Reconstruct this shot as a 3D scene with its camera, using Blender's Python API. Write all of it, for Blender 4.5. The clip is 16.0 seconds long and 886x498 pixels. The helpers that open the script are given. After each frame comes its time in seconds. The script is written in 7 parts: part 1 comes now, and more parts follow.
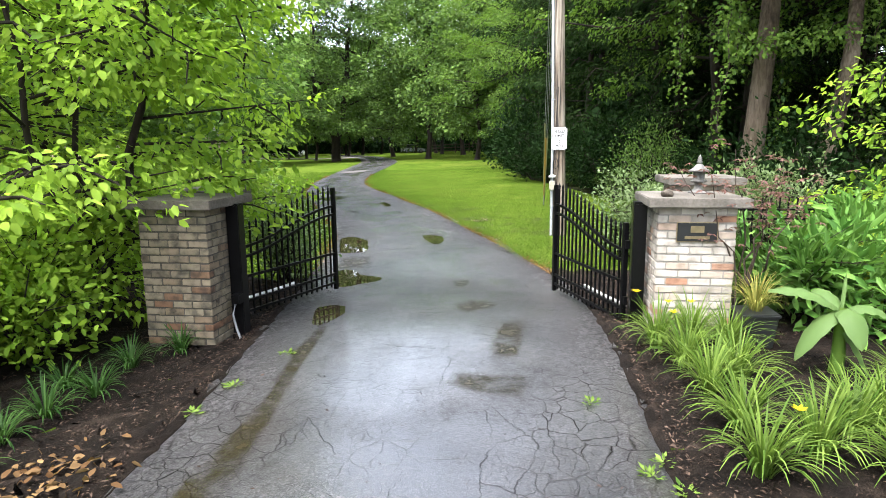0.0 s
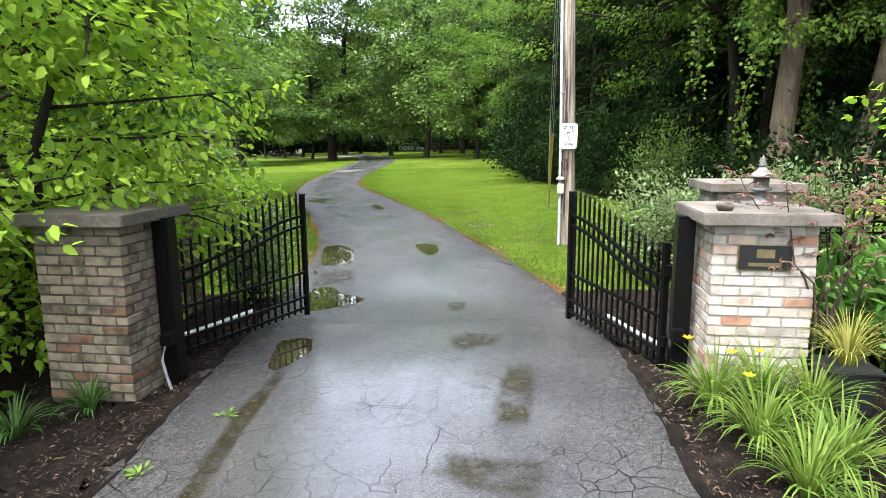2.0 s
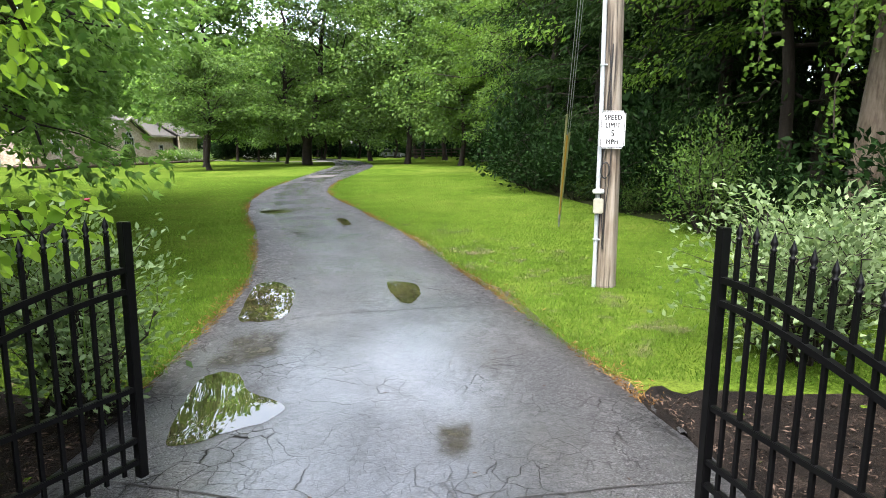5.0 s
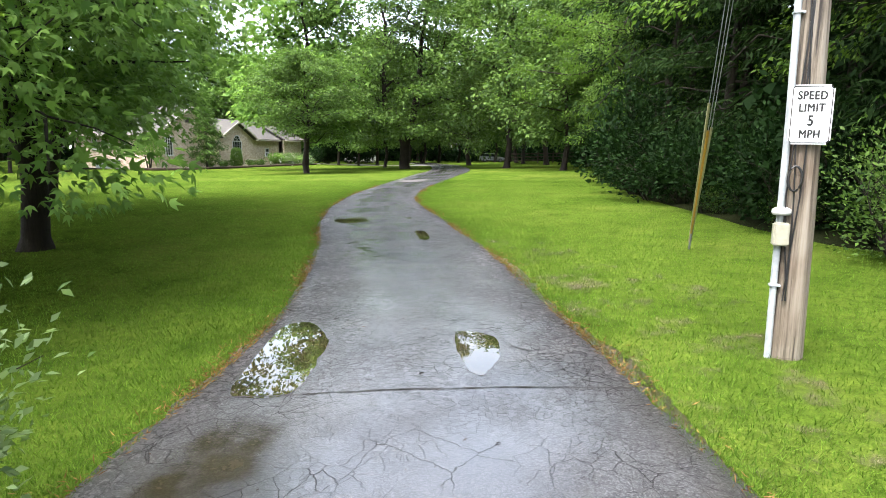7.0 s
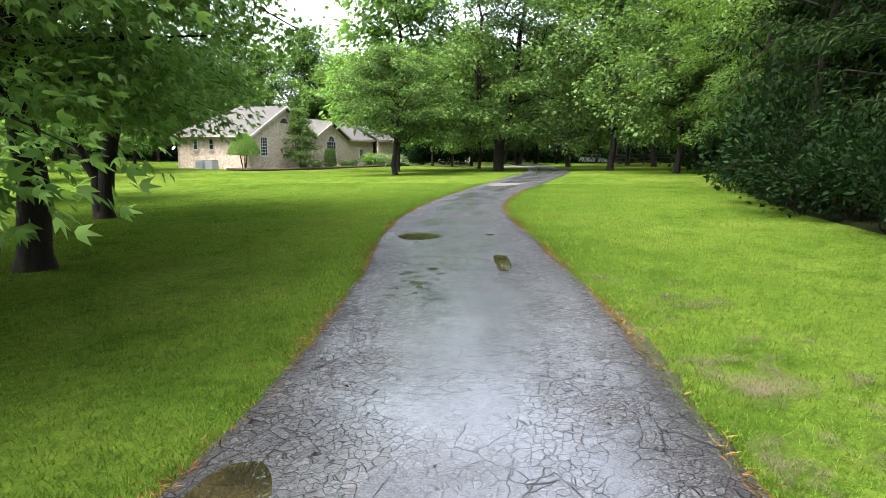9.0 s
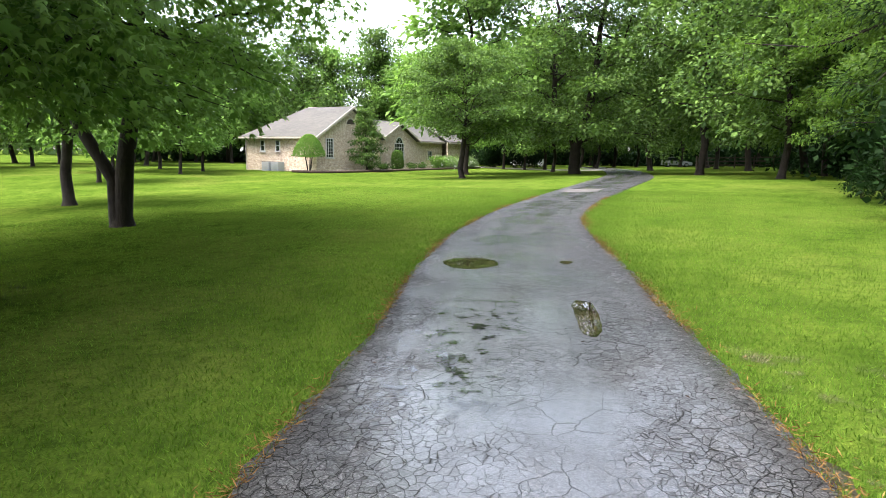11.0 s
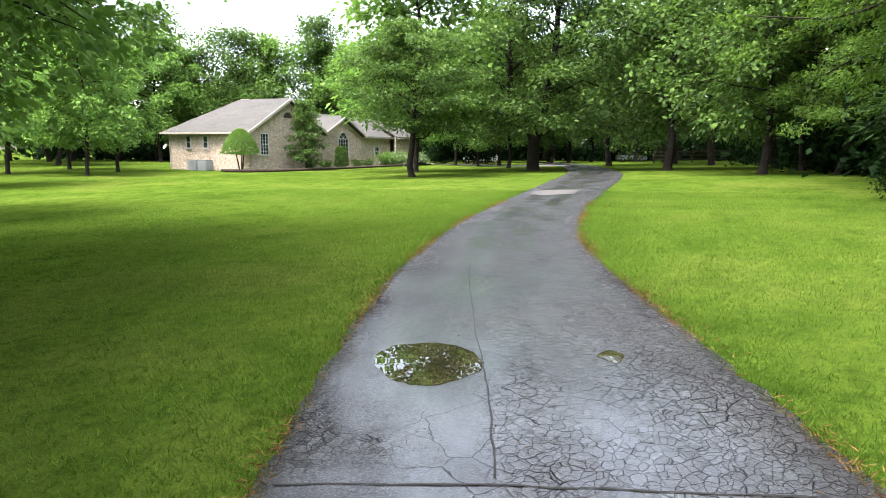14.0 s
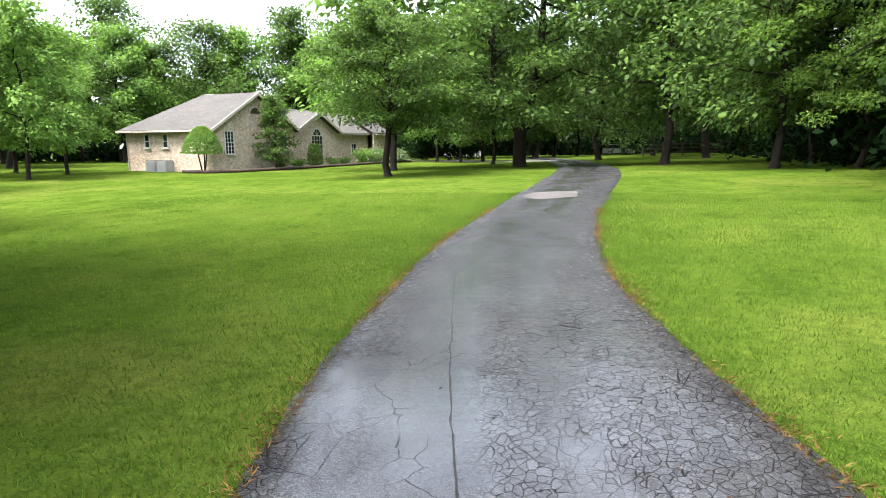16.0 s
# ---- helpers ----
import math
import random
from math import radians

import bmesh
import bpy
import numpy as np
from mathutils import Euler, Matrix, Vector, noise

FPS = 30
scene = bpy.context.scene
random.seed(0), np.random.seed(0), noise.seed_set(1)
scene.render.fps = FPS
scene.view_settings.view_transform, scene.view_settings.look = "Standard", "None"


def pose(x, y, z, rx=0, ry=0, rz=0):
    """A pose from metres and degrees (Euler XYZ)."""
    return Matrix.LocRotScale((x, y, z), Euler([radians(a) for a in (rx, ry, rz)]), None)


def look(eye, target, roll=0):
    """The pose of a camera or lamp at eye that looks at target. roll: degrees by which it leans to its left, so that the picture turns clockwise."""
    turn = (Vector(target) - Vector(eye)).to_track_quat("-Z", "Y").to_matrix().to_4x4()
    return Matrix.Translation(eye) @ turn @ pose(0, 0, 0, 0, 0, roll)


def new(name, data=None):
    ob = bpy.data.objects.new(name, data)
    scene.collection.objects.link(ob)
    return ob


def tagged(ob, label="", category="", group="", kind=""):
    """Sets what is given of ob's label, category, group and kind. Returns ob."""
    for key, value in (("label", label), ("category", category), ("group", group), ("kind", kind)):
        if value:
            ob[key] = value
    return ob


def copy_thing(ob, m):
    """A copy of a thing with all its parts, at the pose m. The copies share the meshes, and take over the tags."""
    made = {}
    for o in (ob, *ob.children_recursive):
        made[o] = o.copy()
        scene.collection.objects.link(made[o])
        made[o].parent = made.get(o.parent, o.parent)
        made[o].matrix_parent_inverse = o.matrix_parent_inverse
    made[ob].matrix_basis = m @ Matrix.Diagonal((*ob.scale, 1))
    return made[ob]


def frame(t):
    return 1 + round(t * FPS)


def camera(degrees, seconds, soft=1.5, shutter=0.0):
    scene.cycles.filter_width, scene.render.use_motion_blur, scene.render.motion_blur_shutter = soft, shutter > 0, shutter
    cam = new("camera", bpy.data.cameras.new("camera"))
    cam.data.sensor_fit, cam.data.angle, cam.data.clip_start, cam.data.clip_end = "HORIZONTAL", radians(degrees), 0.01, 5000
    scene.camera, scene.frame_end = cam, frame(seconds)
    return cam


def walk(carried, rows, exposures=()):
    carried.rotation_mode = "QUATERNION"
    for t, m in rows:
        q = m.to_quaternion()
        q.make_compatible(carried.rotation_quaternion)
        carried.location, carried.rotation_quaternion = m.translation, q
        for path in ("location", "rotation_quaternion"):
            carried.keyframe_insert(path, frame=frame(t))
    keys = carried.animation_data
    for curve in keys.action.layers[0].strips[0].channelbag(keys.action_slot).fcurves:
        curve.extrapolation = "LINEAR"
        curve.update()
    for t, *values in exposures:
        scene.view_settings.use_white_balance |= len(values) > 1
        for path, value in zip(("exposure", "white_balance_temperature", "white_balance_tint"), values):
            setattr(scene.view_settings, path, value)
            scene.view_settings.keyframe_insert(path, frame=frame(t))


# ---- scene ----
cam = camera(71.3, 16.0, soft=0.6)
PATH = [
    (0, (1.063, -1.027, 2.048), (0.773, 0.922, 1.705), -0.5),
    (0.5, (1.033, -0.854, 2.056), (0.75, 1.095, 1.709), -0.4),
    (1, (1.013, -0.571, 2.041), (0.731, 1.379, 1.697), -0.3),
    (1.5, (1.017, -0.153, 2.022), (0.723, 1.795, 1.679), -0.4),
    (2, (0.942, 0.365, 2.029), (0.654, 2.314, 1.682), -0.4),
    (2.5, (0.876, 0.985, 2.036), (0.59, 2.933, 1.686), -0.3),
    (3, (0.832, 1.674, 2.014), (0.544, 3.623, 1.667), -0.2),
    (3.5, (0.783, 2.325, 2.004), (0.494, 4.273, 1.656), 0.0),
    (5.8, (0.229, 4.859, 1.792), (0.025, 6.824, 1.48), 0.7),
    (6, (0.226, 5.103, 1.8), (-0.037, 7.061, 1.486), 0.6),
    (6.5, (0.188, 5.712, 1.788), (-0.209, 7.647, 1.474), 0.7),
    (7, (0.139, 6.386, 1.77), (-0.399, 8.287, 1.457), 0.7),
    (7.5, (0.042, 7.034, 1.772), (-0.622, 8.894, 1.458), 0.7),
    (8, (-0.118, 7.804, 1.757), (-0.825, 9.648, 1.443), 0.7),
    (8.5, (-0.352, 8.644, 1.754), (-1.085, 10.479, 1.44), 0.7),
    (9, (-0.608, 9.465, 1.752), (-1.435, 11.258, 1.438), 0.7),
    (9.5, (-0.883, 10.253, 1.746), (-1.777, 12.014, 1.431), 0.8),
    (10, (-1.132, 10.907, 1.79), (-2.11, 12.622, 1.471), 0.6),
    (10.2, (-1.261, 11.238, 1.754), (-2.262, 12.942, 1.446), 0.9),
    (12.3, (-2.655, 13.954, 1.665), (-3.697, 15.631, 1.351), 0.7),
    (12.5, (-2.812, 14.219, 1.665), (-3.84, 15.905, 1.35), 0.6),
    (13, (-3.193, 14.886, 1.675), (-4.2, 16.584, 1.358), 0.5),
    (13.5, (-3.618, 15.657, 1.671), (-4.579, 17.382, 1.352), 0.4),
    (14, (-4.04, 16.421, 1.673), (-4.933, 18.181, 1.353), 0.4),
    (14.5, (-4.475, 17.364, 1.669), (-5.347, 19.135, 1.345), 0.1),
    (15, (-4.821, 18.11, 1.702), (-5.68, 19.886, 1.373), -0.1),
    (15.5, (-5.152, 18.876, 1.703), (-6.004, 20.655, 1.371), -0.3),
    (16, (-5.452, 19.603, 1.699), (-6.298, 21.384, 1.365), -0.4),
]
walk(cam, [(t, look(eye, target, roll)) for t, eye, target, roll in PATH])

# ---- world, sun ----
SUN_EL, SUN_ROT = 68.0, 208.0
world = bpy.data.worlds.new("overcast_sky")
scene.world = world
world.use_nodes = True
wn, wl = world.node_tree.nodes, world.node_tree.links
sky = wn.new("ShaderNodeTexSky")
sky.sky_type, sky.sun_disc = "NISHITA", False
sky.sun_elevation, sky.sun_rotation = radians(SUN_EL), radians(SUN_ROT)
sky.air_density, sky.dust_density, sky.ozone_density = 1.0, 4.0, 1.0
mute = wn.new("ShaderNodeHueSaturation")
mute.inputs["Saturation"].default_value = 0.54
wl.new(sky.outputs[0], mute.inputs["Color"])
wl.new(mute.outputs[0], wn["Background"].inputs["Color"])
wn["Background"].inputs["Strength"].default_value = 0.15
sun = new("sun", bpy.data.lights.new("sun", "SUN"))
sun.data.energy, sun.data.angle, sun.data.color = 1.35, radians(36), (1.0, 0.99, 0.97)
sun.matrix_world = look((0, 0, 0), (-math.sin(radians(SUN_ROT)) * math.cos(radians(SUN_EL)), -math.cos(radians(SUN_ROT)) * math.cos(radians(SUN_EL)), -math.sin(radians(SUN_EL))))
scene.view_settings.exposure = 3.06


# ---- materials ----
COLOUR_SCALE = 0.5


def damp(c, k=None):
    """A colour scaled down evenly, balanced against the sky and the exposure."""
    return tuple(v * (k or COLOUR_SCALE) for v in c)


def material(name):
    m = bpy.data.materials.new(name)
    m.use_nodes = True
    return m, m.node_tree.nodes, m.node_tree.links, m.node_tree.nodes["Principled BSDF"]


def nd(nodes, kind, **kw):
    n = nodes.new(kind)
    for k, v in kw.items():
        n.inputs[k].default_value = v
    return n


def ramp(nodes, stops):
    n = nodes.new("ShaderNodeValToRGB")
    e = n.color_ramp.elements
    while len(e) < len(stops):
        e.new(0.5)
    for s, (p, c) in zip(e, stops):
        s.position, s.color = p, (*c, 1)
    return n


def mixed(nodes, links, fac, a, b, mode="MIX"):
    n = nodes.new("ShaderNodeMix")
    n.data_type, n.blend_type = "RGBA", mode
    for sock, v in ((n.inputs[0], fac), (n.inputs[6], a), (n.inputs[7], b)):
        if isinstance(v, (int, float)):
            sock.default_value = v
        elif isinstance(v, tuple):
            sock.default_value = (*v, 1)
        else:
            links.new(v, sock)
    return n.outputs[2]


def two_scale(name, stops, big, fine, rough=0.8, bump=0.3, spec=0.3, metal=0.0, dist=0.01, tint=0.0, stretch=None):
    """A surface with stains at one scale, grain at another and fine relief."""
    m, n, l, b = material(name)
    tc = n.new("ShaderNodeTexCoord")
    n1, n2 = nd(n, "ShaderNodeTexNoise", Scale=big, Detail=4.0), nd(n, "ShaderNodeTexNoise", Scale=fine, Detail=6.0, Roughness=0.65)
    for q in (n1, n2):
        l.new(tc.outputs["Object"], q.inputs["Vector"])
    if stretch:
        mp = n.new("ShaderNodeMapping")
        mp.inputs["Scale"].default_value = stretch
        l.new(tc.outputs["Object"], mp.inputs["Vector"])
        l.new(mp.outputs[0], n2.inputs["Vector"])
    mx = nd(n, "ShaderNodeMath")
    mx.operation = "MULTIPLY_ADD"
    mx.inputs[1].default_value, mx.inputs[2].default_value = 0.55, 0.0
    l.new(n1.outputs[0], mx.inputs[0])
    ad = n.new("ShaderNodeMath")
    ad.operation = "MULTIPLY_ADD"
    ad.inputs[1].default_value = 0.45
    l.new(n2.outputs[0], ad.inputs[0])
    l.new(mx.outputs[0], ad.inputs[2])
    r = ramp(n, [(p_, damp(c_)) for p_, c_ in stops])
    l.new(ad.outputs[0], r.inputs[0])
    col = r.outputs[0]
    if tint:
        oi = n.new("ShaderNodeObjectInfo")
        hs = nd(n, "ShaderNodeHueSaturation")
        mr = n.new("ShaderNodeMapRange")
        mr.inputs[3].default_value, mr.inputs[4].default_value = 1 - tint, 1 + tint
        l.new(oi.outputs["Random"], mr.inputs[0])
        l.new(mr.outputs[0], hs.inputs["Value"])
        l.new(col, hs.inputs["Color"])
        col = hs.outputs[0]
    l.new(col, b.inputs["Base Color"])
    bp = nd(n, "ShaderNodeBump", Strength=bump, Distance=dist)
    l.new(n2.outputs[0], bp.inputs["Height"])
    l.new(bp.outputs[0], b.inputs["Normal"])
    b.inputs["Roughness"].default_value, b.inputs["Specular IOR Level"].default_value, b.inputs["Metallic"].default_value = rough, spec, metal
    return m


def leaf_material(name, dark, light, thin=0.45, gloss=0.45, spec=0.07):
    m, n, l, b = material(name)
    dark, light = damp(dark), damp(light)
    g = n.new("ShaderNodeNewGeometry")
    r = ramp(n, [(0.0, dark), (0.75, light), (1.0, tuple(min(1, c * 1.35) for c in light))])
    l.new(g.outputs["Random Per Island"], r.inputs[0])
    tc = n.new("ShaderNodeTexCoord")
    no = nd(n, "ShaderNodeTexNoise", Scale=0.7, Detail=2.0)
    l.new(tc.outputs["Object"], no.inputs["Vector"])
    hs = n.new("ShaderNodeHueSaturation")
    mr = n.new("ShaderNodeMapRange")
    mr.inputs[1].default_value, mr.inputs[2].default_value, mr.inputs[3].default_value, mr.inputs[4].default_value = 0.3, 0.7, 0.75, 1.25
    l.new(no.outputs[0], mr.inputs[0])
    l.new(mr.outputs[0], hs.inputs["Value"])
    l.new(r.outputs[0], hs.inputs["Color"])
    l.new(hs.outputs[0], b.inputs["Base Color"])
    b.inputs["Roughness"].default_value, b.inputs["Specular IOR Level"].default_value = gloss, spec
    t = n.new("ShaderNodeBsdfTranslucent")
    warm = mixed(n, l, 0.5, hs.outputs[0], (light[0] * 1.25, light[1] * 1.4, light[2] * 0.7))
    l.new(warm, t.inputs["Color"])
    ms = nd(n, "ShaderNodeMixShader", Fac=thin)
    l.new(b.outputs[0], ms.inputs[1])
    l.new(t.outputs[0], ms.inputs[2])
    l.new(ms.outputs[0], n["Material Output"].inputs["Surface"])
    return m


def lawn_material():
    m, n, l, b = material("mown_lawn")
    tc = n.new("ShaderNodeTexCoord")
    big, mid, fine = (nd(n, "ShaderNodeTexNoise", Scale=s, Detail=d, Roughness=0.65) for s, d in ((0.16, 3.0), (1.3, 5.0), (52.0, 5.0)))
    for q in (big, mid, fine):
        l.new(tc.outputs["Object"], q.inputs["Vector"])
    c1 = ramp(n, [(0.3, (0.0315, 0.0555, 0.0072)), (0.52, (0.0445, 0.071, 0.01)), (0.75, (0.069, 0.086, 0.0175))])
    l.new(big.outputs[0], c1.inputs[0])
    c2 = ramp(n, [(0.3, (0.62, 0.7, 0.6)), (0.5, (1.0, 1.0, 1.0)), (0.7, (1.25, 1.14, 1.2))])
    l.new(mid.outputs[0], c2.inputs[0])
    c3 = ramp(n, [(0.28, (0.5, 0.55, 0.45)), (0.5, (0.95, 0.95, 0.9)), (0.75, (1.4, 1.35, 1.3))])
    l.new(fine.outputs[0], c3.inputs[0])
    tuft = nd(n, "ShaderNodeTexNoise", Scale=8.0, Detail=6.0, Roughness=0.75)
    l.new(tc.outputs["Object"], tuft.inputs["Vector"])
    c4 = ramp(n, [(0.32, (0.5, 0.56, 0.45)), (0.5, (1.0, 1.0, 1.0)), (0.68, (1.35, 1.28, 1.2))])
    l.new(tuft.outputs[0], c4.inputs[0])
    col = mixed(n, l, 1.0, mixed(n, l, 1.0, mixed(n, l, 1.0, c1.outputs[0], c2.outputs[0], "MULTIPLY"), c3.outputs[0], "MULTIPLY"), c4.outputs[0], "MULTIPLY")
    l.new(col, b.inputs["Base Color"])
    bp = nd(n, "ShaderNodeBump", Strength=0.7, Distance=0.03)
    l.new(fine.outputs[0], bp.inputs["Height"])
    l.new(bp.outputs[0], b.inputs["Normal"])
    b.inputs["Roughness"].default_value, b.inputs["Specular IOR Level"].default_value = 0.9, 0.0
    return m


def asphalt_material():
    """Wet, old asphalt: bands of alligator cracks, sheen in patches, silt and stone grain."""
    m, n, l, b = material("wet_cracked_asphalt")

    def calc(op, a, c, d=None, clamp=False):
        q = n.new("ShaderNodeMath")
        q.operation, q.use_clamp = op, clamp
        for sock, v in zip(q.inputs, (a, c, d)):
            if v is None:
                continue
            if isinstance(v, (int, float)):
                sock.default_value = v
            else:
                l.new(v, sock)
        return q.outputs[0]

    def span(v, a, c, lo=0.0, hi=1.0):
        q = n.new("ShaderNodeMapRange")
        for sock, w in zip(list(q.inputs)[1:5], (a, c, lo, hi)):
            sock.default_value = w
        l.new(v, q.inputs[0])
        return q.outputs[0]

    tc = n.new("ShaderNodeTexCoord")
    here = tc.outputs["Object"]

    def noise(scale, detail, rough=0.5, vec=None):
        q = nd(n, "ShaderNodeTexNoise", Scale=scale, Detail=detail, Roughness=rough)
        l.new(vec or here, q.inputs["Vector"])
        return q

    wv, flat = n.new("ShaderNodeVectorMath"), n.new("ShaderNodeVectorMath")
    wv.operation, flat.operation = "MULTIPLY_ADD", "MULTIPLY"
    wv.inputs[1].default_value, flat.inputs[1].default_value = (0.1, 0.1, 0.0), (1, 0.8, 0)
    l.new(noise(7.0, 4.0).outputs["Color"], wv.inputs[0])
    l.new(here, wv.inputs[2])
    l.new(wv.outputs[0], flat.inputs[0])
    edge, cell = [], None
    for s in (17.0, 2.4, 5.6):
        v = nd(n, "ShaderNodeTexVoronoi", Scale=s)
        v.feature = "DISTANCE_TO_EDGE"
        l.new(flat.outputs[0], v.inputs["Vector"])
        edge.append(v.outputs["Distance"])
    cell = nd(n, "ShaderNodeTexVoronoi", Scale=17.0)
    l.new(flat.outputs[0], cell.inputs["Vector"])
    cells = n.new("ShaderNodeSeparateXYZ")
    l.new(cell.outputs["Color"], cells.inputs[0])
    # where the surface has broken up: bands along the wheel tracks and the centre seam
    uv = n.new("ShaderNodeUVMap")
    uv.uv_map = "across"
    sep = n.new("ShaderNodeSeparateXYZ")
    l.new(uv.outputs[0], sep.inputs[0])
    band = []
    for stops in (((0.0, 0.5), (0.1, 0.9), (0.24, 0.9), (0.36, 0.5), (0.62, 0.45), (0.78, 0.6), (0.9, 0.85), (1.0, 0.6)),
                  ((0.0, 0.6), (0.12, 0.25), (0.36, 0.15), (0.44, 0.65), (0.49, 0.9), (0.58, 0.35), (0.66, 0.55), (0.76, 0.95), (1.0, 0.85))):
        r = ramp(n, [(p_, (w_, w_, w_)) for p_, w_ in stops])
        l.new(sep.outputs[0], r.inputs[0])
        band.append(r.outputs[0])
    weight = mixed(n, l, span(sep.outputs[1], 14.5, 18.5), band[0], band[1])
    grey = n.new("ShaderNodeRGBToBW")
    l.new(weight, grey.inputs[0])
    broken = calc("ADD", calc("MULTIPLY_ADD", noise(0.9, 4.0, 0.6).outputs[0], 2.2, -1.34), grey.outputs[0])
    broken = calc("MULTIPLY", calc("MULTIPLY", broken, 2.6, clamp=True), span(sep.outputs[1], 9.6, 11.2, 0.5, 1.0))
    wide = calc("MULTIPLY_ADD", broken, 0.034, 0.012)
    fine_line = calc("SUBTRACT", 1.0, calc("DIVIDE", edge[0], wide, clamp=True))
    fine_line = calc("MULTIPLY", fine_line, calc("MULTIPLY_ADD", broken, 0.92, 0.04))
    long_line = calc("MULTIPLY", calc("SUBTRACT", 1.0, span(edge[1], 0.0, 0.008)), span(noise(1.4, 2.0).outputs[0], 0.46, 0.56, 0.0, 0.85))
    mid_line = calc("MULTIPLY", calc("SUBTRACT", 1.0, span(edge[2], 0.003, 0.024)), calc("ADD", calc("MULTIPLY_ADD", noise(1.1, 3.0).outputs[0], 4.0, -2.3), grey.outputs[0], clamp=True))
    crack = calc("MAXIMUM", calc("MAXIMUM", fine_line, mid_line), long_line, clamp=True)
    grain, pits, blot = noise(75.0, 5.0, 0.7), noise(21.0, 4.0, 0.7), noise(0.8, 4.0, 0.6)
    base = ramp(n, [(0.3, (0.011, 0.011, 0.0125)), (0.7, (0.025, 0.0245, 0.0265))])
    l.new(blot.outputs[0], base.inputs[0])
    gr = ramp(n, [(0.34, (0.12, 0.12, 0.12)), (0.5, (0.75, 0.75, 0.75)), (0.63, (3.4, 3.35, 3.2))])
    l.new(grain.outputs[0], gr.inputs[0])
    c = mixed(n, l, 1.0, base.outputs[0], gr.outputs[0], "MULTIPLY")
    var = calc("MULTIPLY_ADD", calc("MULTIPLY", cells.outputs[0], broken), 0.45, 0.85)
    comb = n.new("ShaderNodeCombineXYZ")
    for k in range(3):
        l.new(var, comb.inputs[k])
    c = mixed(n, l, 1.0, c, comb.outputs[0], "MULTIPLY")
    sm = n.new("ShaderNodeMapping")
    sm.inputs["Location"].default_value, sm.inputs["Scale"].default_value = (3.1, 1.7, 0), (1.6, 0.8, 1)
    l.new(here, sm.inputs["Vector"])
    c = mixed(n, l, span(noise(0.8, 6.0, 0.65, sm.outputs[0]).outputs[0], 0.54, 0.75, 0.0, 0.35), c, (0.03, 0.025, 0.016))
    c = mixed(n, l, crack, c, (0.006, 0.0055, 0.005))
    l.new(c, b.inputs["Base Color"])
    mp = n.new("ShaderNodeMapping")
    mp.inputs["Location"].default_value, mp.inputs["Scale"].default_value = (7.3, 2.1, 0), (5.0, 0.55, 1)
    l.new(uv.outputs[0], mp.inputs["Vector"])
    rough = span(noise(0.8, 4.0, 0.6, mp.outputs[0]).outputs[0], 0.32, 0.68, 0.1, 0.34)
    rim = ramp(n, [(0.0, (0.3, 0.3, 0.3)), (0.18, (0.16, 0.16, 0.16)), (0.3, (0.0, 0.0, 0.0)), (0.62, (0.0, 0.0, 0.0)), (0.84, (0.1, 0.1, 0.1)), (1.0, (0.22, 0.22, 0.22))])
    l.new(sep.outputs[0], rim.inputs[0])
    rough = calc("ADD", rough, rim.outputs[0])
    rough = calc("ADD", rough, calc("MULTIPLY", calc("MULTIPLY", cells.outputs[1], broken), 0.14))
    rough = calc("ADD", rough, calc("MULTIPLY", span(pits.outputs[0], 0.5, 0.7), 0.12))
    l.new(calc("MAXIMUM", calc("ADD", rough, 0.22), calc("MULTIPLY", crack, 0.9)), b.inputs["Roughness"])
    # a film of rain water over the stone, thin at the edges and broken by the cracks
    film = calc("MULTIPLY", span(rough, 0.12, 0.6, 1.0, 0.06), span(noise(0.75, 3.0, 0.55).outputs[0], 0.38, 0.6, 0.55, 1.0))
    l.new(calc("MULTIPLY", calc("MULTIPLY_ADD", film, 0.6, 0.18), calc("MULTIPLY_ADD", crack, -0.95, 1.0)), b.inputs["Specular IOR Level"])
    l.new(calc("MULTIPLY", calc("MULTIPLY", film, 1.5, clamp=True), calc("SUBTRACT", 1.0, crack)), b.inputs["Coat Weight"])
    l.new(calc("MULTIPLY_ADD", rough, 0.5, 0.02), b.inputs["Coat Roughness"])
    b.inputs["Coat IOR"].default_value = 1.55
    b1 = nd(n, "ShaderNodeBump", Strength=0.8, Distance=0.012)
    b1.invert = True
    l.new(crack, b1.inputs["Height"])
    b2 = nd(n, "ShaderNodeBump", Strength=0.75, Distance=0.006)
    l.new(grain.outputs[0], b2.inputs["Height"])
    l.new(b1.outputs[0], b2.inputs["Normal"])
    l.new(b2.outputs[0], b.inputs["Normal"])
    b3 = nd(n, "ShaderNodeBump", Strength=0.22, Distance=0.01)
    l.new(pits.outputs[0], b3.inputs["Height"])
    l.new(b3.outputs[0], b.inputs["Coat Normal"])
    return m


def plain(name, col, rough=0.5, metal=0.0, spec=0.5):
    m, n, l, b = material(name)
    tc = n.new("ShaderNodeTexCoord")
    no = nd(n, "ShaderNodeTexNoise", Scale=25.0, Detail=4.0)
    l.new(tc.outputs["Object"], no.inputs["Vector"])
    col = damp(col, 0.6)
    r = ramp(n, [(0.3, tuple(c * 0.85 for c in col)), (0.7, tuple(min(1, c * 1.1) for c in col))])
    l.new(no.outputs[0], r.inputs[0])
    l.new(r.outputs[0], b.inputs["Base Color"])
    b.inputs["Roughness"].default_value, b.inputs["Metallic"].default_value, b.inputs["Specular IOR Level"].default_value = rough, metal, spec
    return m


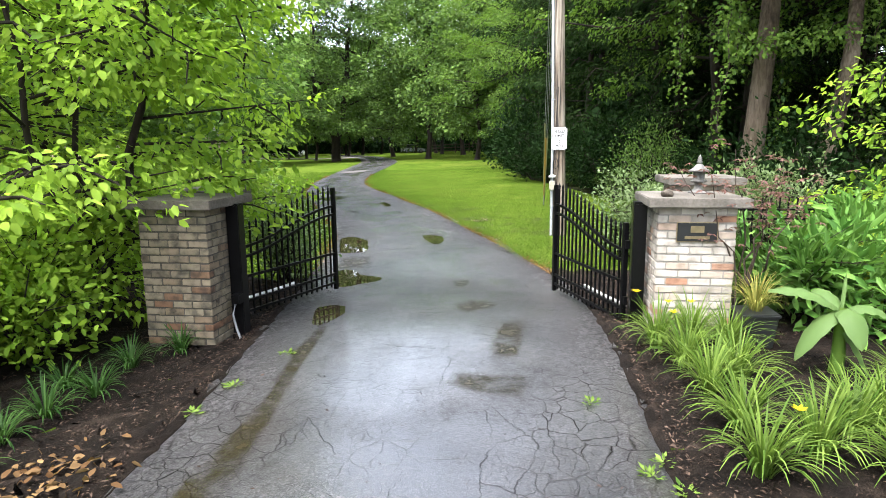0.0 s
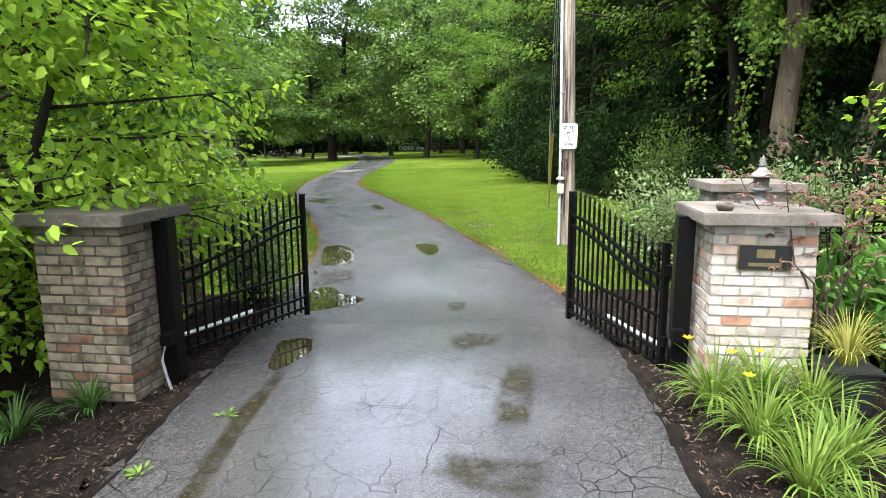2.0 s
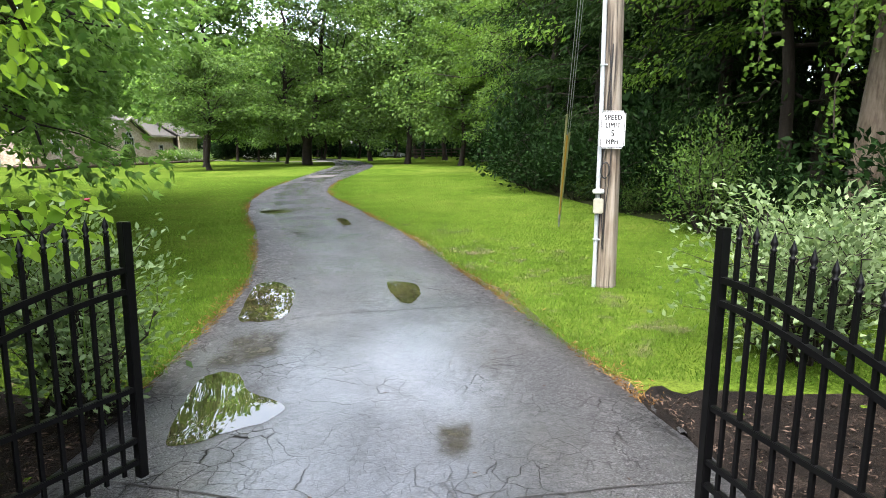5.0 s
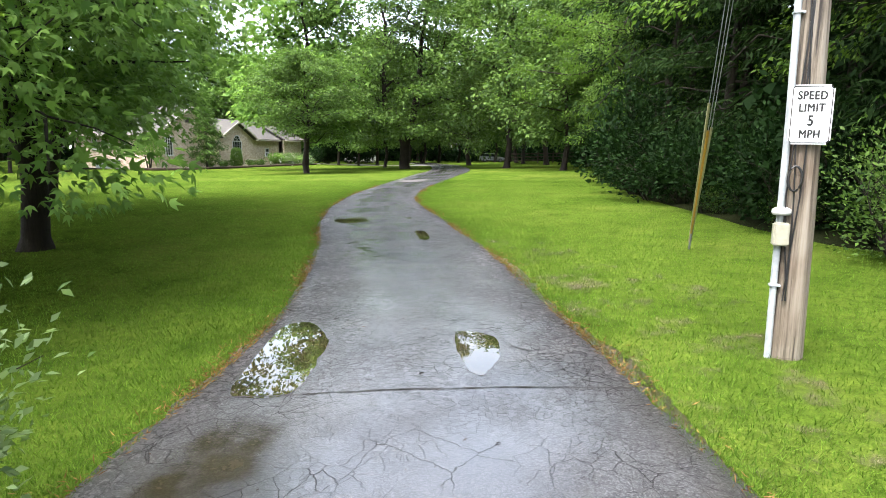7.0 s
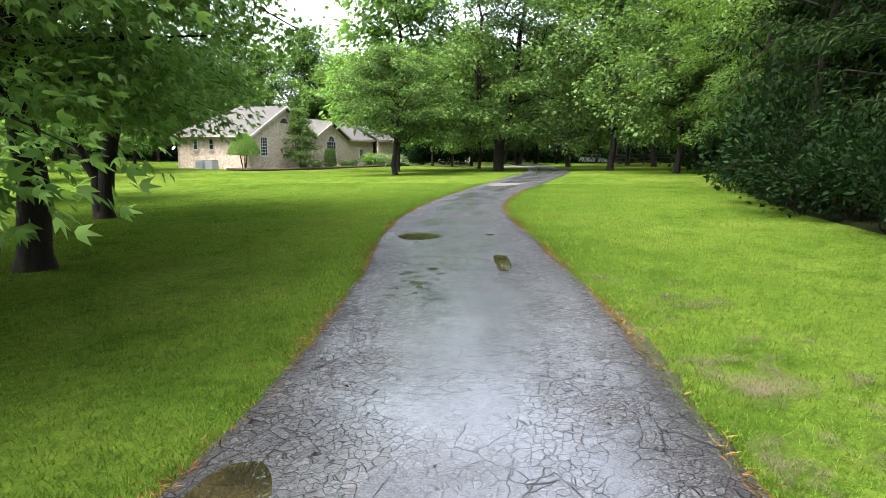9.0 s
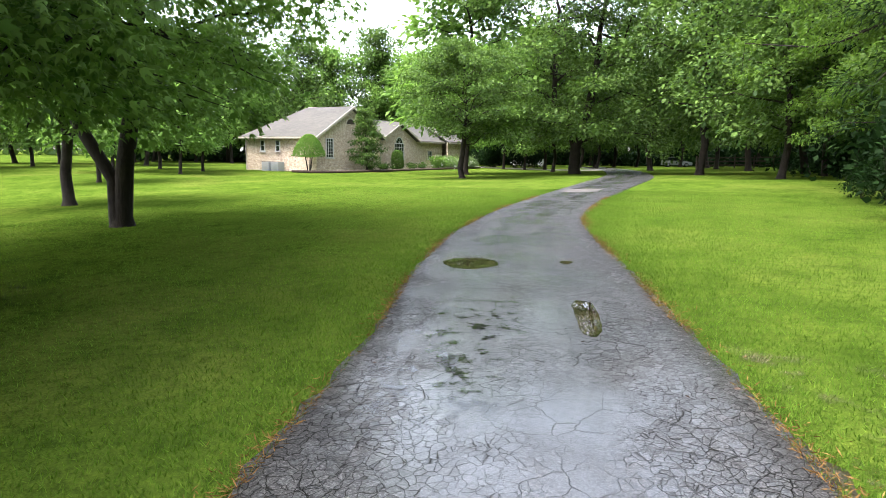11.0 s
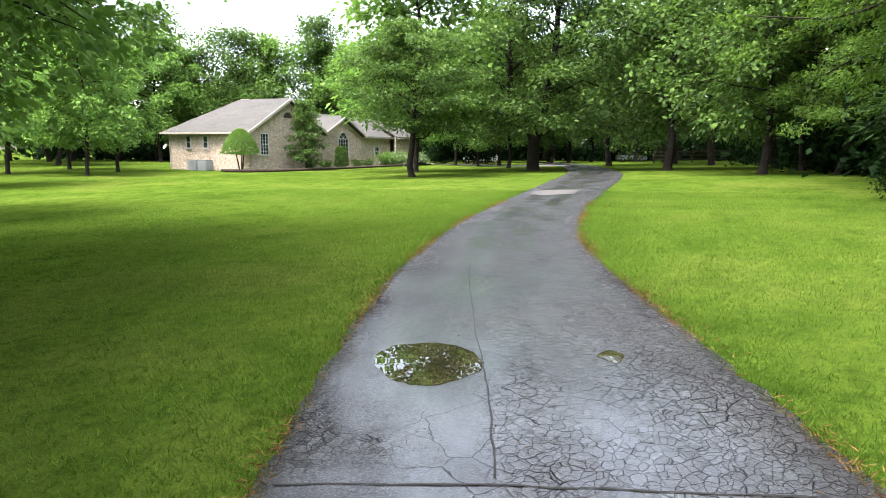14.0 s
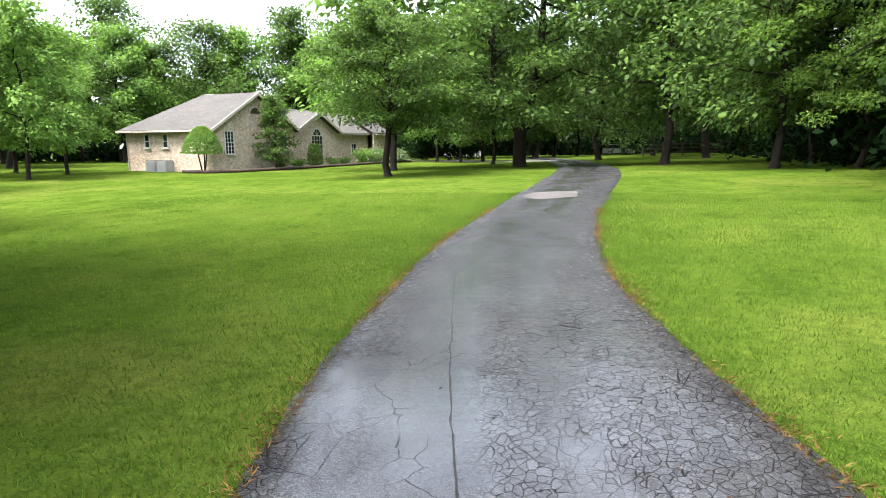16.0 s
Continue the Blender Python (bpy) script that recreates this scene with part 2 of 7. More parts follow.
def puddle_material():
    m, n, l, b = material("muddy_puddle_water")
    tc = n.new("ShaderNodeTexCoord")
    no = nd(n, "ShaderNodeTexNoise", Scale=4.0, Detail=5.0)
    l.new(tc.outputs["Object"], no.inputs["Vector"])
    r = ramp(n, [(0.35, (0.01, 0.0085, 0.0045)), (0.65, (0.026, 0.021, 0.01))])
    l.new(no.outputs[0], r.inputs[0])
    l.new(r.outputs[0], b.inputs["Base Color"])
    b.inputs["Roughness"].default_value, b.inputs["IOR"].default_value = 0.01, 1.5
    b.inputs["Specular IOR Level"].default_value = 1.0
    return m


LAWN = lawn_material()
ASPHALT = asphalt_material()
PUDDLE = puddle_material()
MULCH = two_scale("dark_bark_mulch", [(0.36, (0.005, 0.0037, 0.003)), (0.54, (0.015, 0.0105, 0.008)), (0.66, (0.05, 0.036, 0.028)), (0.78, (0.17, 0.125, 0.1))], 5.0, 80.0, 0.85, 1.0, 0.08, dist=0.02)
# litter tinted dark green: the shade under the trees is in its colour
LITTER = two_scale("shade_dark_litter", [(0.3, (0.008, 0.01, 0.004)), (0.55, (0.018, 0.022, 0.008)), (0.75, (0.03, 0.045, 0.012))], 0.8, 20.0, 0.95, 1.0, 0.02, dist=0.03)
BARK = two_scale("rough_grey_brown_bark", [(0.3, (0.025, 0.018, 0.012)), (0.5, (0.07, 0.052, 0.038)), (0.75, (0.15, 0.12, 0.095))], 2.0, 22.0, 0.9, 1.0, 0.2, dist=0.03, stretch=(1, 1, 0.16))
DARKBARK = two_scale("dark_wet_bark", [(0.3, (0.012, 0.009, 0.007)), (0.55, (0.035, 0.027, 0.02)), (0.75, (0.07, 0.055, 0.042))], 2.0, 22.0, 0.85, 1.0, 0.15, dist=0.03, stretch=(1, 1, 0.16))
WORN = two_scale("worn_grey_concrete", [(0.4, (0.05, 0.048, 0.046)), (0.62, (0.17, 0.15, 0.138))], 2.5, 40.0, 0.8, 0.3)
BLACK = plain("satin_black_paint", (0.004, 0.004, 0.0045), 0.3, 0.0, 0.14)
MORTAR = two_scale("grey_mortar", [(0.3, (0.27, 0.25, 0.22)), (0.7, (0.46, 0.43, 0.39))], 4.0, 60.0, 0.9, 0.5)
STONE = two_scale("grey_limestone_cap", [(0.3, (0.08, 0.07, 0.057)), (0.5, (0.165, 0.148, 0.125)), (0.72, (0.29, 0.265, 0.235))], 3.0, 35.0, 0.75, 0.5, 0.35)
CONCRETE = two_scale("pale_worn_concrete", [(0.35, (0.13, 0.12, 0.11)), (0.65, (0.34, 0.3, 0.27))], 2.5, 40.0, 0.8, 0.3)
LEAF_SPRING = leaf_material("bright_spring_leaf", (0.15, 0.3, 0.03), (0.42, 0.63, 0.078), 0.55)
LEAF_MAPLE = leaf_material("mid_green_leaf", (0.085, 0.19, 0.034), (0.25, 0.42, 0.095), 0.47)
LEAF_HACK = leaf_material("light_green_drooping_leaf", (0.05, 0.12, 0.018), (0.165, 0.275, 0.045), 0.44)
LEAF_OAK = leaf_material("deep_green_leaf", (0.046, 0.102, 0.026), (0.14, 0.235, 0.05), 0.4)
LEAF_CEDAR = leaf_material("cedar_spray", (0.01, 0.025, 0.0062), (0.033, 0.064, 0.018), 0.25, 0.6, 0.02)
# dark leaf whose colour also carries the deep shade of the woods
LEAF_DARK = leaf_material("dark_shaded_leaf", (0.006, 0.017, 0.005), (0.02, 0.046, 0.013), 0.25, 0.6, 0.02)
LEAF_VARI = leaf_material("pale_variegated_leaf", (0.08, 0.15, 0.05), (0.27, 0.36, 0.18), 0.45)


# ---- building helpers ----
def raw_mesh(name, V, F, smooth=False):
    V, F = np.asarray(V, dtype=np.float32), np.asarray(F, dtype=np.int32)
    me = bpy.data.meshes.new(name)
    k = F.shape[1]
    me.vertices.add(len(V))
    me.vertices.foreach_set("co", V.ravel())
    me.loops.add(F.size)
    me.loops.foreach_set("vertex_index", F.ravel())
    me.polygons.add(len(F))
    me.polygons.foreach_set("loop_start", np.arange(0, F.size, k, dtype=np.int32))
    if smooth:
        me.polygons.foreach_set("use_smooth", np.ones(len(F), dtype=bool))
    me.update(calc_edges=True)
    return me


def put_mesh(name, me, mat, parent=None, label="", m=None):
    ob = new(name, me)
    if not me.materials:
        me.materials.append(mat)
    if parent:
        ob.parent = parent
    if m is not None:
        ob.matrix_basis = m
    if label:
        tagged(ob, label)
    return ob


def part(name, bm, mat, parent, label="", smooth=False):
    me = bpy.data.meshes.new(name)
    bm.to_mesh(me)
    bm.free()
    if smooth:
        for p in me.polygons:
            p.use_smooth = True
    return put_mesh(name, me, mat, parent, label)


def empty(name, m, label, category, group="", kind=""):
    ob = new(name)
    ob.empty_display_size = 0.2
    ob.matrix_basis = m
    return tagged(ob, label, category, group, kind)


def bm_box(bm, c, s, rz=0.0, bevel=0.0, m=None):
    r = bmesh.ops.create_cube(bm, size=1.0, matrix=Matrix.LocRotScale(c, Euler((0, 0, rz)), s) if m is None else m @ Matrix.LocRotScale(c, Euler((0, 0, rz)), s))
    if bevel:
        ed = list({e for v in r["verts"] for e in v.link_edges})
        bmesh.ops.bevel(bm, geom=ed, offset=bevel, segments=2, affect="EDGES")
    return r["verts"]


def box_part(name, c, s, mat, parent, label="", bevel=0.0, rz=0.0):
    bm = bmesh.new()
    bm_box(bm, c, s, rz, bevel)
    return part(name, bm, mat, parent, label)


def tube(pts, radii, n=8, cap=True):
    """A tapered tube along points: vertices and quads."""
    pts = np.asarray(pts, float)
    tang = np.gradient(pts, axis=0)
    tang /= np.linalg.norm(tang, axis=1)[:, None] + 1e-9
    ref = np.where(np.abs(tang[:, 2:3]) > 0.9, [[1.0, 0, 0]], [[0, 0, 1.0]])
    u = np.cross(ref, tang)
    u /= np.linalg.norm(u, axis=1)[:, None] + 1e-9
    v = np.cross(tang, u)
    a = np.linspace(0, 2 * np.pi, n, endpoint=False)
    ring = np.cos(a)[None, :, None] * u[:, None] + np.sin(a)[None, :, None] * v[:, None]
    V = (pts[:, None] + ring * np.asarray(radii)[:, None, None]).reshape(-1, 3)
    k = len(pts)
    i, j = np.meshgrid(np.arange(k - 1), np.arange(n), indexing="ij")
    F = np.stack([i * n + j, i * n + (j + 1) % n, (i + 1) * n + (j + 1) % n, (i + 1) * n + j], -1).reshape(-1, 4)
    return V, F


def join(pieces):
    V, F, o = [], [], 0
    for v, f in pieces:
        V.append(v)
        F.append(f + o)
        o += len(v)
    return np.concatenate(V), np.concatenate(F)


def unit(a):
    return a / (np.linalg.norm(a, axis=-1, keepdims=True) + 1e-9)


def leaves(P, N, D, L, width=0.55, fold=0.18, fine=False, lobed=False):
    """Folded leaves: base points, normals, tip directions and lengths."""
    n = len(P)
    N, D = unit(N), unit(D)
    S = unit(np.cross(N, D))
    N = np.cross(D, S)
    L = np.asarray(L)[:, None]
    w = L * width * 0.5
    if lobed:
        spots = [(0, 0, 0), (0.42, 0.3, 0.03), (1.0, 0, -0.14), (0.42, -0.3, 0.03), (0.12, 0.55, -0.04), (0.62, 1.0, -0.1), (0.12, -0.55, -0.04), (0.62, -1.0, -0.1)]
        V = np.stack([P + D * L * a + S * w * b + N * L * c for a, b, c in spots], 1).reshape(-1, 3)
        b = np.arange(n)[:, None] * 8
        return V, np.concatenate([b + [0, 1, 2, 3], b + [0, 4, 5, 1], b + [0, 3, 7, 6]], 0)
    if not fine:
        V = np.stack([P, P + D * L * 0.45 + S * w + N * w * fold, P + D * L - N * L * 0.12, P + D * L * 0.45 - S * w + N * w * fold], 1).reshape(-1, 3)
        return V, np.arange(n * 4).reshape(-1, 4)
    V = np.stack([P, P + D * L * 0.28 + S * w * 0.9 + N * w * fold, P + D * L * 0.68 + S * w * 0.75 - N * L * 0.03, P + D * L - N * L * 0.15,
                  P + D * L * 0.68 - S * w * 0.75 - N * L * 0.03, P + D * L * 0.28 - S * w * 0.9 + N * w * fold], 1).reshape(-1, 3)
    b = np.arange(n)[:, None] * 6
    return V, np.concatenate([b + [0, 1, 2, 3], b + [0, 3, 4, 5]], 0)


def spray(rng, nodes, outward, n, rad, flat=0.4, size=0.14, up=0.9, droop=0.35, spread=0.5):
    """Leaf bases, normals, directions and lengths round the twig ends."""
    k = rng.integers(0, len(nodes), n)
    off = rng.normal(size=(n, 3))
    off = unit(off) * (rng.random((n, 1)) ** 0.45) * rad
    off[:, 2] *= flat
    P = nodes[k] + off
    O = unit(outward[k] + unit(off) * 0.6)
    N = np.array([0, 0, up]) + O * 0.35 + rng.normal(size=(n, 3)) * spread
    D = O + rng.normal(size=(n, 3)) * 0.55 + np.array([0, 0, -droop])
    return P, N, D, size * (0.65 + 0.7 * rng.random(n))


def wiggle(rng, a, b, k=5, amp=0.06, sag=0.0):
    t = np.linspace(0, 1, k)[:, None]
    a, b = np.asarray(a, float), np.asarray(b, float)
    p = a + (b - a) * t
    ln = np.linalg.norm(b - a)
    p[1:-1] += rng.normal(size=(k - 2, 3)) * amp * ln
    p[:, 2] += sag * ln * np.sin(np.pi * t[:, 0])
    return p


# ---- ground, drive, beds ----
def ease(a):
    a = np.clip(a, 0, 1)
    return a * a * (3 - 2 * a)


def gz(x, y):
    """The height of the ground: it falls to the left lawn and humps at the gate."""
    return -0.153 + 0.028 * np.clip(x, -30, 10) + 0.01624 * np.clip(y, 0, 45) + 0.20 * ease((8.5 - np.asarray(y, float)) / 4.0)


def at(x, y, dz=0.0):
    return float(x), float(y), float(gz(x, y)) + dz


def axis(*runs):
    return np.unique(np.concatenate([np.arange(a, b + 1e-6, s) for a, b, s in runs]))


gx, gy = axis((-400, -60, 40), (-60, -20, 4), (-20, 12, 0.8), (12, 60, 6), (60, 400, 40)), axis((-300, -20, 40), (-20, -4, 4), (-4, 50, 0.8), (50, 120, 5), (120, 500, 40))
XX, YY = np.meshgrid(gx, gy, indexing="ij")
gi, gj = np.meshgrid(np.arange(len(gx) - 1), np.arange(len(gy) - 1), indexing="ij")
ny = len(gy)
ground_faces = np.stack([gi * ny + gj, (gi + 1) * ny + gj, (gi + 1) * ny + gj + 1, gi * ny + gj + 1], -1).reshape(-1, 4)
ground = put_mesh("ground", raw_mesh("ground", np.stack([XX, YY, gz(XX, YY)], -1).reshape(-1, 3), ground_faces, True), LAWN)
tagged(ground, "mown green lawn reaching to the woods", "lawn", kind="structure")

LEFT = [(-2.8, -8), (-1.6, -2), (-1.34, 1.6), (-1.41, 2.6), (-1.54, 3.6), (-1.73, 4.5), (-1.84, 5.3), (-2.03, 6.14), (-2.3, 7.3), (-2.52, 8.24), (-2.75, 9.5), (-2.97, 10.6), (-3.35, 12.2), (-3.9, 13.6), (-4.75, 15.6), (-5.3, 16.9),
        (-6.0, 18.2), (-6.75, 19.7), (-7.2, 20.7), (-8.0, 22.6), (-8.5, 23.9), (-9.2, 26.2), (-9.8, 28.3), (-10.2, 30.1), (-10.9, 34), (-11.5, 37.2), (-12.6, 44), (-14.2, 52), (-16.4, 61), (-19.8, 72), (-24, 84), (-38, 112)]
RIGHT = [(3.4, -8), (2.1, -2), (1.96, 1.0), (1.9, 2.5), (1.85, 4), (1.81, 5), (1.74, 6.1), (1.6, 7.5), (1.3, 8.65), (0.75, 10), (0.24, 11.4), (-0.35, 12.8), (-1.0, 14.4), (-1.5, 15.7), (-2.3, 17.5), (-3.05, 19), (-3.6, 20.2),
         (-4.3, 21.7), (-5.2, 23.5), (-6.1, 25.5), (-6.7, 27), (-7.15, 28.5), (-7.6, 30.5), (-8.2, 33.5), (-8.5, 36), (-8.9, 39), (-9.8, 46), (-11.3, 54.6), (-13.5, 63), (-16.6, 73), (-21, 86), (-34, 115)]


def smooth_line(pts, step=0.25):
    """Points spaced evenly along a line rounded through its corners."""
    p = np.asarray(pts, float)
    s = np.concatenate([[0], np.cumsum(np.linalg.norm(np.diff(p, axis=0), axis=1))])
    q = np.arange(0, s[-1], step)
    out = np.stack([np.interp(q, s, p[:, 0]), np.interp(q, s, p[:, 1])], 1)
    k = np.hanning(11)
    k /= k.sum()
    pad = np.concatenate([np.repeat(out[:1], 5, 0), out, np.repeat(out[-1:], 5, 0)])
    return np.stack([np.convolve(pad[:, i], k, "valid") for i in (0, 1)], 1)


el, er = smooth_line(LEFT), smooth_line(RIGHT)


def edge_left(y):
    return np.interp(y, el[:, 1], el[:, 0])


def edge_right(y):
    return np.interp(y, er[:, 1], er[:, 0])


ys = axis((-7.9, 30, 0.2), (30, 110, 1.0))
rr = np.random.default_rng(3)
jag = rr.normal(size=(2, len(ys))) * 0.022
lx, rx = edge_left(ys) + jag[0], edge_right(ys) + jag[1]
m_ = 13
u = np.linspace(0, 1, m_)
rv = []
for k, y in enumerate(ys):
    x = lx[k] + (rx[k] - lx[k]) * u
    z = gz(x, y) + 0.022 + 0.012 * np.sin(np.pi * u)
    row = np.stack([x, np.full(m_, y), z], 1)
    lo, hi = row[0].copy(), row[-1].copy()
    lo[0], hi[0], lo[2], hi[2] = lo[0] - 0.03, hi[0] + 0.03, lo[2] - 0.06, hi[2] - 0.06
    rv.append(np.vstack([lo, row, hi]))
w_ = m_ + 2
ii, jj = np.meshgrid(np.arange(len(ys) - 1), np.arange(w_ - 1), indexing="ij")
rf = np.stack([ii * w_ + jj, ii * w_ + jj + 1, (ii + 1) * w_ + jj + 1, (ii + 1) * w_ + jj], -1).reshape(-1, 4)
drive_mesh = raw_mesh("drive", np.concatenate(rv), rf, True)
uvl = drive_mesh.uv_layers.new(name="across")
ux = np.tile(np.concatenate([[0], u, [1]]), len(ys))
vy = np.repeat(ys, w_)
uvl.data.foreach_set("uv", np.stack([ux[rf.ravel()], vy[rf.ravel()]], 1).astype(np.float32).ravel())
drive = put_mesh("road", drive_mesh, ASPHALT)
tagged(drive, "wet old asphalt drive with cracks and puddles", "driveway", kind="structure")


def road_z(x, y):
    f = (x - edge_left(y)) / (edge_right(y) - edge_left(y))
    return float(gz(x, y)) + 0.022 + 0.012 * math.sin(math.pi * min(1, max(0, f)))


def sheet(name, outline, mat, dz, label, category, kind="structure", jitter=0.0, seed=1, step=0.3, on_road=False, parent=None):
    """A thin laid sheet that follows the ground, with a rim that dips into it."""
    rng = np.random.default_rng(seed)
    o = np.asarray(outline + outline[:1], float)
    s = np.concatenate([[0], np.cumsum(np.linalg.norm(np.diff(o, axis=0), axis=1))])
    q = np.arange(0, s[-1], step)
    p = np.stack([np.interp(q, s, o[:, 0]), np.interp(q, s, o[:, 1])], 1)
    k = np.hanning(5)
    k /= k.sum()
    if len(p) > 6:
        p = np.stack([np.convolve(np.concatenate([p[-2:, i], p[:, i], p[:2, i]]), k, "valid") for i in (0, 1)], 1)
    p += rng.normal(size=p.shape) * jitter
    bm = bmesh.new()
    h = (lambda x, y: road_z(x, y)) if on_road else (lambda x, y: float(gz(x, y)))
    bm.faces.new([bm.verts.new((x, y, 0)) for x, y in p])
    bmesh.ops.triangulate(bm, faces=bm.faces[:], ngon_method="EAR_CLIP")
    if not on_road:
        bmesh.ops.subdivide_edges(bm, edges=[e for e in bm.edges if e.calc_length() > 0.5], cuts=2, use_grid_fill=True)
        bmesh.ops.subdivide_edges(bm, edges=[e for e in bm.edges if e.calc_length() > 0.5], cuts=2, use_grid_fill=True)
    for v in bm.verts:
        v.co.z = h(v.co.x, v.co.y) + dz - (0.03 if v.is_boundary and not on_road else 0.0)
    bmesh.ops.recalc_face_normals(bm, faces=bm.faces[:])
    if sum(f.normal.z for f in bm.faces) < 0:
        bmesh.ops.reverse_faces(bm, faces=bm.faces[:])
    ob = part(name, bm, mat, parent, smooth=True)
    return tagged(ob, label, category, kind=kind)


def puddle(outline, seed):
    """Level water with an uneven shore, just over the asphalt."""
    rng = np.random.default_rng(seed)
    o = np.asarray(outline + outline[:1], float)
    s = np.concatenate([[0], np.cumsum(np.linalg.norm(np.diff(o, axis=0), axis=1))])
    q = np.linspace(0, s[-1], 90, endpoint=False)
    p = np.stack([np.interp(q, s, o[:, 0]), np.interp(q, s, o[:, 1])], 1)
    k = np.hanning(19)
    k /= k.sum()
    p = np.stack([np.convolve(np.concatenate([p[-9:, i], p[:, i], p[:9, i]]), k, "valid") for i in (0, 1)], 1)
    wob = np.convolve(np.tile(rng.normal(size=90), 3), np.hanning(7) / 3, "same")[90:180]
    c = p.mean(0)
    p = c + (p - c) * (1 + 0.05 * wob[:, None])
    bm = bmesh.new()
    vs = [bm.verts.new((x, y, road_z(x, y) + 0.003)) for x, y in p]
    mid = [bm.verts.new((c[0] + (x - c[0]) * 0.5, c[1] + (y - c[1]) * 0.5, 0)) for x, y in p]
    for v in mid:
        v.co.z = road_z(v.co.x, v.co.y) + 0.005
    cv = bm.verts.new((c[0], c[1], road_z(*c) + 0.005))
    for i in range(90):
        j = (i + 1) % 90
        bm.faces.new((vs[i], vs[j], mid[j], mid[i]))
        bm.faces.new((mid[i], mid[j], cv))
    bmesh.ops.recalc_face_normals(bm, faces=bm.faces[:])
    if sum(f.normal.z for f in bm.faces) < 0:
        bmesh.ops.reverse_faces(bm, faces=bm.faces[:])
    ob = part("puddle", bm, PUDDLE, None, smooth=True)
    return tagged(ob, "shallow brown rain puddle lying on the asphalt", "puddle", "puddles on the drive")


puddle([(-2.57, 10.06), (-2.05, 10.2), (-2.28, 11.1), (-2.45, 11.6), (-2.9, 12.1), (-3.15, 11.92), (-2.83, 10.9)], 1)
puddle([(-1.35, 12.1), (-0.9, 11.97), (-0.75, 11.4), (-0.8, 10.85), (-1.0, 11.1), (-1.2, 11.56)], 2)
puddle([(-6.74, 20.44), (-6.7, 20.74), (-6.42, 20.93), (-6.1, 20.9), (-5.78, 20.64), (-5.76, 20.42), (-5.93, 20.0), (-6.3, 20.02)], 3)
puddle([(-4.06, 18.86), (-4.0, 18.98), (-3.9, 19.0), (-3.8, 18.85), (-3.62, 18.5), (-3.48, 18.15), (-3.36, 17.8), (-3.34, 17.66), (-3.42, 17.58), (-3.52, 17.68), (-3.66, 18.0), (-3.86, 18.42)], 4)
puddle([(-2.2, 8.69), (-1.9, 8.72), (-1.6, 8.23), (-1.22, 8.12), (-1.17, 7.82), (-1.43, 7.62), (-1.66, 7.27), (-1.82, 7.46), (-2.08, 8.16)], 5)
puddle([(-5.08, 21.11), (-5.0, 21.31), (-4.86, 21.22), (-4.87, 20.98)], 8)
puddle([(-1.55, 6.0), (-1.25, 6.12), (-1.08, 5.7), (-1.12, 5.3), (-1.22, 5.02), (-1.32, 5.2), (-1.46, 5.65)], 6)
sheet("worn_patch", [(-11.35, 37.3), (-11.1, 38.6), (-9.9, 38.9), (-9.5, 37.0), (-10.4, 36.2)], WORN, 0.004, "pale worn concrete patch in the drive", "patch", on_road=True, jitter=0.02)

def silt_material(name="brown_silt_film", dark=(0.009, 0.0076, 0.0034), light=(0.024, 0.02, 0.009), scale=4.5, low=0.32, high=0.62, rough=0.4, spec=0.12):
    m, n, l, b = material(name)
    tc = n.new("ShaderNodeTexCoord")
    no, fi = nd(n, "ShaderNodeTexNoise", Scale=scale, Detail=7.0, Roughness=0.7), nd(n, "ShaderNodeTexNoise", Scale=90.0, Detail=3.0)
    for q in (no, fi):
        l.new(tc.outputs["Object"], q.inputs["Vector"])
    r = ramp(n, [(0.3, dark), (0.7, light)])
    l.new(fi.outputs[0], r.inputs[0])
    l.new(r.outputs[0], b.inputs["Base Color"])
    b.inputs["Roughness"].default_value, b.inputs["Specular IOR Level"].default_value = rough, spec
    tr, ms, mr = n.new("ShaderNodeBsdfTransparent"), n.new("ShaderNodeMixShader"), n.new("ShaderNodeMapRange")
    mr.inputs[1].default_value, mr.inputs[2].default_value, mr.inputs[4].default_value = low, high, 0.92
    l.new(no.outputs[0], mr.inputs[0])
    fade, sx, mul = n.new("ShaderNodeUVMap"), n.new("ShaderNodeSeparateXYZ"), n.new("ShaderNodeMath")
    fade.uv_map, mul.operation = "fade", "MULTIPLY"
    l.new(fade.outputs[0], sx.inputs[0])
    soft_rim = n.new("ShaderNodeMapRange")
    soft_rim.interpolation_type = "SMOOTHSTEP"
    soft_rim.inputs[2].default_value = 0.75
    l.new(sx.outputs[0], soft_rim.inputs[0])
    l.new(mr.outputs[0], mul.inputs[0])
    l.new(soft_rim.outputs[0], mul.inputs[1])
    l.new(mul.outputs[0], ms.inputs[0])
    l.new(tr.outputs[0], ms.inputs[1])
    l.new(b.outputs[0], ms.inputs[2])
    l.new(ms.outputs[0], n["Material Output"].inputs["Surface"])
    return m


SILT = silt_material()
FILM = silt_material("thin_rain_film", (0.006, 0.006, 0.0062), (0.014, 0.0135, 0.013), 4.2, 0.53, 0.6, 0.05, 0.5)


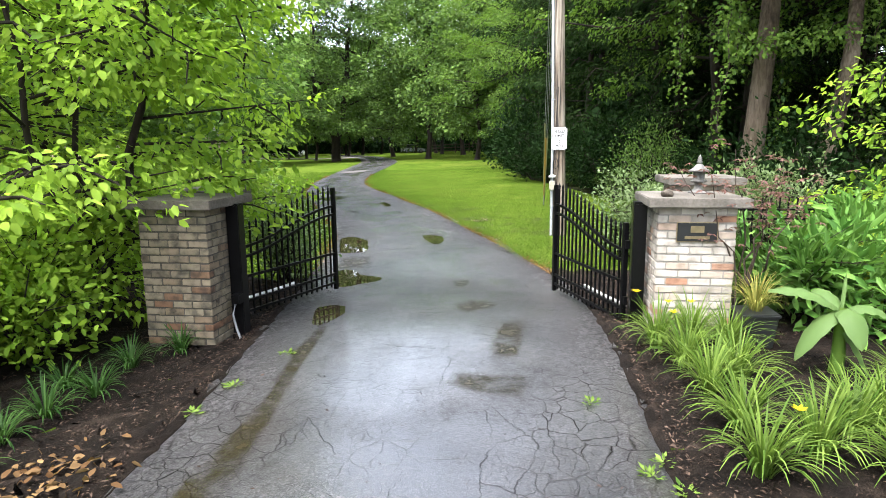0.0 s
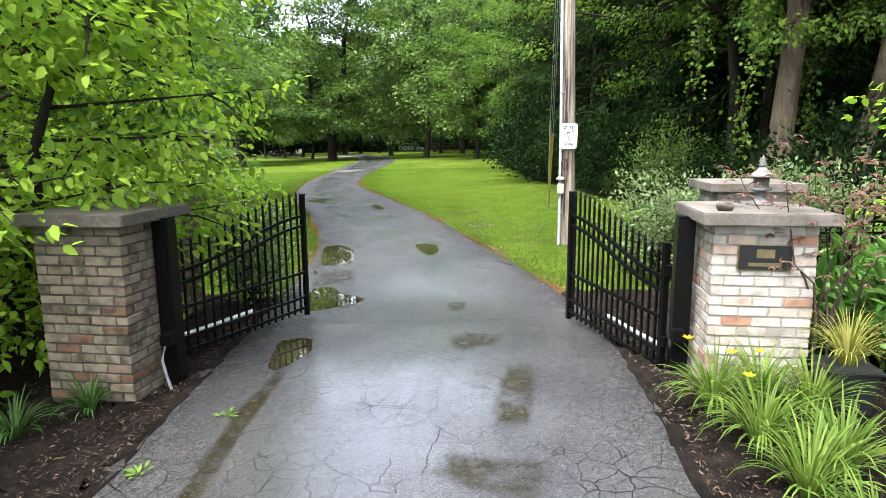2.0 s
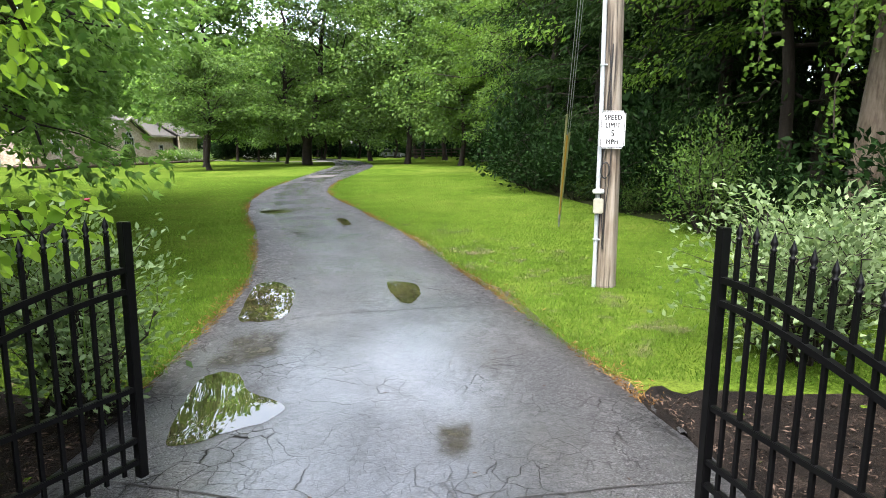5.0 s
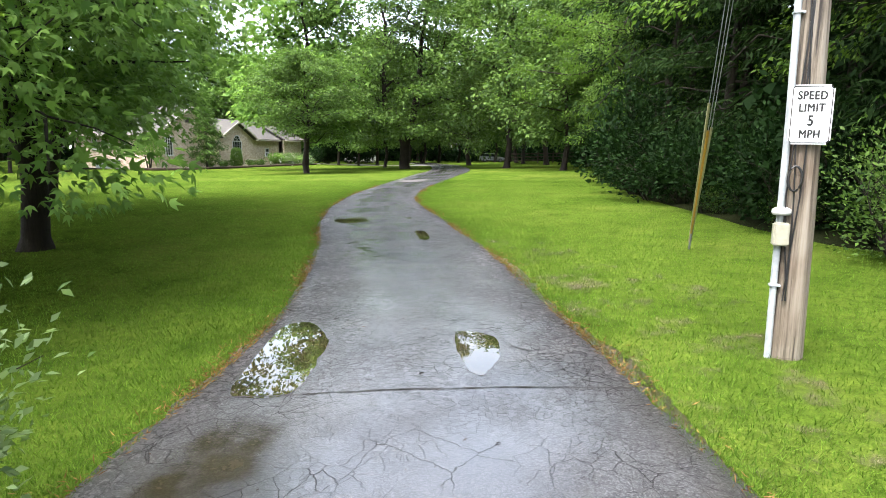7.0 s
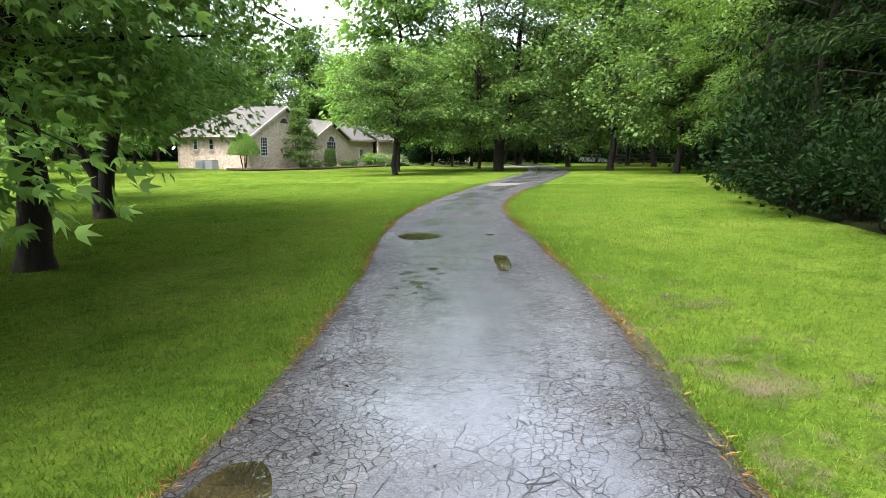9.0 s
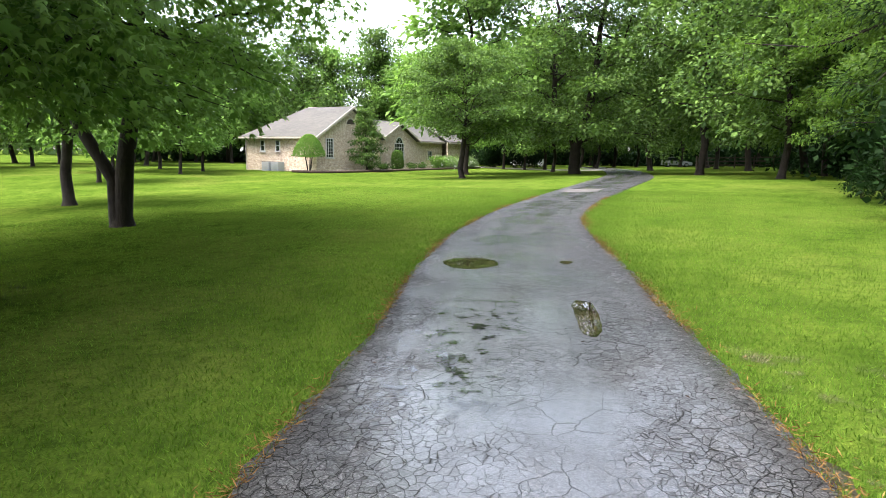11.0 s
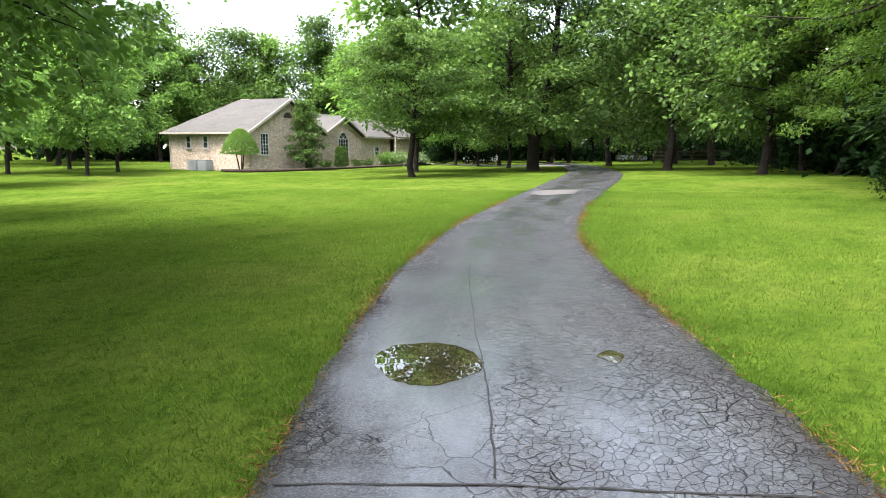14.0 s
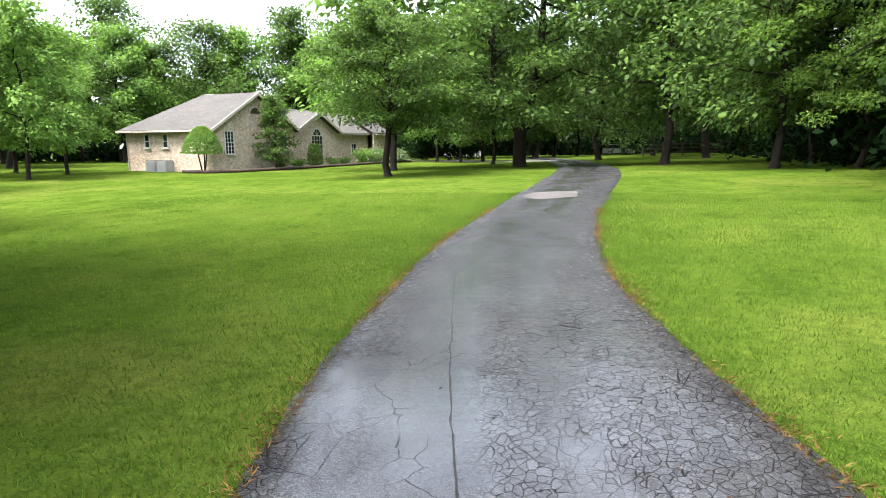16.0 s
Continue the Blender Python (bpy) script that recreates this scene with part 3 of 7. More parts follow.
def silt_stain(outline, seed, mat=None):
    """A film of silt on the asphalt that thins out to nothing at its rim."""
    rng = np.random.default_rng(seed)
    o = np.asarray(outline + outline[:1], float)
    s = np.concatenate([[0], np.cumsum(np.linalg.norm(np.diff(o, axis=0), axis=1))])
    n = 60
    q = np.linspace(0, s[-1], n, endpoint=False)
    p = np.stack([np.interp(q, s, o[:, 0]), np.interp(q, s, o[:, 1])], 1)
    c = p.mean(0)
    p = c + (p - c) * (1.22 + 0.07 * np.convolve(np.tile(rng.normal(size=n), 3), np.hanning(7) / 2, "same")[n:2 * n, None])
    V, U = [], []
    for k, f in enumerate((1.0, 0.75, 0.5, 0.25)):
        w = c + (p - c) * f
        V += [(x, y, road_z(x, y) + 0.004) for x, y in w]
        U += [k / 3] * n
    a, b_ = np.meshgrid(np.arange(3), np.arange(n), indexing="ij")
    F = np.stack([a * n + b_, a * n + (b_ + 1) % n, (a + 1) * n + (b_ + 1) % n, (a + 1) * n + b_], -1).reshape(-1, 4)
    V.append((c[0], c[1], road_z(*c) + 0.004))
    U.append(1.0)
    ring = np.arange(n)
    cap = np.stack([3 * n + ring, 3 * n + (ring + 1) % n, np.full(n, 4 * n), np.full(n, 4 * n)], 1)
    me = bpy.data.meshes.new("silt_stain")
    me.from_pydata([tuple(v) for v in V], [], [tuple(int(i) for i in f) for f in F] + [tuple(int(i) for i in f[:3]) for f in cap])
    uv = me.uv_layers.new(name="fade")
    for lp in me.loops:
        uv.data[lp.index].uv = (U[lp.vertex_index], 0.5)
    if me.polygons[0].normal.z < 0:
        me.flip_normals()
    return tagged(put_mesh("silt_stain" if mat is None else "rain_film", me, mat or SILT), "damp brown silt stain on the asphalt" if mat is None else "broken film of rain water on the asphalt", "stain", kind="structure")



for k, o_ in enumerate(([(0.76, 5.29), (1.02, 5.33), (0.97, 4.7), (0.95, 4.12), (0.72, 4.11), (0.67, 4.58)], [(0.12, 6.13), (0.31, 6.4), (0.66, 6.26), (0.58, 5.91), (0.29, 5.65)],
                        [(0.3, 3.58), (0.46, 3.82), (0.88, 3.78), (1.04, 3.75), (0.98, 3.35), (0.63, 3.45)], [(-1.18, 5.1), (-1.08, 5.05), (-0.95, 4.1), (-0.9, 3.5), (-1.05, 3.6), (-1.15, 4.3)],
                        [(-1.03, 3.8), (-0.88, 3.7), (-0.78, 2.9), (-0.66, 2.2), (-0.7, 1.6), (-0.95, 1.6), (-0.95, 2.7)], [(-0.1, 7.8), (0.12, 7.85), (0.16, 7.5), (0.1, 7.3), (-0.05, 7.4)],
                        [(-2.35, 9.8), (-1.9, 9.75), (-1.7, 9.2), (-1.9, 8.75), (-2.3, 8.8)])):
    silt_stain(o_, 20 + k)
silt_stain([(-5.5, 18.5), (-4.5, 18.8), (-3.9, 17.2), (-3.4, 15.6), (-4.2, 15.4), (-4.9, 16.8)], 60, FILM)


def strip(name, inner, outer, rows, n, mat, dz, label, category, seed=5, rough=0.02):
    """A laid bed between two lines, as a fine sheet with a rim that dips into the ground."""
    rng = np.random.default_rng(seed)
    V = []
    for k, y in enumerate(rows):
        x = inner(y) + (outer(y) - inner(y)) * np.linspace(0, 1, n) ** 1.6
        x[1:] += rng.normal(size=n - 1) * 0.01
        z = gz(x, y) + dz + rng.normal(size=n) * rough
        z[0], z[1], z[-1] = gz(x[0], y) - 0.01, gz(x[1], y) + min(0.028, dz), gz(x[-1], y) - 0.02
        if k in (0, len(rows) - 1):
            z = gz(x, y) - 0.02
        V.append(np.stack([x, np.full(n, y) + (rng.normal(size=n) * 0.05 if k else 0), z], 1))
    a, b = np.meshgrid(np.arange(len(rows) - 1), np.arange(n - 1), indexing="ij")
    F = np.stack([a * n + b, a * n + b + 1, (a + 1) * n + b + 1, (a + 1) * n + b], -1).reshape(-1, 4)
    if outer(rows[0]) < inner(rows[0]):
        F = F[:, ::-1]
    return tagged(put_mesh(name, raw_mesh(name, np.concatenate(V), F, True), mat), label, category, kind="structure")


def woods_edge(y):
    return np.interp(y, [9, 10, 17.2, 18.4, 20.2, 23.7, 27, 33, 41, 51, 66, 90], [5.8, 5.2, 4.6, 3.6, 2.9, 2.0, 1.0, 0.0, -1.7, -4.2, -5.5, -8])


strip("mulch_bed_left", lambda y: edge_left(y) + 0.06, lambda y: -14.0, axis((-6, 8.2, 0.12)), 60, MULCH, 0.035, "dark bark mulch bed beside the gate", "mulch bed")
strip("mulch_bed_right", lambda y: edge_right(y) - 0.06, lambda y: 14.0, axis((-6, 8.7, 0.12)), 60, MULCH, 0.035, "dark bark mulch bed with planting", "mulch bed", seed=6)
MUD = two_scale("wet_brown_mud", [(0.3, (0.016, 0.012, 0.005)), (0.55, (0.045, 0.034, 0.014)), (0.75, (0.1, 0.075, 0.03))], 3.0, 35.0, 0.35, 0.8, 0.5, dist=0.015)
strip("muddy_verge", lambda y: edge_right(y) - 0.02, lambda y: edge_right(y) + 0.13 + 0.08 * np.sin(y * 1.7 + 1), axis((8.9, 16.5, 0.12)), 6, MUD, 0.012, "wet brown mud along the asphalt edge", "mud", seed=8, rough=0.004)


def soil_material():
    m, n, l, b = material("bare_trodden_soil")
    tc = n.new("ShaderNodeTexCoord")
    no, fi = nd(n, "ShaderNodeTexNoise", Scale=2.2, Detail=6.0, Roughness=0.7), nd(n, "ShaderNodeTexNoise", Scale=60.0, Detail=4.0)
    for q in (no, fi):
        l.new(tc.outputs["Object"], q.inputs["Vector"])
    r = ramp(n, [(0.3, (0.03, 0.024, 0.012)), (0.7, (0.11, 0.09, 0.055))])
    l.new(fi.outputs[0], r.inputs[0])
    l.new(r.outputs[0], b.inputs["Base Color"])
    b.inputs["Roughness"].default_value, b.inputs["Specular IOR Level"].default_value = 0.9, 0.1
    tr, ms, mr = n.new("ShaderNodeBsdfTransparent"), n.new("ShaderNodeMixShader"), n.new("ShaderNodeMapRange")
    mr.inputs[1].default_value, mr.inputs[2].default_value, mr.inputs[4].default_value = 0.52, 0.7, 0.7
    l.new(no.outputs[0], mr.inputs[0])
    l.new(mr.outputs[0], ms.inputs[0])
    l.new(tr.outputs[0], ms.inputs[1])
    l.new(b.outputs[0], ms.inputs[2])
    l.new(ms.outputs[0], n["Material Output"].inputs["Surface"])
    return m


SOIL = soil_material()
strip("bare_soil", lambda y: edge_right(y) + 0.15, lambda y: edge_right(y) + 2.1 + 0.5 * np.sin(y), axis((9.2, 18.2, 0.3)), 14, SOIL, 0.018, "patches of bare soil showing through thin grass", "soil", seed=9, rough=0.003)
strip("tree_soil", lambda y: -11.6 - 0.3 * np.sin(y * 3), lambda y: -9.6 + 0.3 * np.sin(y * 2), axis((14.5, 16.6, 0.2)), 10, SOIL, 0.018, "bare soil round the foot of the maple", "soil", seed=10, rough=0.003)
strip("forest_floor", lambda y: woods_edge(y) + 5.0 * ease((y - 33.0) / 8.0), lambda y: 60.0, axis((8.9, 90, 0.5)), 40, LITTER, 0.05, "leaf litter under the woods, shade put into its colour", "forest floor", seed=7, rough=0.03)
sheet("far_drive", [(-22, 84), (-24, 80), (-33, 83), (-46, 88), (-46, 92), (-32, 88), (-24, 87)], CONCRETE, 0.04, "pale concrete drive towards the house", "driveway", seed=4, step=1.0)


# ---- trees ----
def tree_parts(seed, h, r, base, trunk_r, n_leaf, size, forks=1, limbs=22, flat=0.45, clump=0.9, lean=0.0, top_taper=0.75, droop=0.35, sink=0.0, twigs=True, sides=12, shun=None, bend=0.012, fork_at=0.09):
    """Trunk with limbs, and the crown's leaves, round the foot at the origin."""
    rng = np.random.default_rng(seed)
    wood, nodes, outs = [], [], []
    stems = []
    for f in range(forks):
        az = 2 * np.pi * (f / max(1, forks)) + rng.random() * 0.7
        off = 0.0 if forks == 1 else 0.22 * r
        foot = np.array([0.0, 0, 0]) if f == 0 or forks == 1 else np.array([math.cos(az), math.sin(az), 0]) * trunk_r * 0.3
        top = np.array([math.cos(az) * off + lean * h, math.sin(az) * off, h * (0.93 - 0.06 * f)])
        p = wiggle(rng, foot, top, 9, bend)
        if forks > 1:
            bow = np.sin(np.pi * np.linspace(0, 1, 9)) * 0.1 * r * (1.3 if f else 0.6)
            p[:, 0] += math.cos(az) * bow
            p[:, 1] += math.sin(az) * bow
            p[:, :2] = foot[:2] + (p[:, :2] - foot[:2]) * ease((p[:, 2] - fork_at * h) / (2.2 * fork_at * h))[:, None]
        p[0] = foot
        rad = trunk_r * (1 - np.linspace(0, 1, 9)) ** 0.75 * (1.0 if f == 0 else 0.75) + 0.012
        rad[0] *= 1.35
        # flared foot that goes a little into the ground
        p = np.vstack([p[0] - [0, 0, 0.15], p[0] + [0, 0, 0.0], p[0] + (p[1] - p[0]) * 0.18, p[1:]])
        rad = np.concatenate([[rad[0] * 1.15, rad[0], trunk_r * 1.05], rad[1:]])
        stems.append((p, rad))
        wood.append(tube(p, rad, sides))
    for k in range(limbs):
        p, rad = stems[k % forks]
        f = base / h + (1 - base / h) * (k + 0.4 * rng.random()) / limbs * 0.97
        zs = p[:, 2]
        a = np.array([np.interp(f * h, zs, p[:, i]) for i in range(3)])
        ar = float(np.interp(f * h, zs, rad))
        g = (f * h - base) / (h - base)
        prof = math.sin(math.pi * min(1, 0.28 + 0.72 * g)) ** 0.6 if g < top_taper else math.sin(math.pi * (0.28 + 0.72 * top_taper)) ** 0.6 * (1 - (g - top_taper) / (1 - top_taper) * 0.7)
        ln = r * (0.72 + 0.4 * rng.random()) * max(0.25, prof)
        az = k * 2.39996 + rng.normal() * 0.35
        d = np.array([math.cos(az), math.sin(az), 0.0])
        b = a + d * ln + np.array([0, 0, ln * (0.28 * (1 - droop) - 0.22 * droop + 0.35 * g) - sink * (1 - g)])
        q = wiggle(rng, a, b, 6, 0.05, 0.1)
        if shun:
            bad = [i for i in range(6) if shun(*q[i])]
            if bad and bad[0] < 3:
                continue
            if bad:
                q = np.array([q[0] + (q[bad[0] - 1] - q[0]) * w for w in np.linspace(0, 1, 6)])
        wood.append(tube(q, max(0.018, min(ar * 0.5, 0.09 * trunk_r + 0.009 * ln)) * (1 - 0.85 * np.linspace(0, 1, 6)), 6))
        for i in range(1, 6):
            nodes.append(q[i])
            outs.append(d + [0, 0, 0.2 * g])
            for s in (-1, 1):
                side = np.array([-d[1], d[0], 0]) * s + d * 0.5
                e = q[i] + unit(side) * ln * 0.3 * (1.15 - i / 8) * (0.6 + 0.7 * rng.random()) + [0, 0, ln * 0.06 * rng.normal() - droop * 0.12 * ln]
                if shun and shun(*e):
                    continue
                if i > 1 and twigs:
                    wood.append(tube(wiggle(rng, q[i], e, 3, 0.05), [0.016, 0.01, 0.004], 4))
                    nodes += [e, (e + q[i]) / 2]
                    outs += [unit(side), unit(side)]
    P, N, D, L = spray(rng, np.array(nodes), np.array(outs), n_leaf, clump, flat, size, droop=droop)
    return join(wood), (P, N, D, L)


def make_tree(name, foot, label, leafmat, bark=DARKBARK, fine=False, group="", rz=0.0, width=0.6, lobed=False, **kw):
    (wv, wf), (P, N, D, L) = tree_parts(**kw)
    root = empty(name, Matrix.Translation(foot) @ pose(0, 0, 0, 0, 0, rz), label, "tree", group)
    put_mesh("trunk", raw_mesh("trunk", wv, wf, True), bark, root)
    put_mesh("crown", raw_mesh("crown", *leaves(P, N, D, L, width, fine=fine, lobed=lobed)), leafmat, root)
    return root


def shrub(name, foot, label, leafmat, seed, r, h, n, size, flat=1.0, up=0.5, stems=9, width=0.5, fine=False, category="shrub", group="", droop=0.1, clump=0.28):
    rng = np.random.default_rng(seed)
    wood, nodes, outs = [], [], []
    for k in range(stems):
        az, el_ = k * 2.4 + rng.normal() * 0.3, 0.35 + 0.65 * rng.random()
        d = np.array([math.cos(az) * math.cos(el_ * 1.35), math.sin(az) * math.cos(el_ * 1.35), math.sin(el_ * 1.35)])
        e = d * np.array([r, r, h]) * (0.8 + 0.3 * rng.random())
        q = wiggle(rng, (d[0] * 0.1 * r, d[1] * 0.1 * r, -0.08), e, 6, 0.06)
        wood.append(tube(q, 0.012 * (0.5 + h) * (1 - 0.8 * np.linspace(0, 1, 6)), 5))
        for i in range(2, 6):
            nodes.append(q[i])
            outs.append(d)
            for _ in range(3):
                s = rng.normal(size=3) * np.array([r, r, h]) * 0.25
                s[2] = abs(s[2]) * 0.6
                w2 = q[i] + s
                w2[2] = max(w2[2], 0.08)
                wood.append(tube(wiggle(rng, q[i], w2, 3, 0.05), [0.006, 0.004, 0.002], 4))
                nodes.append(w2)
                outs.append(unit(d + unit(s)))
    P, N, D, L = spray(rng, np.array(nodes), np.array(outs), n, clump * max(r, h), flat, size, up, droop)
    P[:, 2] = np.maximum(P[:, 2], 0.04 + 0.1 * rng.random(n))
    root = empty(name, Matrix.Translation(foot), label, category, group)
    put_mesh("woody_frame", raw_mesh("woody_frame", *join(wood), True), DARKBARK, root)
    put_mesh("foliage", raw_mesh("foliage", *leaves(P, N, D, L, width, fine=fine)), leafmat, root)
    return root


# lawn trees beside the drive
def over_the_view(x, y, z):
    """Cuts the maple's crown to fit the camera's view: low towards the gate only, and high over the lawn and the drive.
    """
    return x > 6.9 or z < 1.3 or (z < 2.3 and y > -1.5) or (y > -2.0 and x > 4.6) or (y > 1.0 and x > 1.5) or (z < 3.5 and ((y > -1.0 and x > 2.7) or (y > 1.5 and x > 2.0)))


make_tree("maple_tree", at(-10.6, 15.55), "spreading green maple with a dark trunk on the lawn", LEAF_MAPLE, lobed=True, width=0.95, seed=11, h=11.5, r=7.4, base=2.5, trunk_r=0.24, n_leaf=74000, size=0.155, limbs=74, droop=0.55, clump=0.85, flat=0.62, sink=0.9, bend=0.004, shun=over_the_view)
make_tree("forked_maple_tree", at(-16.8, 21.4), "maple with a forked dark trunk on the lawn", LEAF_MAPLE, lobed=True, width=0.95, seed=12, h=11.5, r=5.3, base=3.1, trunk_r=0.22, n_leaf=32000, size=0.17, forks=2, limbs=42, droop=0.35, clump=0.85, flat=0.65, sink=0.15, fork_at=0.065)
make_tree("lawn_tree", at(-25.8, 24.8), "slender green lawn tree with a dark trunk", LEAF_MAPLE, seed=13, h=10, r=4.2, base=2.2, trunk_r=0.2, n_leaf=11000, size=0.24, limbs=26, clump=0.9)
make_tree("round_maple_tree", at(-23.4, 50.2), "rounded pale green maple before the house", LEAF_OAK, seed=14, h=8.6, r=4.7, base=2.3, trunk_r=0.2, n_leaf=30000, size=0.19, limbs=34, clump=0.8, droop=0.2)
make_tree("double_trunk_oak", at(-20.1, 63.9), "tall deep green oak with a double trunk", LEAF_OAK, seed=15, h=20.5, r=8.5, base=2.6, trunk_r=0.42, n_leaf=42000, size=0.31, forks=2, limbs=46, clump=1.35, sink=1.0)

# taller trees: a few grown, the rest copies of them
protos = [
    make_tree("oak_tree", at(-9.8, 62.3), "tall deep green oak with a bare lower trunk", LEAF_OAK, group="tall trees", seed=21, twigs=False, sides=8, h=17, r=6.6, base=3.2, trunk_r=0.27, n_leaf=12500, size=0.38, limbs=36, sink=0.8, clump=1.45, flat=0.8),
    make_tree("oak_tree", at(-17.8, 81), "tall deep green oak with a bare lower trunk", LEAF_OAK, group="tall trees", seed=22, twigs=False, sides=8, h=21, r=7.0, base=3.6, trunk_r=0.28, n_leaf=12500, size=0.4, limbs=36, sink=0.8, clump=1.45, flat=0.8),
    make_tree("ash_tree", at(-31.3, 84.5), "tall mid green tree with a slim trunk", LEAF_MAPLE, group="tall trees", seed=23, twigs=False, sides=8, h=17, r=5.4, base=3.0, trunk_r=0.22, n_leaf=9500, size=0.45, limbs=28, clump=1.3, flat=0.8),
    make_tree("wood_tree", at(9.5, 27), "tree at the edge of the woods, shade put into its green", LEAF_DARK, group="trees of the woods", seed=24, twigs=False, sides=8, h=16, r=5.2, base=1.2, trunk_r=0.24, n_leaf=3200, size=0.52, limbs=22, clump=1.15, droop=0.6, sink=0.8),
    make_tree("wood_tree", at(11.5, 33), "tree at the edge of the woods, shade put into its green", LEAF_DARK, group="trees of the woods", seed=25, twigs=False, sides=8, h=18, r=5.4, base=1.6, trunk_r=0.26, n_leaf=3200, size=0.52, limbs=22, clump=1.15, droop=0.6, sink=0.6),
    make_tree("hackberry_tree", at(2.4, 42), "drooping light green tree at the edge of the woods", LEAF_HACK, group="trees of the woods", seed=26, twigs=False, sides=8, h=13.5, r=5.2, base=3.3, trunk_r=0.16, n_leaf=30000, size=0.14, limbs=40, clump=0.85, droop=0.7, sink=0.8),
    make_tree("elm_tree", at(6.4, 19.0), "light green tree overhanging the lawn's edge", LEAF_HACK, group="trees of the woods", seed=28, twigs=False, sides=8, h=13.5, r=5.6, base=3.8, trunk_r=0.16, n_leaf=30000, size=0.13, limbs=38, clump=0.8, droop=0.65, sink=0.5),
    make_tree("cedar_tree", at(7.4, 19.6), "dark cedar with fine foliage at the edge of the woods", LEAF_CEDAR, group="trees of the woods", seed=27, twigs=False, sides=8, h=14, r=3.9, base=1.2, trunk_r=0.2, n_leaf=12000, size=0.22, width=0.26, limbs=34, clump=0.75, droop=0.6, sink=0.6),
]


def plant(k, x, y, s=1.0, rz=0.0, dz=0.0, sz=None):
    return copy_thing(protos[k], Matrix.Translation(at(x, y, dz)) @ pose(0, 0, 0, 0, 0, rz) @ Matrix.Diagonal((s, s, sz or s, 1)))


rg = random.Random(7)
for x, y, k, s in [(-29.0, 60.5, 2, 1.25), (-36.8, 84.2, 2, 0.8), (-33.2, 82.7, 2, 0.7), (-25.6, 72.7, 1, 0.7), (-31, 104, 1, 0.9), (-27.2, 112, 0, 0.9), (-25.5, 125, 1, 1.0), (-20.7, 112, 0, 1.0), (-15, 100, 1, 1.0), (-12.5, 90, 0, 0.9),
                   (-8, 78, 1, 0.95), (-3.9, 53, 0, 0.75), (-10, 112, 1, 1.0), (-4, 95, 0, 1.0), (-38, 122, 1, 1.0), (-45, 118, 2, 1.1), (-52, 110, 1, 1.0)]:
    plant(k, x, y, s * (0.95 + 0.1 * rg.random()), rg.random() * 360)
# the woods behind the house and along the far left
for i in range(19):
    a = i / 18
    x, y = -90 + 62 * a + rg.uniform(-2, 2), 66 + 44 * a + rg.uniform(-4, 4)
    plant((2, 0, 2, 1, 2)[i % 5], x, y, rg.uniform(0.88, 1.05), rg.random() * 360)
for i in range(14):
    x, y = -62 - rg.random() * 22, 16 + i * 3.6 + rg.uniform(-1.5, 1.5)
    plant(rg.choice([0, 2, 2]), x, y, rg.uniform(0.75, 1.0), rg.random() * 360)
for x, y, s in [(-45, 43.3, 0.62), (-48.8, 48.3, 0.6), (-52, 42, 0.7), (-56, 49, 0.7), (-40, 34, 0.6)]:
    plant(2, x, y, s, rg.random() * 360)
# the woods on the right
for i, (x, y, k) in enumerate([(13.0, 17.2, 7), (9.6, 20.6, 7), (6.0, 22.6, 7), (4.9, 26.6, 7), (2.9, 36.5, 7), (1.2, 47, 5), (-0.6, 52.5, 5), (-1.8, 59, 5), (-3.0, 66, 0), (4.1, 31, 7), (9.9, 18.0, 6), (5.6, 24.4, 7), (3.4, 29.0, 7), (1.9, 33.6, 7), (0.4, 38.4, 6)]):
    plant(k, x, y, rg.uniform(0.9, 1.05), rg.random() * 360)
for i in range(11):
    y = 11 + i * 4.8
    x = float(woods_edge(y)) + 1.5
    plant(3 + i % 2 if i > 2 else 7, x + (6.0 if i else 9.0) + rg.uniform(-1, 1), y + 2, rg.uniform(0.9, 1.1), rg.random() * 360)
    if i % 2 == 0:
        plant(3 + (i // 2) % 2, x + 11 + rg.uniform(-1, 1), y + rg.uniform(-2, 2), rg.uniform(1.0, 1.2), rg.random() * 360)
    if i % 4 == 1:
        plant(3, x + 17 + rg.uniform(-1, 1), y + rg.uniform(-2, 2), rg.uniform(1.1, 1.3), rg.random() * 360)
# unseen trees added out of view: beside the gate's near side, and behind the camera
for x, y in [(17, 3), (18, 8), (16, -3), (-13, 2), (-14, 8), (-14, -5), (-10, -12), (10, -12)]:
    plant(rg.choice([3, 4]), x, y, rg.uniform(0.8, 0.95), rg.random() * 360)


def far_woods():
    """The distant belt of trees that closes the view, one mass of leaf clumps over dark stems."""
    rng = np.random.default_rng(77)
    n = 42000
    a = radians(2) + rng.random(n) * radians(176)
    r = 150 + 22 * rng.random(n)
    c = np.array([-25.0, 10.0])
    hump = 16 + 3.5 * np.sin(a * 23) + 2.5 * np.sin(a * 57 + 1)
    z = hump * rng.random(n) ** 0.75
    P = np.stack([c[0] + r * np.cos(a), c[1] + r * np.sin(a), z], 1)
    O = np.stack([-np.cos(a), -np.sin(a), np.full(n, 0.3)], 1)
    V, F = leaves(P, O + rng.normal(size=(n, 3)) * 0.6, rng.normal(size=(n, 3)) + [0, 0, -0.4], 1.0 + 1.0 * rng.random(n), 0.75)
    return tagged(put_mesh("far_woods", raw_mesh("far_woods", V, F), LEAF_OAK), "distant belt of dark green woods", "woods", kind="stuff")


far_woods()


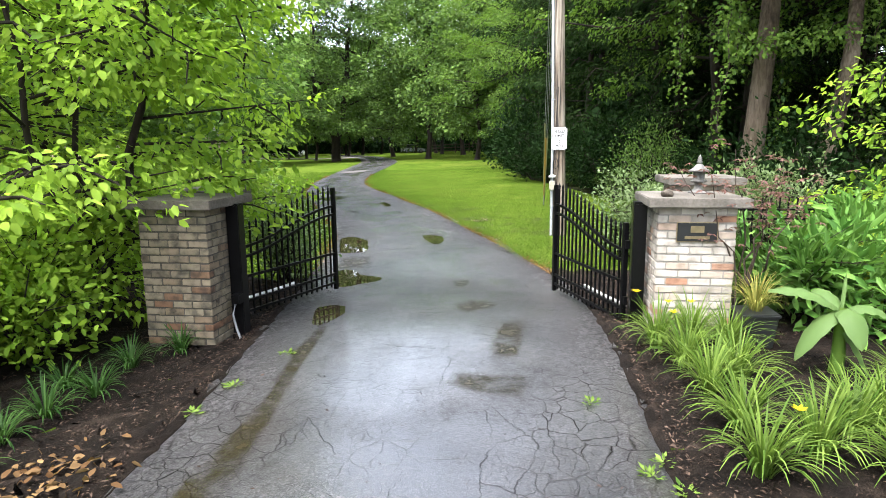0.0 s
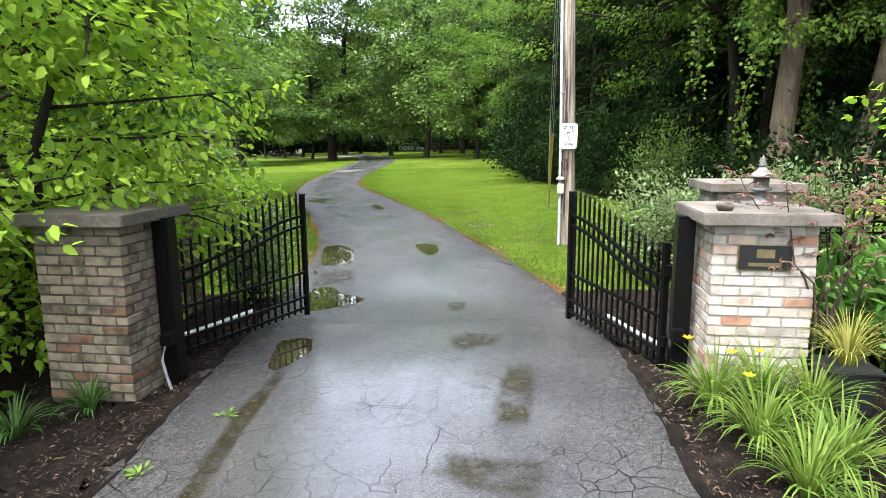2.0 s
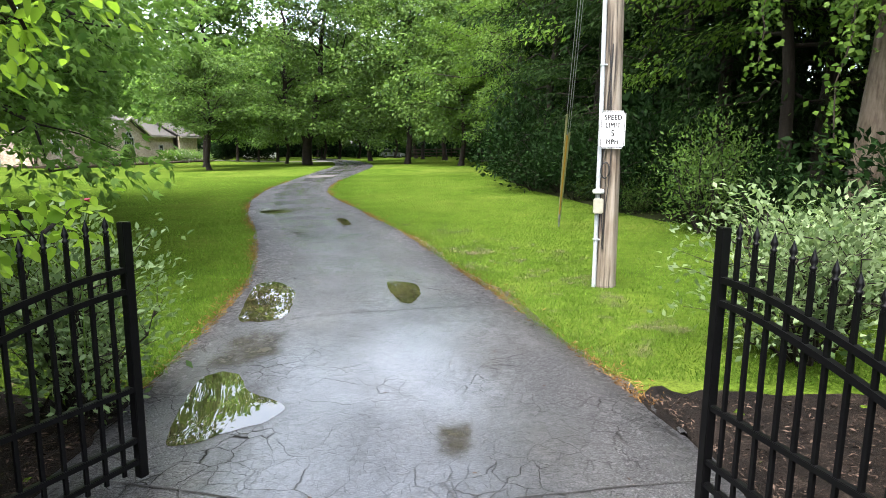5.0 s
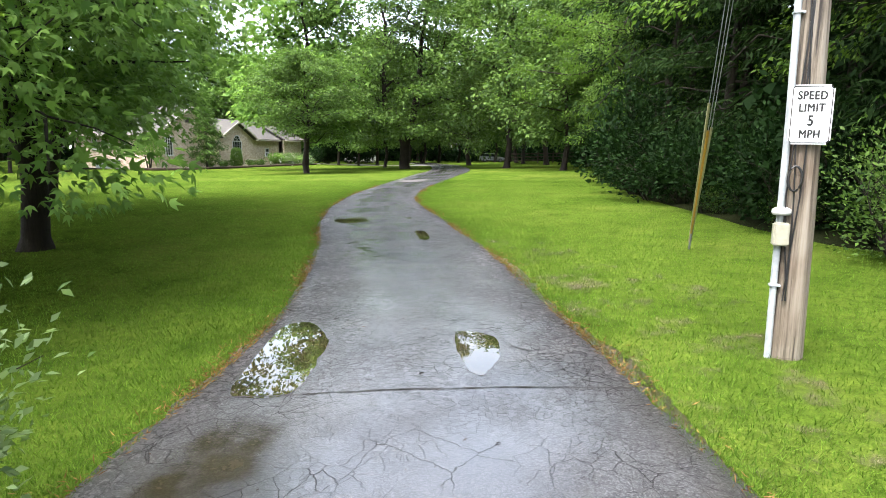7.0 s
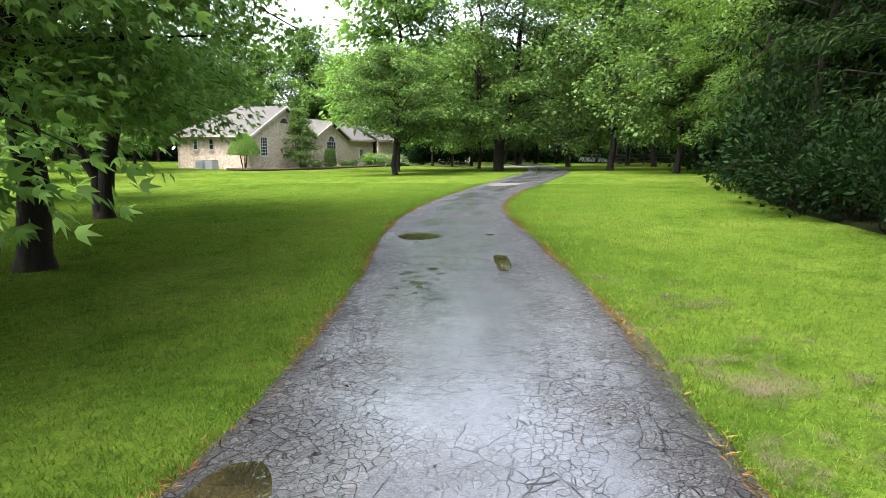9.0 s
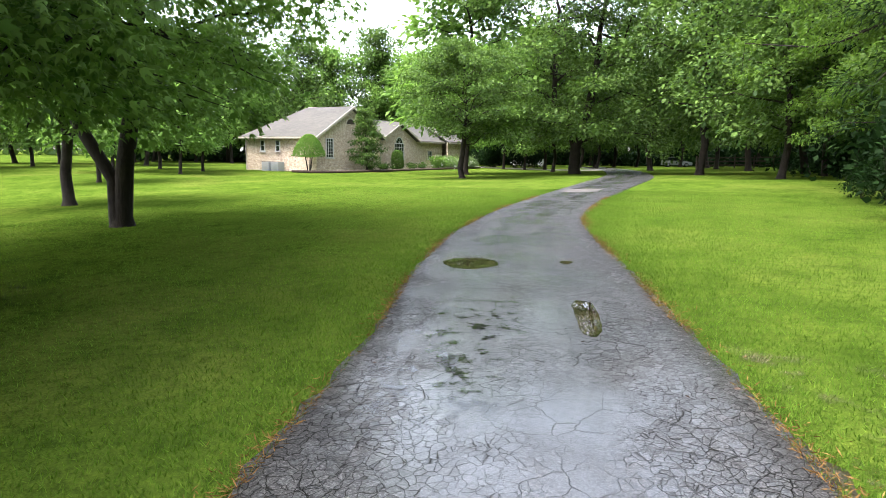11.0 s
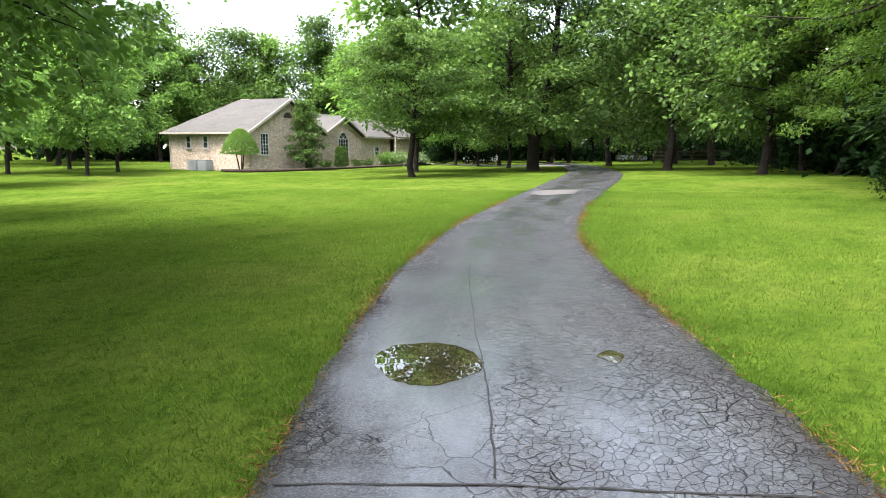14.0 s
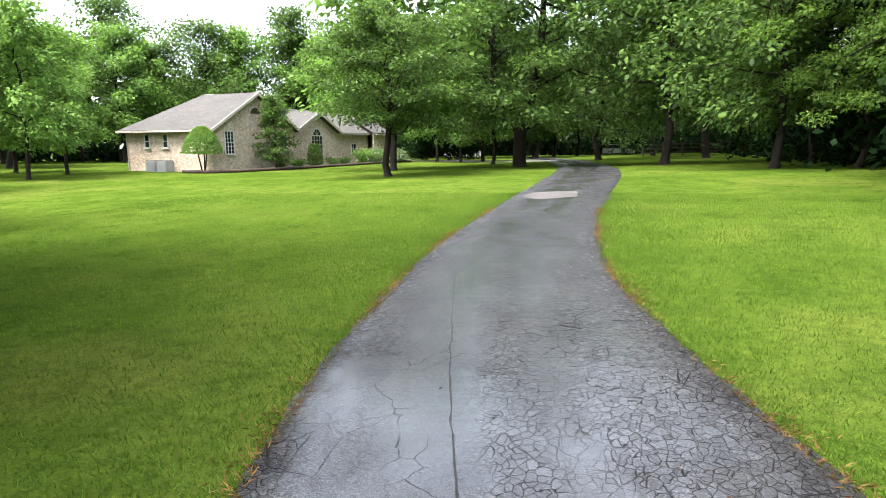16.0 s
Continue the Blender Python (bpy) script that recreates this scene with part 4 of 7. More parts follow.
def thicket(seed, n, way, name, label, size):
    """Low growth added on the ground to stand for the shade under the trees."""
    rng = np.random.default_rng(seed)
    a = rng.random(n)
    way = np.array(way, float)
    s = np.linspace(0, 1, len(way))
    P = np.stack([np.interp(a, s, way[:, 0]), np.interp(a, s, way[:, 1]), np.zeros(n)], 1)
    P[:, :2] += rng.normal(size=(n, 2)) * 2.2
    P[:, 2] = gz(P[:, 0], P[:, 1]) + (3.4 + 1.6 * np.sin(a * 61) + 1.2 * np.sin(a * 143)) * rng.random(n) ** 1.2
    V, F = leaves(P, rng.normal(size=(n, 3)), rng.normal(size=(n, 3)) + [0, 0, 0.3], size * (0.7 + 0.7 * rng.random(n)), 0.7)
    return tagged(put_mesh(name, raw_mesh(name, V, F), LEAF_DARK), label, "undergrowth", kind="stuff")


thicket(78, 15000, [(-95, 70), (-72, 92), (-52, 116), (-30, 132), (-8, 118), (2, 88), (8, 60)], "far_thicket", "added low growth for the dark under the far trees", 1.0)
thicket(79, 20000, [(9, 34), (6, 44), (3.5, 56), (1, 70), (-2, 88)], "woods_thicket", "added low growth for the dark inside the woods", 0.36)


# ---- gate: pillars, leaves, fence ----
def brick_material(name="tumbled_cream_brick", brick_tone=(0.58, 0.58, 0.58), dark=0.62):
    m, n, l, b = material(name)
    oi, tc = n.new("ShaderNodeObjectInfo"), n.new("ShaderNodeTexCoord")
    r = ramp(n, [(0.0, (0.33, 0.29, 0.24)), (0.2, (0.46, 0.42, 0.36)), (0.45, (0.58, 0.54, 0.48)), (0.72, (0.52, 0.46, 0.4)), (0.9, (0.46, 0.36, 0.28)), (0.97, (0.4, 0.21, 0.13))])
    l.new(oi.outputs["Random"], r.inputs[0])
    a = n.new("ShaderNodeVectorMath")
    a.operation = "ADD"
    l.new(tc.outputs["Object"], a.inputs[0])
    l.new(oi.outputs["Location"], a.inputs[1])
    st, fi = nd(n, "ShaderNodeTexNoise", Scale=9.0, Detail=5.0), nd(n, "ShaderNodeTexNoise", Scale=70.0, Detail=4.0)
    l.new(a.outputs[0], st.inputs["Vector"])
    l.new(a.outputs[0], fi.inputs["Vector"])
    s = ramp(n, [(0.3, (dark, dark * 0.97, dark * 0.93)), (0.55, (1, 1, 1)), (0.75, (1.18, 1.17, 1.15))])
    l.new(st.outputs[0], s.inputs[0])
    l.new(mixed(n, l, 1.0, mixed(n, l, 1.0, r.outputs[0], s.outputs[0], "MULTIPLY"), brick_tone, "MULTIPLY"), b.inputs["Base Color"])
    bp = nd(n, "ShaderNodeBump", Strength=0.6, Distance=0.006)
    l.new(fi.outputs[0], bp.inputs["Height"])
    l.new(bp.outputs[0], b.inputs["Normal"])
    b.inputs["Roughness"].default_value = 0.85
    return m


# left pillars: weathering, plus the dogwood's shade put into the brick colour
BRICK, OLDBRICK = brick_material(), brick_material("weathered_shaded_brick", (0.22, 0.2, 0.155), 0.2)
brick_meshes = []
for s in range(10):
    rng = np.random.default_rng(50 + s)
    bm = bmesh.new()
    bm_box(bm, (0, 0, 0), (0.193, 0.09, 0.064), bevel=0.005)
    for v in bm.verts:
        v.co += Vector(rng.normal(size=3)) * 0.0012
    me = bpy.data.meshes.new("brick")
    bm.to_mesh(me)
    bm.free()
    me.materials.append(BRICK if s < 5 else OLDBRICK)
    brick_meshes.append(me)
# mortar of the left pillars, darkened for dirt and for shade
OLDMORTAR = two_scale("dirty_shaded_mortar", [(0.3, (0.04, 0.036, 0.03)), (0.7, (0.11, 0.1, 0.085))], 4.0, 60.0, 0.9, 0.5)
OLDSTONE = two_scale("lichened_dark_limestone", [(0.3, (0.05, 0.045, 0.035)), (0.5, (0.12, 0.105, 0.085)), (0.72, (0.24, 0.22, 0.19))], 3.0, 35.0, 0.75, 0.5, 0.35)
COURSE, SIDE = 0.0745, 0.70


def pillar(x, y, courses, z0, label, cap_t=0.085, old=False):
    """A square brick pillar: each brick laid round a mortar core, under a stone cap."""
    root = empty("gate_pillar", Matrix.Translation((x, y, z0)), label, "pillar", "gate pillars")
    h = courses * COURSE
    box_part("core", (0, 0, h / 2 - 0.1), (SIDE - 0.014, SIDE - 0.014, h + 0.2), OLDMORTAR if old else MORTAR, root)
    rng = random.Random(int(x * 100) + 5)
    for c in range(courses):
        for side in range(4):
            for k in range(3):
                along = -SIDE / 2 + 0.1 + k * 0.2035
                if c % 2:
                    along = -along
                b = new("brick", rng.choice(brick_meshes[5:] if old else brick_meshes[:5]))
                b.parent = root
                p = Matrix.Rotation(side * math.pi / 2, 4, "Z") @ Vector((along, -SIDE / 2 + 0.045 + rng.uniform(-0.003, 0.003), (c + 0.5) * COURSE))
                b.matrix_basis = Matrix.Translation(p) @ Matrix.Rotation(side * math.pi / 2 + rng.choice((0, math.pi)), 4, "Z")
    bm = bmesh.new()
    bm_box(bm, (0, 0, h + cap_t / 2), (SIDE + 0.2, SIDE + 0.2, cap_t), bevel=0.008)
    bmesh.ops.subdivide_edges(bm, edges=[e for e in bm.edges if e.calc_length() > 0.3], cuts=6)
    for v in bm.verts:
        v.co += Vector((noise.noise(v.co * 9), noise.noise(v.co * 9 + Vector((5, 0, 0))), noise.noise(v.co * 7))) * 0.004
    part("cap", bm, OLDSTONE if old else STONE, root, "thick grey limestone cap")
    return root


pillar(-2.34, 4.70, 18, 0.10, "weathered cream brick gate pillar, also darkened for shade, under a dark limestone cap", old=True)
right_pillar = pillar(2.56, 5.28, 17, 0.165, "clean cream brick gate pillar with a black plaque")
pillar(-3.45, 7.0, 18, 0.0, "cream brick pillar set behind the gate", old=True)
pillar(3.12, 7.25, 18, 0.16, "cream brick pillar behind the gate, half hidden")
WHITE = plain("white_paint", (0.75, 0.75, 0.73), 0.4)
BRASS = plain("aged_brass", (0.42, 0.34, 0.2), 0.4, 0.9)
PLAQUE = plain("black_plaque_face", (0.012, 0.012, 0.014), 0.35)

plaque = empty("address_plaque", pose(2.56, 4.92, 1.2), "black plaque with a brass rim on the brick pillar", "plaque")
box_part("plate", (0, 0, 0), (0.37, 0.012, 0.19), BRASS, plaque, "brass rim", bevel=0.004)
box_part("face", (0, -0.008, 0), (0.352, 0.006, 0.172), PLAQUE, plaque, bevel=0.002)
box_part("large_bar", (0, -0.013, 0.028), (0.12, 0.004, 0.062), BRASS, plaque, "raised pale lettering")
box_part("small_bar", (0, -0.013, -0.05), (0.22, 0.004, 0.026), BRASS, plaque, "raised pale lettering")


def lathe(profile, n=24):
    """A turned body from (radius, height) pairs."""
    p = np.asarray(profile, float)
    a = np.linspace(0, 2 * np.pi, n, endpoint=False)
    V = np.stack([p[:, :1] * np.cos(a), p[:, :1] * np.sin(a), np.repeat(p[:, 1:], n, 1)], -1).reshape(-1, 3)
    i, j = np.meshgrid(np.arange(len(p) - 1), np.arange(n), indexing="ij")
    return V, np.stack([i * n + j, i * n + (j + 1) % n, (i + 1) * n + (j + 1) % n, (i + 1) * n + j], -1).reshape(-1, 4)


PEWTER = two_scale("patinated_grey_pewter", [(0.3, (0.05, 0.047, 0.044)), (0.5, (0.17, 0.165, 0.155)), (0.72, (0.34, 0.33, 0.32))], 9.0, 60.0, 0.55, 0.5, 0.4)
lantern = empty("pagoda_lantern", pose(2.68, 5.46, 1.515) @ Matrix.Scale(0.76, 4), "small grey pagoda lantern standing on the pillar cap", "garden lantern")
put_mesh("foot", raw_mesh("foot", *lathe([(0, 0), (0.13, 0), (0.13, 0.02), (0.09, 0.035), (0.06, 0.06), (0.05, 0.13), (0.08, 0.15), (0, 0.15)], 6)), PEWTER, lantern)
put_mesh("light_box", raw_mesh("light_box", *lathe([(0, 0.15), (0.1, 0.15), (0.105, 0.17), (0.075, 0.18), (0.08, 0.29), (0, 0.29)], 6)), PEWTER, lantern)
put_mesh("roof", raw_mesh("roof", *lathe([(0, 0.285), (0.135, 0.285), (0.14, 0.3), (0.09, 0.325), (0.055, 0.36), (0.035, 0.385), (0, 0.39)], 12)), PEWTER, lantern)
put_mesh("finial", raw_mesh("finial", *lathe([(0, 0.385), (0.03, 0.39), (0.042, 0.41), (0.025, 0.425), (0.034, 0.44), (0.02, 0.455), (0.026, 0.468), (0.012, 0.485), (0, 0.51)], 12), True), PEWTER, lantern)
bm = bmesh.new()
bmesh.ops.create_icosphere(bm, subdivisions=3, radius=0.05)
for v in bm.verts:
    v.co = Vector((v.co.x * 1.25, v.co.y, v.co.z * 0.8)) * (1 + 0.22 * noise.noise(v.co * 28)) + Vector((0, 0, 0.034))
rock = part("small_rock", bm, two_scale("brown_rock", [(0.3, (0.05, 0.04, 0.03)), (0.7, (0.17, 0.14, 0.11))], 20, 90, 0.8, 0.6), None, smooth=True)
rock.matrix_basis = pose(2.3, 5.02, 1.515, 0, 0, 20)
tagged(rock, "small rough brown rock lying on the pillar cap", "rock")


def finial_mesh():
    V, F = lathe([(0.0, -0.03), (0.011, -0.03), (0.011, -0.012), (0.015, -0.008), (0.015, 0.0), (0.008, 0.004), (0.017, 0.022), (0.012, 0.038), (0.0, 0.075)], 8)
    me = raw_mesh("finial", V, F, True)
    me.materials.append(BLACK)
    return me


FINIAL = finial_mesh()
LEAF_LEN, PICKETS = 1.72, 16


def top_rail(f):
    """The height of the swept upper rail, from the hinge to the free end."""
    return 0.80 + 0.30 * float(ease(f * 1.02))


def gate_leaf(x, y, z, turn, flip, label):
    root = empty("gate_leaf", Matrix.Translation((x, y, z)) @ Matrix.Rotation(radians(turn), 4, "Z"), label, "gate", "driveway gates")
    box_part("hinge_post", (0, 0, 0.55), (0.05, 0.05, 1.06), BLACK, root, bevel=0.004)
    box_part("free_post", (LEAF_LEN, 0, 0.66), (0.05, 0.05, 1.37), BLACK, root, bevel=0.004)
    fs = np.linspace(0, 1, 25)
    for name, dz, th in (("top_rail", 0.0, 0.03), ("second_rail", -0.11, 0.03)):
        bm = bmesh.new()
        rows = []
        for f in fs:
            rows.append([bm.verts.new((f * LEAF_LEN, sy * 0.016, top_rail(f) + dz + sz * th / 2)) for sy, sz in ((-1, -1), (1, -1), (1, 1), (-1, 1))])
        for a, b in zip(rows, rows[1:]):
            for i in range(4):
                bm.faces.new((a[i], b[i], b[(i + 1) % 4], a[(i + 1) % 4]))
        bmesh.ops.recalc_face_normals(bm, faces=bm.faces[:])
        part(name, bm, BLACK, root)
    for name, h in (("middle_rail", 0.47), ("lower_rail", 0.19), ("bottom_rail", 0.07)):
        box_part(name, (LEAF_LEN / 2, 0, h), (LEAF_LEN, 0.032, 0.03), BLACK, root, bevel=0.003)
    for k in range(PICKETS):
        f = (k + 1) / (PICKETS + 1)
        top = top_rail(f) + 0.19
        p = box_part("picket", (f * LEAF_LEN, 0, (top + 0.02) / 2), (0.018, 0.018, top - 0.02), BLACK, root)
        t = new("finial", FINIAL)
        t.parent = p
        t.matrix_basis = Matrix.Translation((f * LEAF_LEN, 0, top + 0.02))
    put_mesh("actuator", raw_mesh("actuator", *tube([(0.06, 0.06 * flip, 0.2), (0.5, 0.055 * flip, 0.2), (0.96, 0.05 * flip, 0.21)], [0.02, 0.02, 0.02], 10), True), WHITE, root, "white actuator arm")
    box_part("hinge", (-0.035, 0, 0.28), (0.05, 0.04, 0.09), BLACK, root, bevel=0.004)
    box_part("hinge", (-0.035, 0, 0.86), (0.05, 0.04, 0.09), BLACK, root, bevel=0.004)
    return root


gate_leaf(-2.13, 5.2, 0.12, 71, 1, "black steel picket gate leaf standing half open")
gate_leaf(1.98, 5.34, 0.15, 112, -1, "black steel picket gate leaf standing half open")
for x, y, z, h in ((-1.915, 4.78, 0.08, 1.36), (2.1, 5.3, 0.1, 1.33)):
    post = empty("gate_post", pose(x, y, z), "tall square black steel gate post beside the pillar", "gate post", "gate posts")
    box_part("post", (0, 0, h / 2 - 0.1), (0.13, 0.13, h + 0.2), BLACK, post, bevel=0.006)
    box_part("cap", (0, 0, h + 0.008), (0.135, 0.135, 0.018), BLACK, post, bevel=0.006)
    box_part("control_box", (-0.03 if x > 0 else 0.02, -0.1, 0.42), (0.09, 0.1, 0.1), BLACK, post, bevel=0.008)
HOSE = plain("grey_flexible_conduit", (0.25, 0.26, 0.27), 0.5)
hose = put_mesh("flexible_conduit", raw_mesh("flexible_conduit", *tube(np.array([(-1.87, 4.7, 0.52), (-1.9, 4.65, 0.46), (-1.93, 4.63, 0.34), (-1.9, 4.63, 0.2), (-1.86, 4.62, 0.1)]), [0.012] * 5, 8), True), HOSE)
tagged(hose, "grey flexible conduit hanging beside a black gate post", "conduit")


def fence_run(a, b, label):
    """Black picket fence from one point to another."""
    a, b = np.array(a), np.array(b)
    ln = float(np.linalg.norm(b - a))
    n = max(1, round(ln / 2.0))
    for k in range(n):
        p, q = a + (b - a) * k / n, a + (b - a) * (k + 1) / n
        w = float(np.linalg.norm(q - p))
        root = empty("fence_panel", Matrix.Translation(at(p[0], p[1], 0.03)) @ Matrix.Rotation(math.atan2(q[1] - p[1], q[0] - p[0]), 4, "Z"), label, "fence panel", "iron fence")
        box_part("post", (0, 0, 0.55), (0.05, 0.05, 1.3), BLACK, root, bevel=0.004)
        for h in (0.12, 0.9, 1.02):
            box_part("rail", (w / 2, 0, h), (w, 0.03, 0.026), BLACK, root)
        for i in range(1, int(w / 0.11)):
            box_part("picket", (i * 0.11, 0, 0.6), (0.016, 0.016, 1.14), BLACK, root)


fence_run((-3.82, 7.0), (-9.4, 6.6), "black iron picket fence panel behind the shrubs")
fence_run((3.5, 7.3), (9.6, 7.9), "black iron picket fence panel behind the shrubs")

# ---- utility pole ----
PX, PY = 1.57, 12.06
pole = empty("utility_pole", pose(*at(PX, PY)), "weathered wooden utility pole with conduit on the grass", "utility pole")
pv, pf = tube([(0, 0, -0.4), (0, 0, 0), (-0.01, 0, 1.2), (-0.05, 0.0, 3.0), (-0.14, 0.02, 6.5), (-0.2, 0.03, 9.2)], [0.142, 0.14, 0.132, 0.122, 0.11, 0.1], 28)
rng = np.random.default_rng(4)
groove = 1 + 0.018 * np.tile(rng.normal(size=28), 6)
pv = np.column_stack([pv[:, :2] * groove[:, None], pv[:, 2]])
put_mesh("shaft", raw_mesh("shaft", pv, pf, True), None, pole)


def grooved_wood():
    m, n, l, b = material("weathered_split_pole")
    tc, mp = n.new("ShaderNodeTexCoord"), n.new("ShaderNodeMapping")
    mp.inputs["Scale"].default_value = (14, 14, 0.5)
    l.new(tc.outputs["Object"], mp.inputs["Vector"])
    no, st = nd(n, "ShaderNodeTexNoise", Scale=1.6, Detail=7.0, Roughness=0.65), nd(n, "ShaderNodeTexNoise", Scale=0.9, Detail=4.0)
    l.new(mp.outputs[0], no.inputs["Vector"])
    l.new(tc.outputs["Object"], st.inputs["Vector"])
    r = ramp(n, [(0.36, (0.035, 0.026, 0.02)), (0.46, (0.25, 0.205, 0.155)), (0.6, (0.46, 0.405, 0.335)), (0.8, (0.64, 0.58, 0.5))])
    l.new(no.outputs[0], r.inputs[0])
    s = ramp(n, [(0.35, (0.6, 0.52, 0.45)), (0.6, (1, 1, 1))])
    l.new(st.outputs[0], s.inputs[0])
    l.new(mixed(n, l, 1.0, mixed(n, l, 1.0, r.outputs[0], s.outputs[0], "MULTIPLY"), (0.5, 0.5, 0.5), "MULTIPLY"), b.inputs["Base Color"])
    bp = nd(n, "ShaderNodeBump", Strength=0.8, Distance=0.01)
    l.new(no.outputs[0], bp.inputs["Height"])
    l.new(bp.outputs[0], b.inputs["Normal"])
    b.inputs["Roughness"].default_value = 0.85
    return m


POLE = grooved_wood()
pole.children[0].data.materials.clear()
pole.children[0].data.materials.append(POLE)
PVC = plain("pale_grey_pvc", (0.45, 0.48, 0.5), 0.45)
CABLE = plain("black_cable", (0.01, 0.01, 0.011), 0.5)
put_mesh("conduit", raw_mesh("conduit", *tube([(-0.15, -0.09, -0.1), (-0.155, -0.09, 0.6), (-0.16, -0.09, 2.0), (-0.2, -0.09, 4.5), (-0.27, -0.07, 8.5)], [0.028] * 5, 12), True), PVC, pole, "pale grey plastic conduit")
for h in (0.62, 2.78):
    box_part("strap", (-0.15 - (0.012 if h > 2 else 0), -0.09, h), (0.085, 0.07, 0.02), PVC, pole, "grey strap", bevel=0.004)
box_part("meter_box", (-0.15, -0.13, 1.05), (0.12, 0.08, 0.19), plain("beige_plastic", (0.42, 0.4, 0.31), 0.5), pole, "beige junction box", bevel=0.012)
put_mesh("box_cap", raw_mesh("box_cap", *lathe([(0, 1.2), (0.065, 1.205), (0.075, 1.225), (0.07, 1.25), (0.03, 1.27), (0, 1.272)], 16), True, ), WHITE, pole, "white plastic dome", m=Matrix.Translation((-0.15, -0.1, 0)))
for k, (x0, s) in enumerate(((-0.09, 0.02), (-0.05, -0.025), (-0.1, 0.04))):
    q = [(x0 + s * math.sin(i * 1.3 + k), -0.135, 0.5 + 0.42 * i) for i in range(7)]
    put_mesh("cable", raw_mesh("cable", *tube(q, [0.006] * 7, 6), True), CABLE, pole, "thin black cable")
ring = [(-0.09 + 0.05 * math.cos(a), -0.15, 1.5 + 0.1 * math.sin(a)) for a in np.linspace(0, 6.4, 16)]
put_mesh("cable_coil", raw_mesh("cable_coil", *tube(ring, [0.01] * 16, 6), True), CABLE, pole, "coiled black cable")


def words(text, size, mat, parent, loc, name):
    """Upright letters in the built-in font, facing -y."""
    cu = bpy.data.curves.new("letters", "FONT")
    cu.body, cu.size, cu.align_x, cu.extrude, cu.space_character = text, size, "CENTER", 0.0006, 1.1
    tmp = new("letters", cu)
    bpy.context.view_layer.update()
    me = bpy.data.meshes.new_from_object(tmp.evaluated_get(bpy.context.evaluated_depsgraph_get()))
    bpy.data.objects.remove(tmp)
    # bold strokes: the same letters laid over one another, a little apart
    bold = bmesh.new()
    for k, (dx, dy) in enumerate(((0, 0), (0.003, 0.0), (-0.003, 0.0), (0, 0.0015), (0, -0.0015))):
        first = len(bold.verts)
        bold.from_mesh(me)
        bold.verts.ensure_lookup_table()
        for v in bold.verts[first:]:
            v.co += Vector((dx, dy, 0.00025 * k))
    bold.to_mesh(me)
    bold.free()
    me.materials.clear()
    return put_mesh(name, me, mat, parent, "", Matrix.Translation(loc) @ Matrix.Rotation(radians(90), 4, "X") @ Matrix.Diagonal((0.82, 1, 1, 1)))


SIGNWHITE = plain("reflective_white_sheeting", (0.95, 0.95, 0.95), 0.35)
SIGNBLACK = plain("black_lettering", (0.012, 0.012, 0.012), 0.5)
sign = empty("speed_limit_sign", pose(1.545, 11.9, 2.085, 0, 0, 2), "white speed limit sign with black letters on the pole", "road sign")
bm = bmesh.new()
vs = bm_box(bm, (0, 0, 0), (0.305, 0.003, 0.457))
bmesh.ops.bevel(bm, geom=[e for e in bm.edges if abs(e.verts[0].co.y - e.verts[1].co.y) > 0.001], offset=0.028, segments=5, affect="EDGES")
part("plate", bm, SIGNWHITE, sign)
bm = bmesh.new()


def border(w, h, t):
    o = []
    for sx, sz, a0 in ((1, 1, 0), (-1, 1, 90), (-1, -1, 180), (1, -1, 270)):
        for a in range(0, 91, 15):
            c, s = math.cos(radians(a0 + a)), math.sin(radians(a0 + a))
            o.append((sx * (w / 2 - 0.024) + 0.024 * c, sz * (h / 2 - 0.024) + 0.024 * s, c, s))
    rows = [[bm.verts.new((x, -0.0028, z)), bm.verts.new((x - c * t, -0.0028, z - s * t))] for x, z, c, s in o]
    for i, a in enumerate(rows):
        b = rows[(i + 1) % len(rows)]
        bm.faces.new((a[0], b[0], b[1], a[1]))


border(0.287, 0.439, 0.007)
part("border", bm, SIGNBLACK, sign, "black border line")
for text, size, z in (("SPEED", 0.088, 0.118), ("LIMIT", 0.088, 0.024), ("5", 0.112, -0.082), ("MPH", 0.088, -0.178)):
    words(text, size, SIGNBLACK, sign, (0, -0.005, z), "lettering")
for z in (0.2, -0.2):
    put_mesh("bolt", raw_mesh("bolt", *tube([(0, -0.004, z), (0, -0.008, z)], [0.008, 0.006], 8)), PVC, sign)

guy = empty("guy_anchor", pose(*at(1.34, 17.6)), "guy wires with a yellow plastic guard running to the ground", "guy wire")
gt = np.array([0.0 - 0.0, -5.5, 8.7])
gdir = gt / np.linalg.norm(gt)
YELLOW = plain("faded_yellow_guard", (0.36, 0.33, 0.17), 0.6)
ORANGE = plain("orange_yellow_guard", (0.5, 0.27, 0.03), 0.6)
for off, l0, mat, nm in (((-0.012, 0, 0), 2.75, YELLOW, "guard"), ((0.02, -0.02, 0), 2.35, YELLOW, "guard"), ((0.004, -0.02, 0), 2.3, ORANGE, "guard")):
    o = np.array(off)
    q = [gdir * 0.15 + o * 0.4, gdir * l0 * 0.5 + o * 1.3 + [0.0, 0, 0], gdir * l0 + o * 2.4]
    put_mesh(nm, raw_mesh(nm, *tube(q, [0.02] * 3, 8), True), mat, guy, "yellow plastic guard")
    put_mesh("wire", raw_mesh("wire", *tube([o * 0.3 - gdir * 0.1, gdir * l0 + o * 2.4, gt + np.array(off) * 3 + [0.05, 0, 0]], [0.006] * 3, 6), True), HOSE, guy, "grey steel wire")
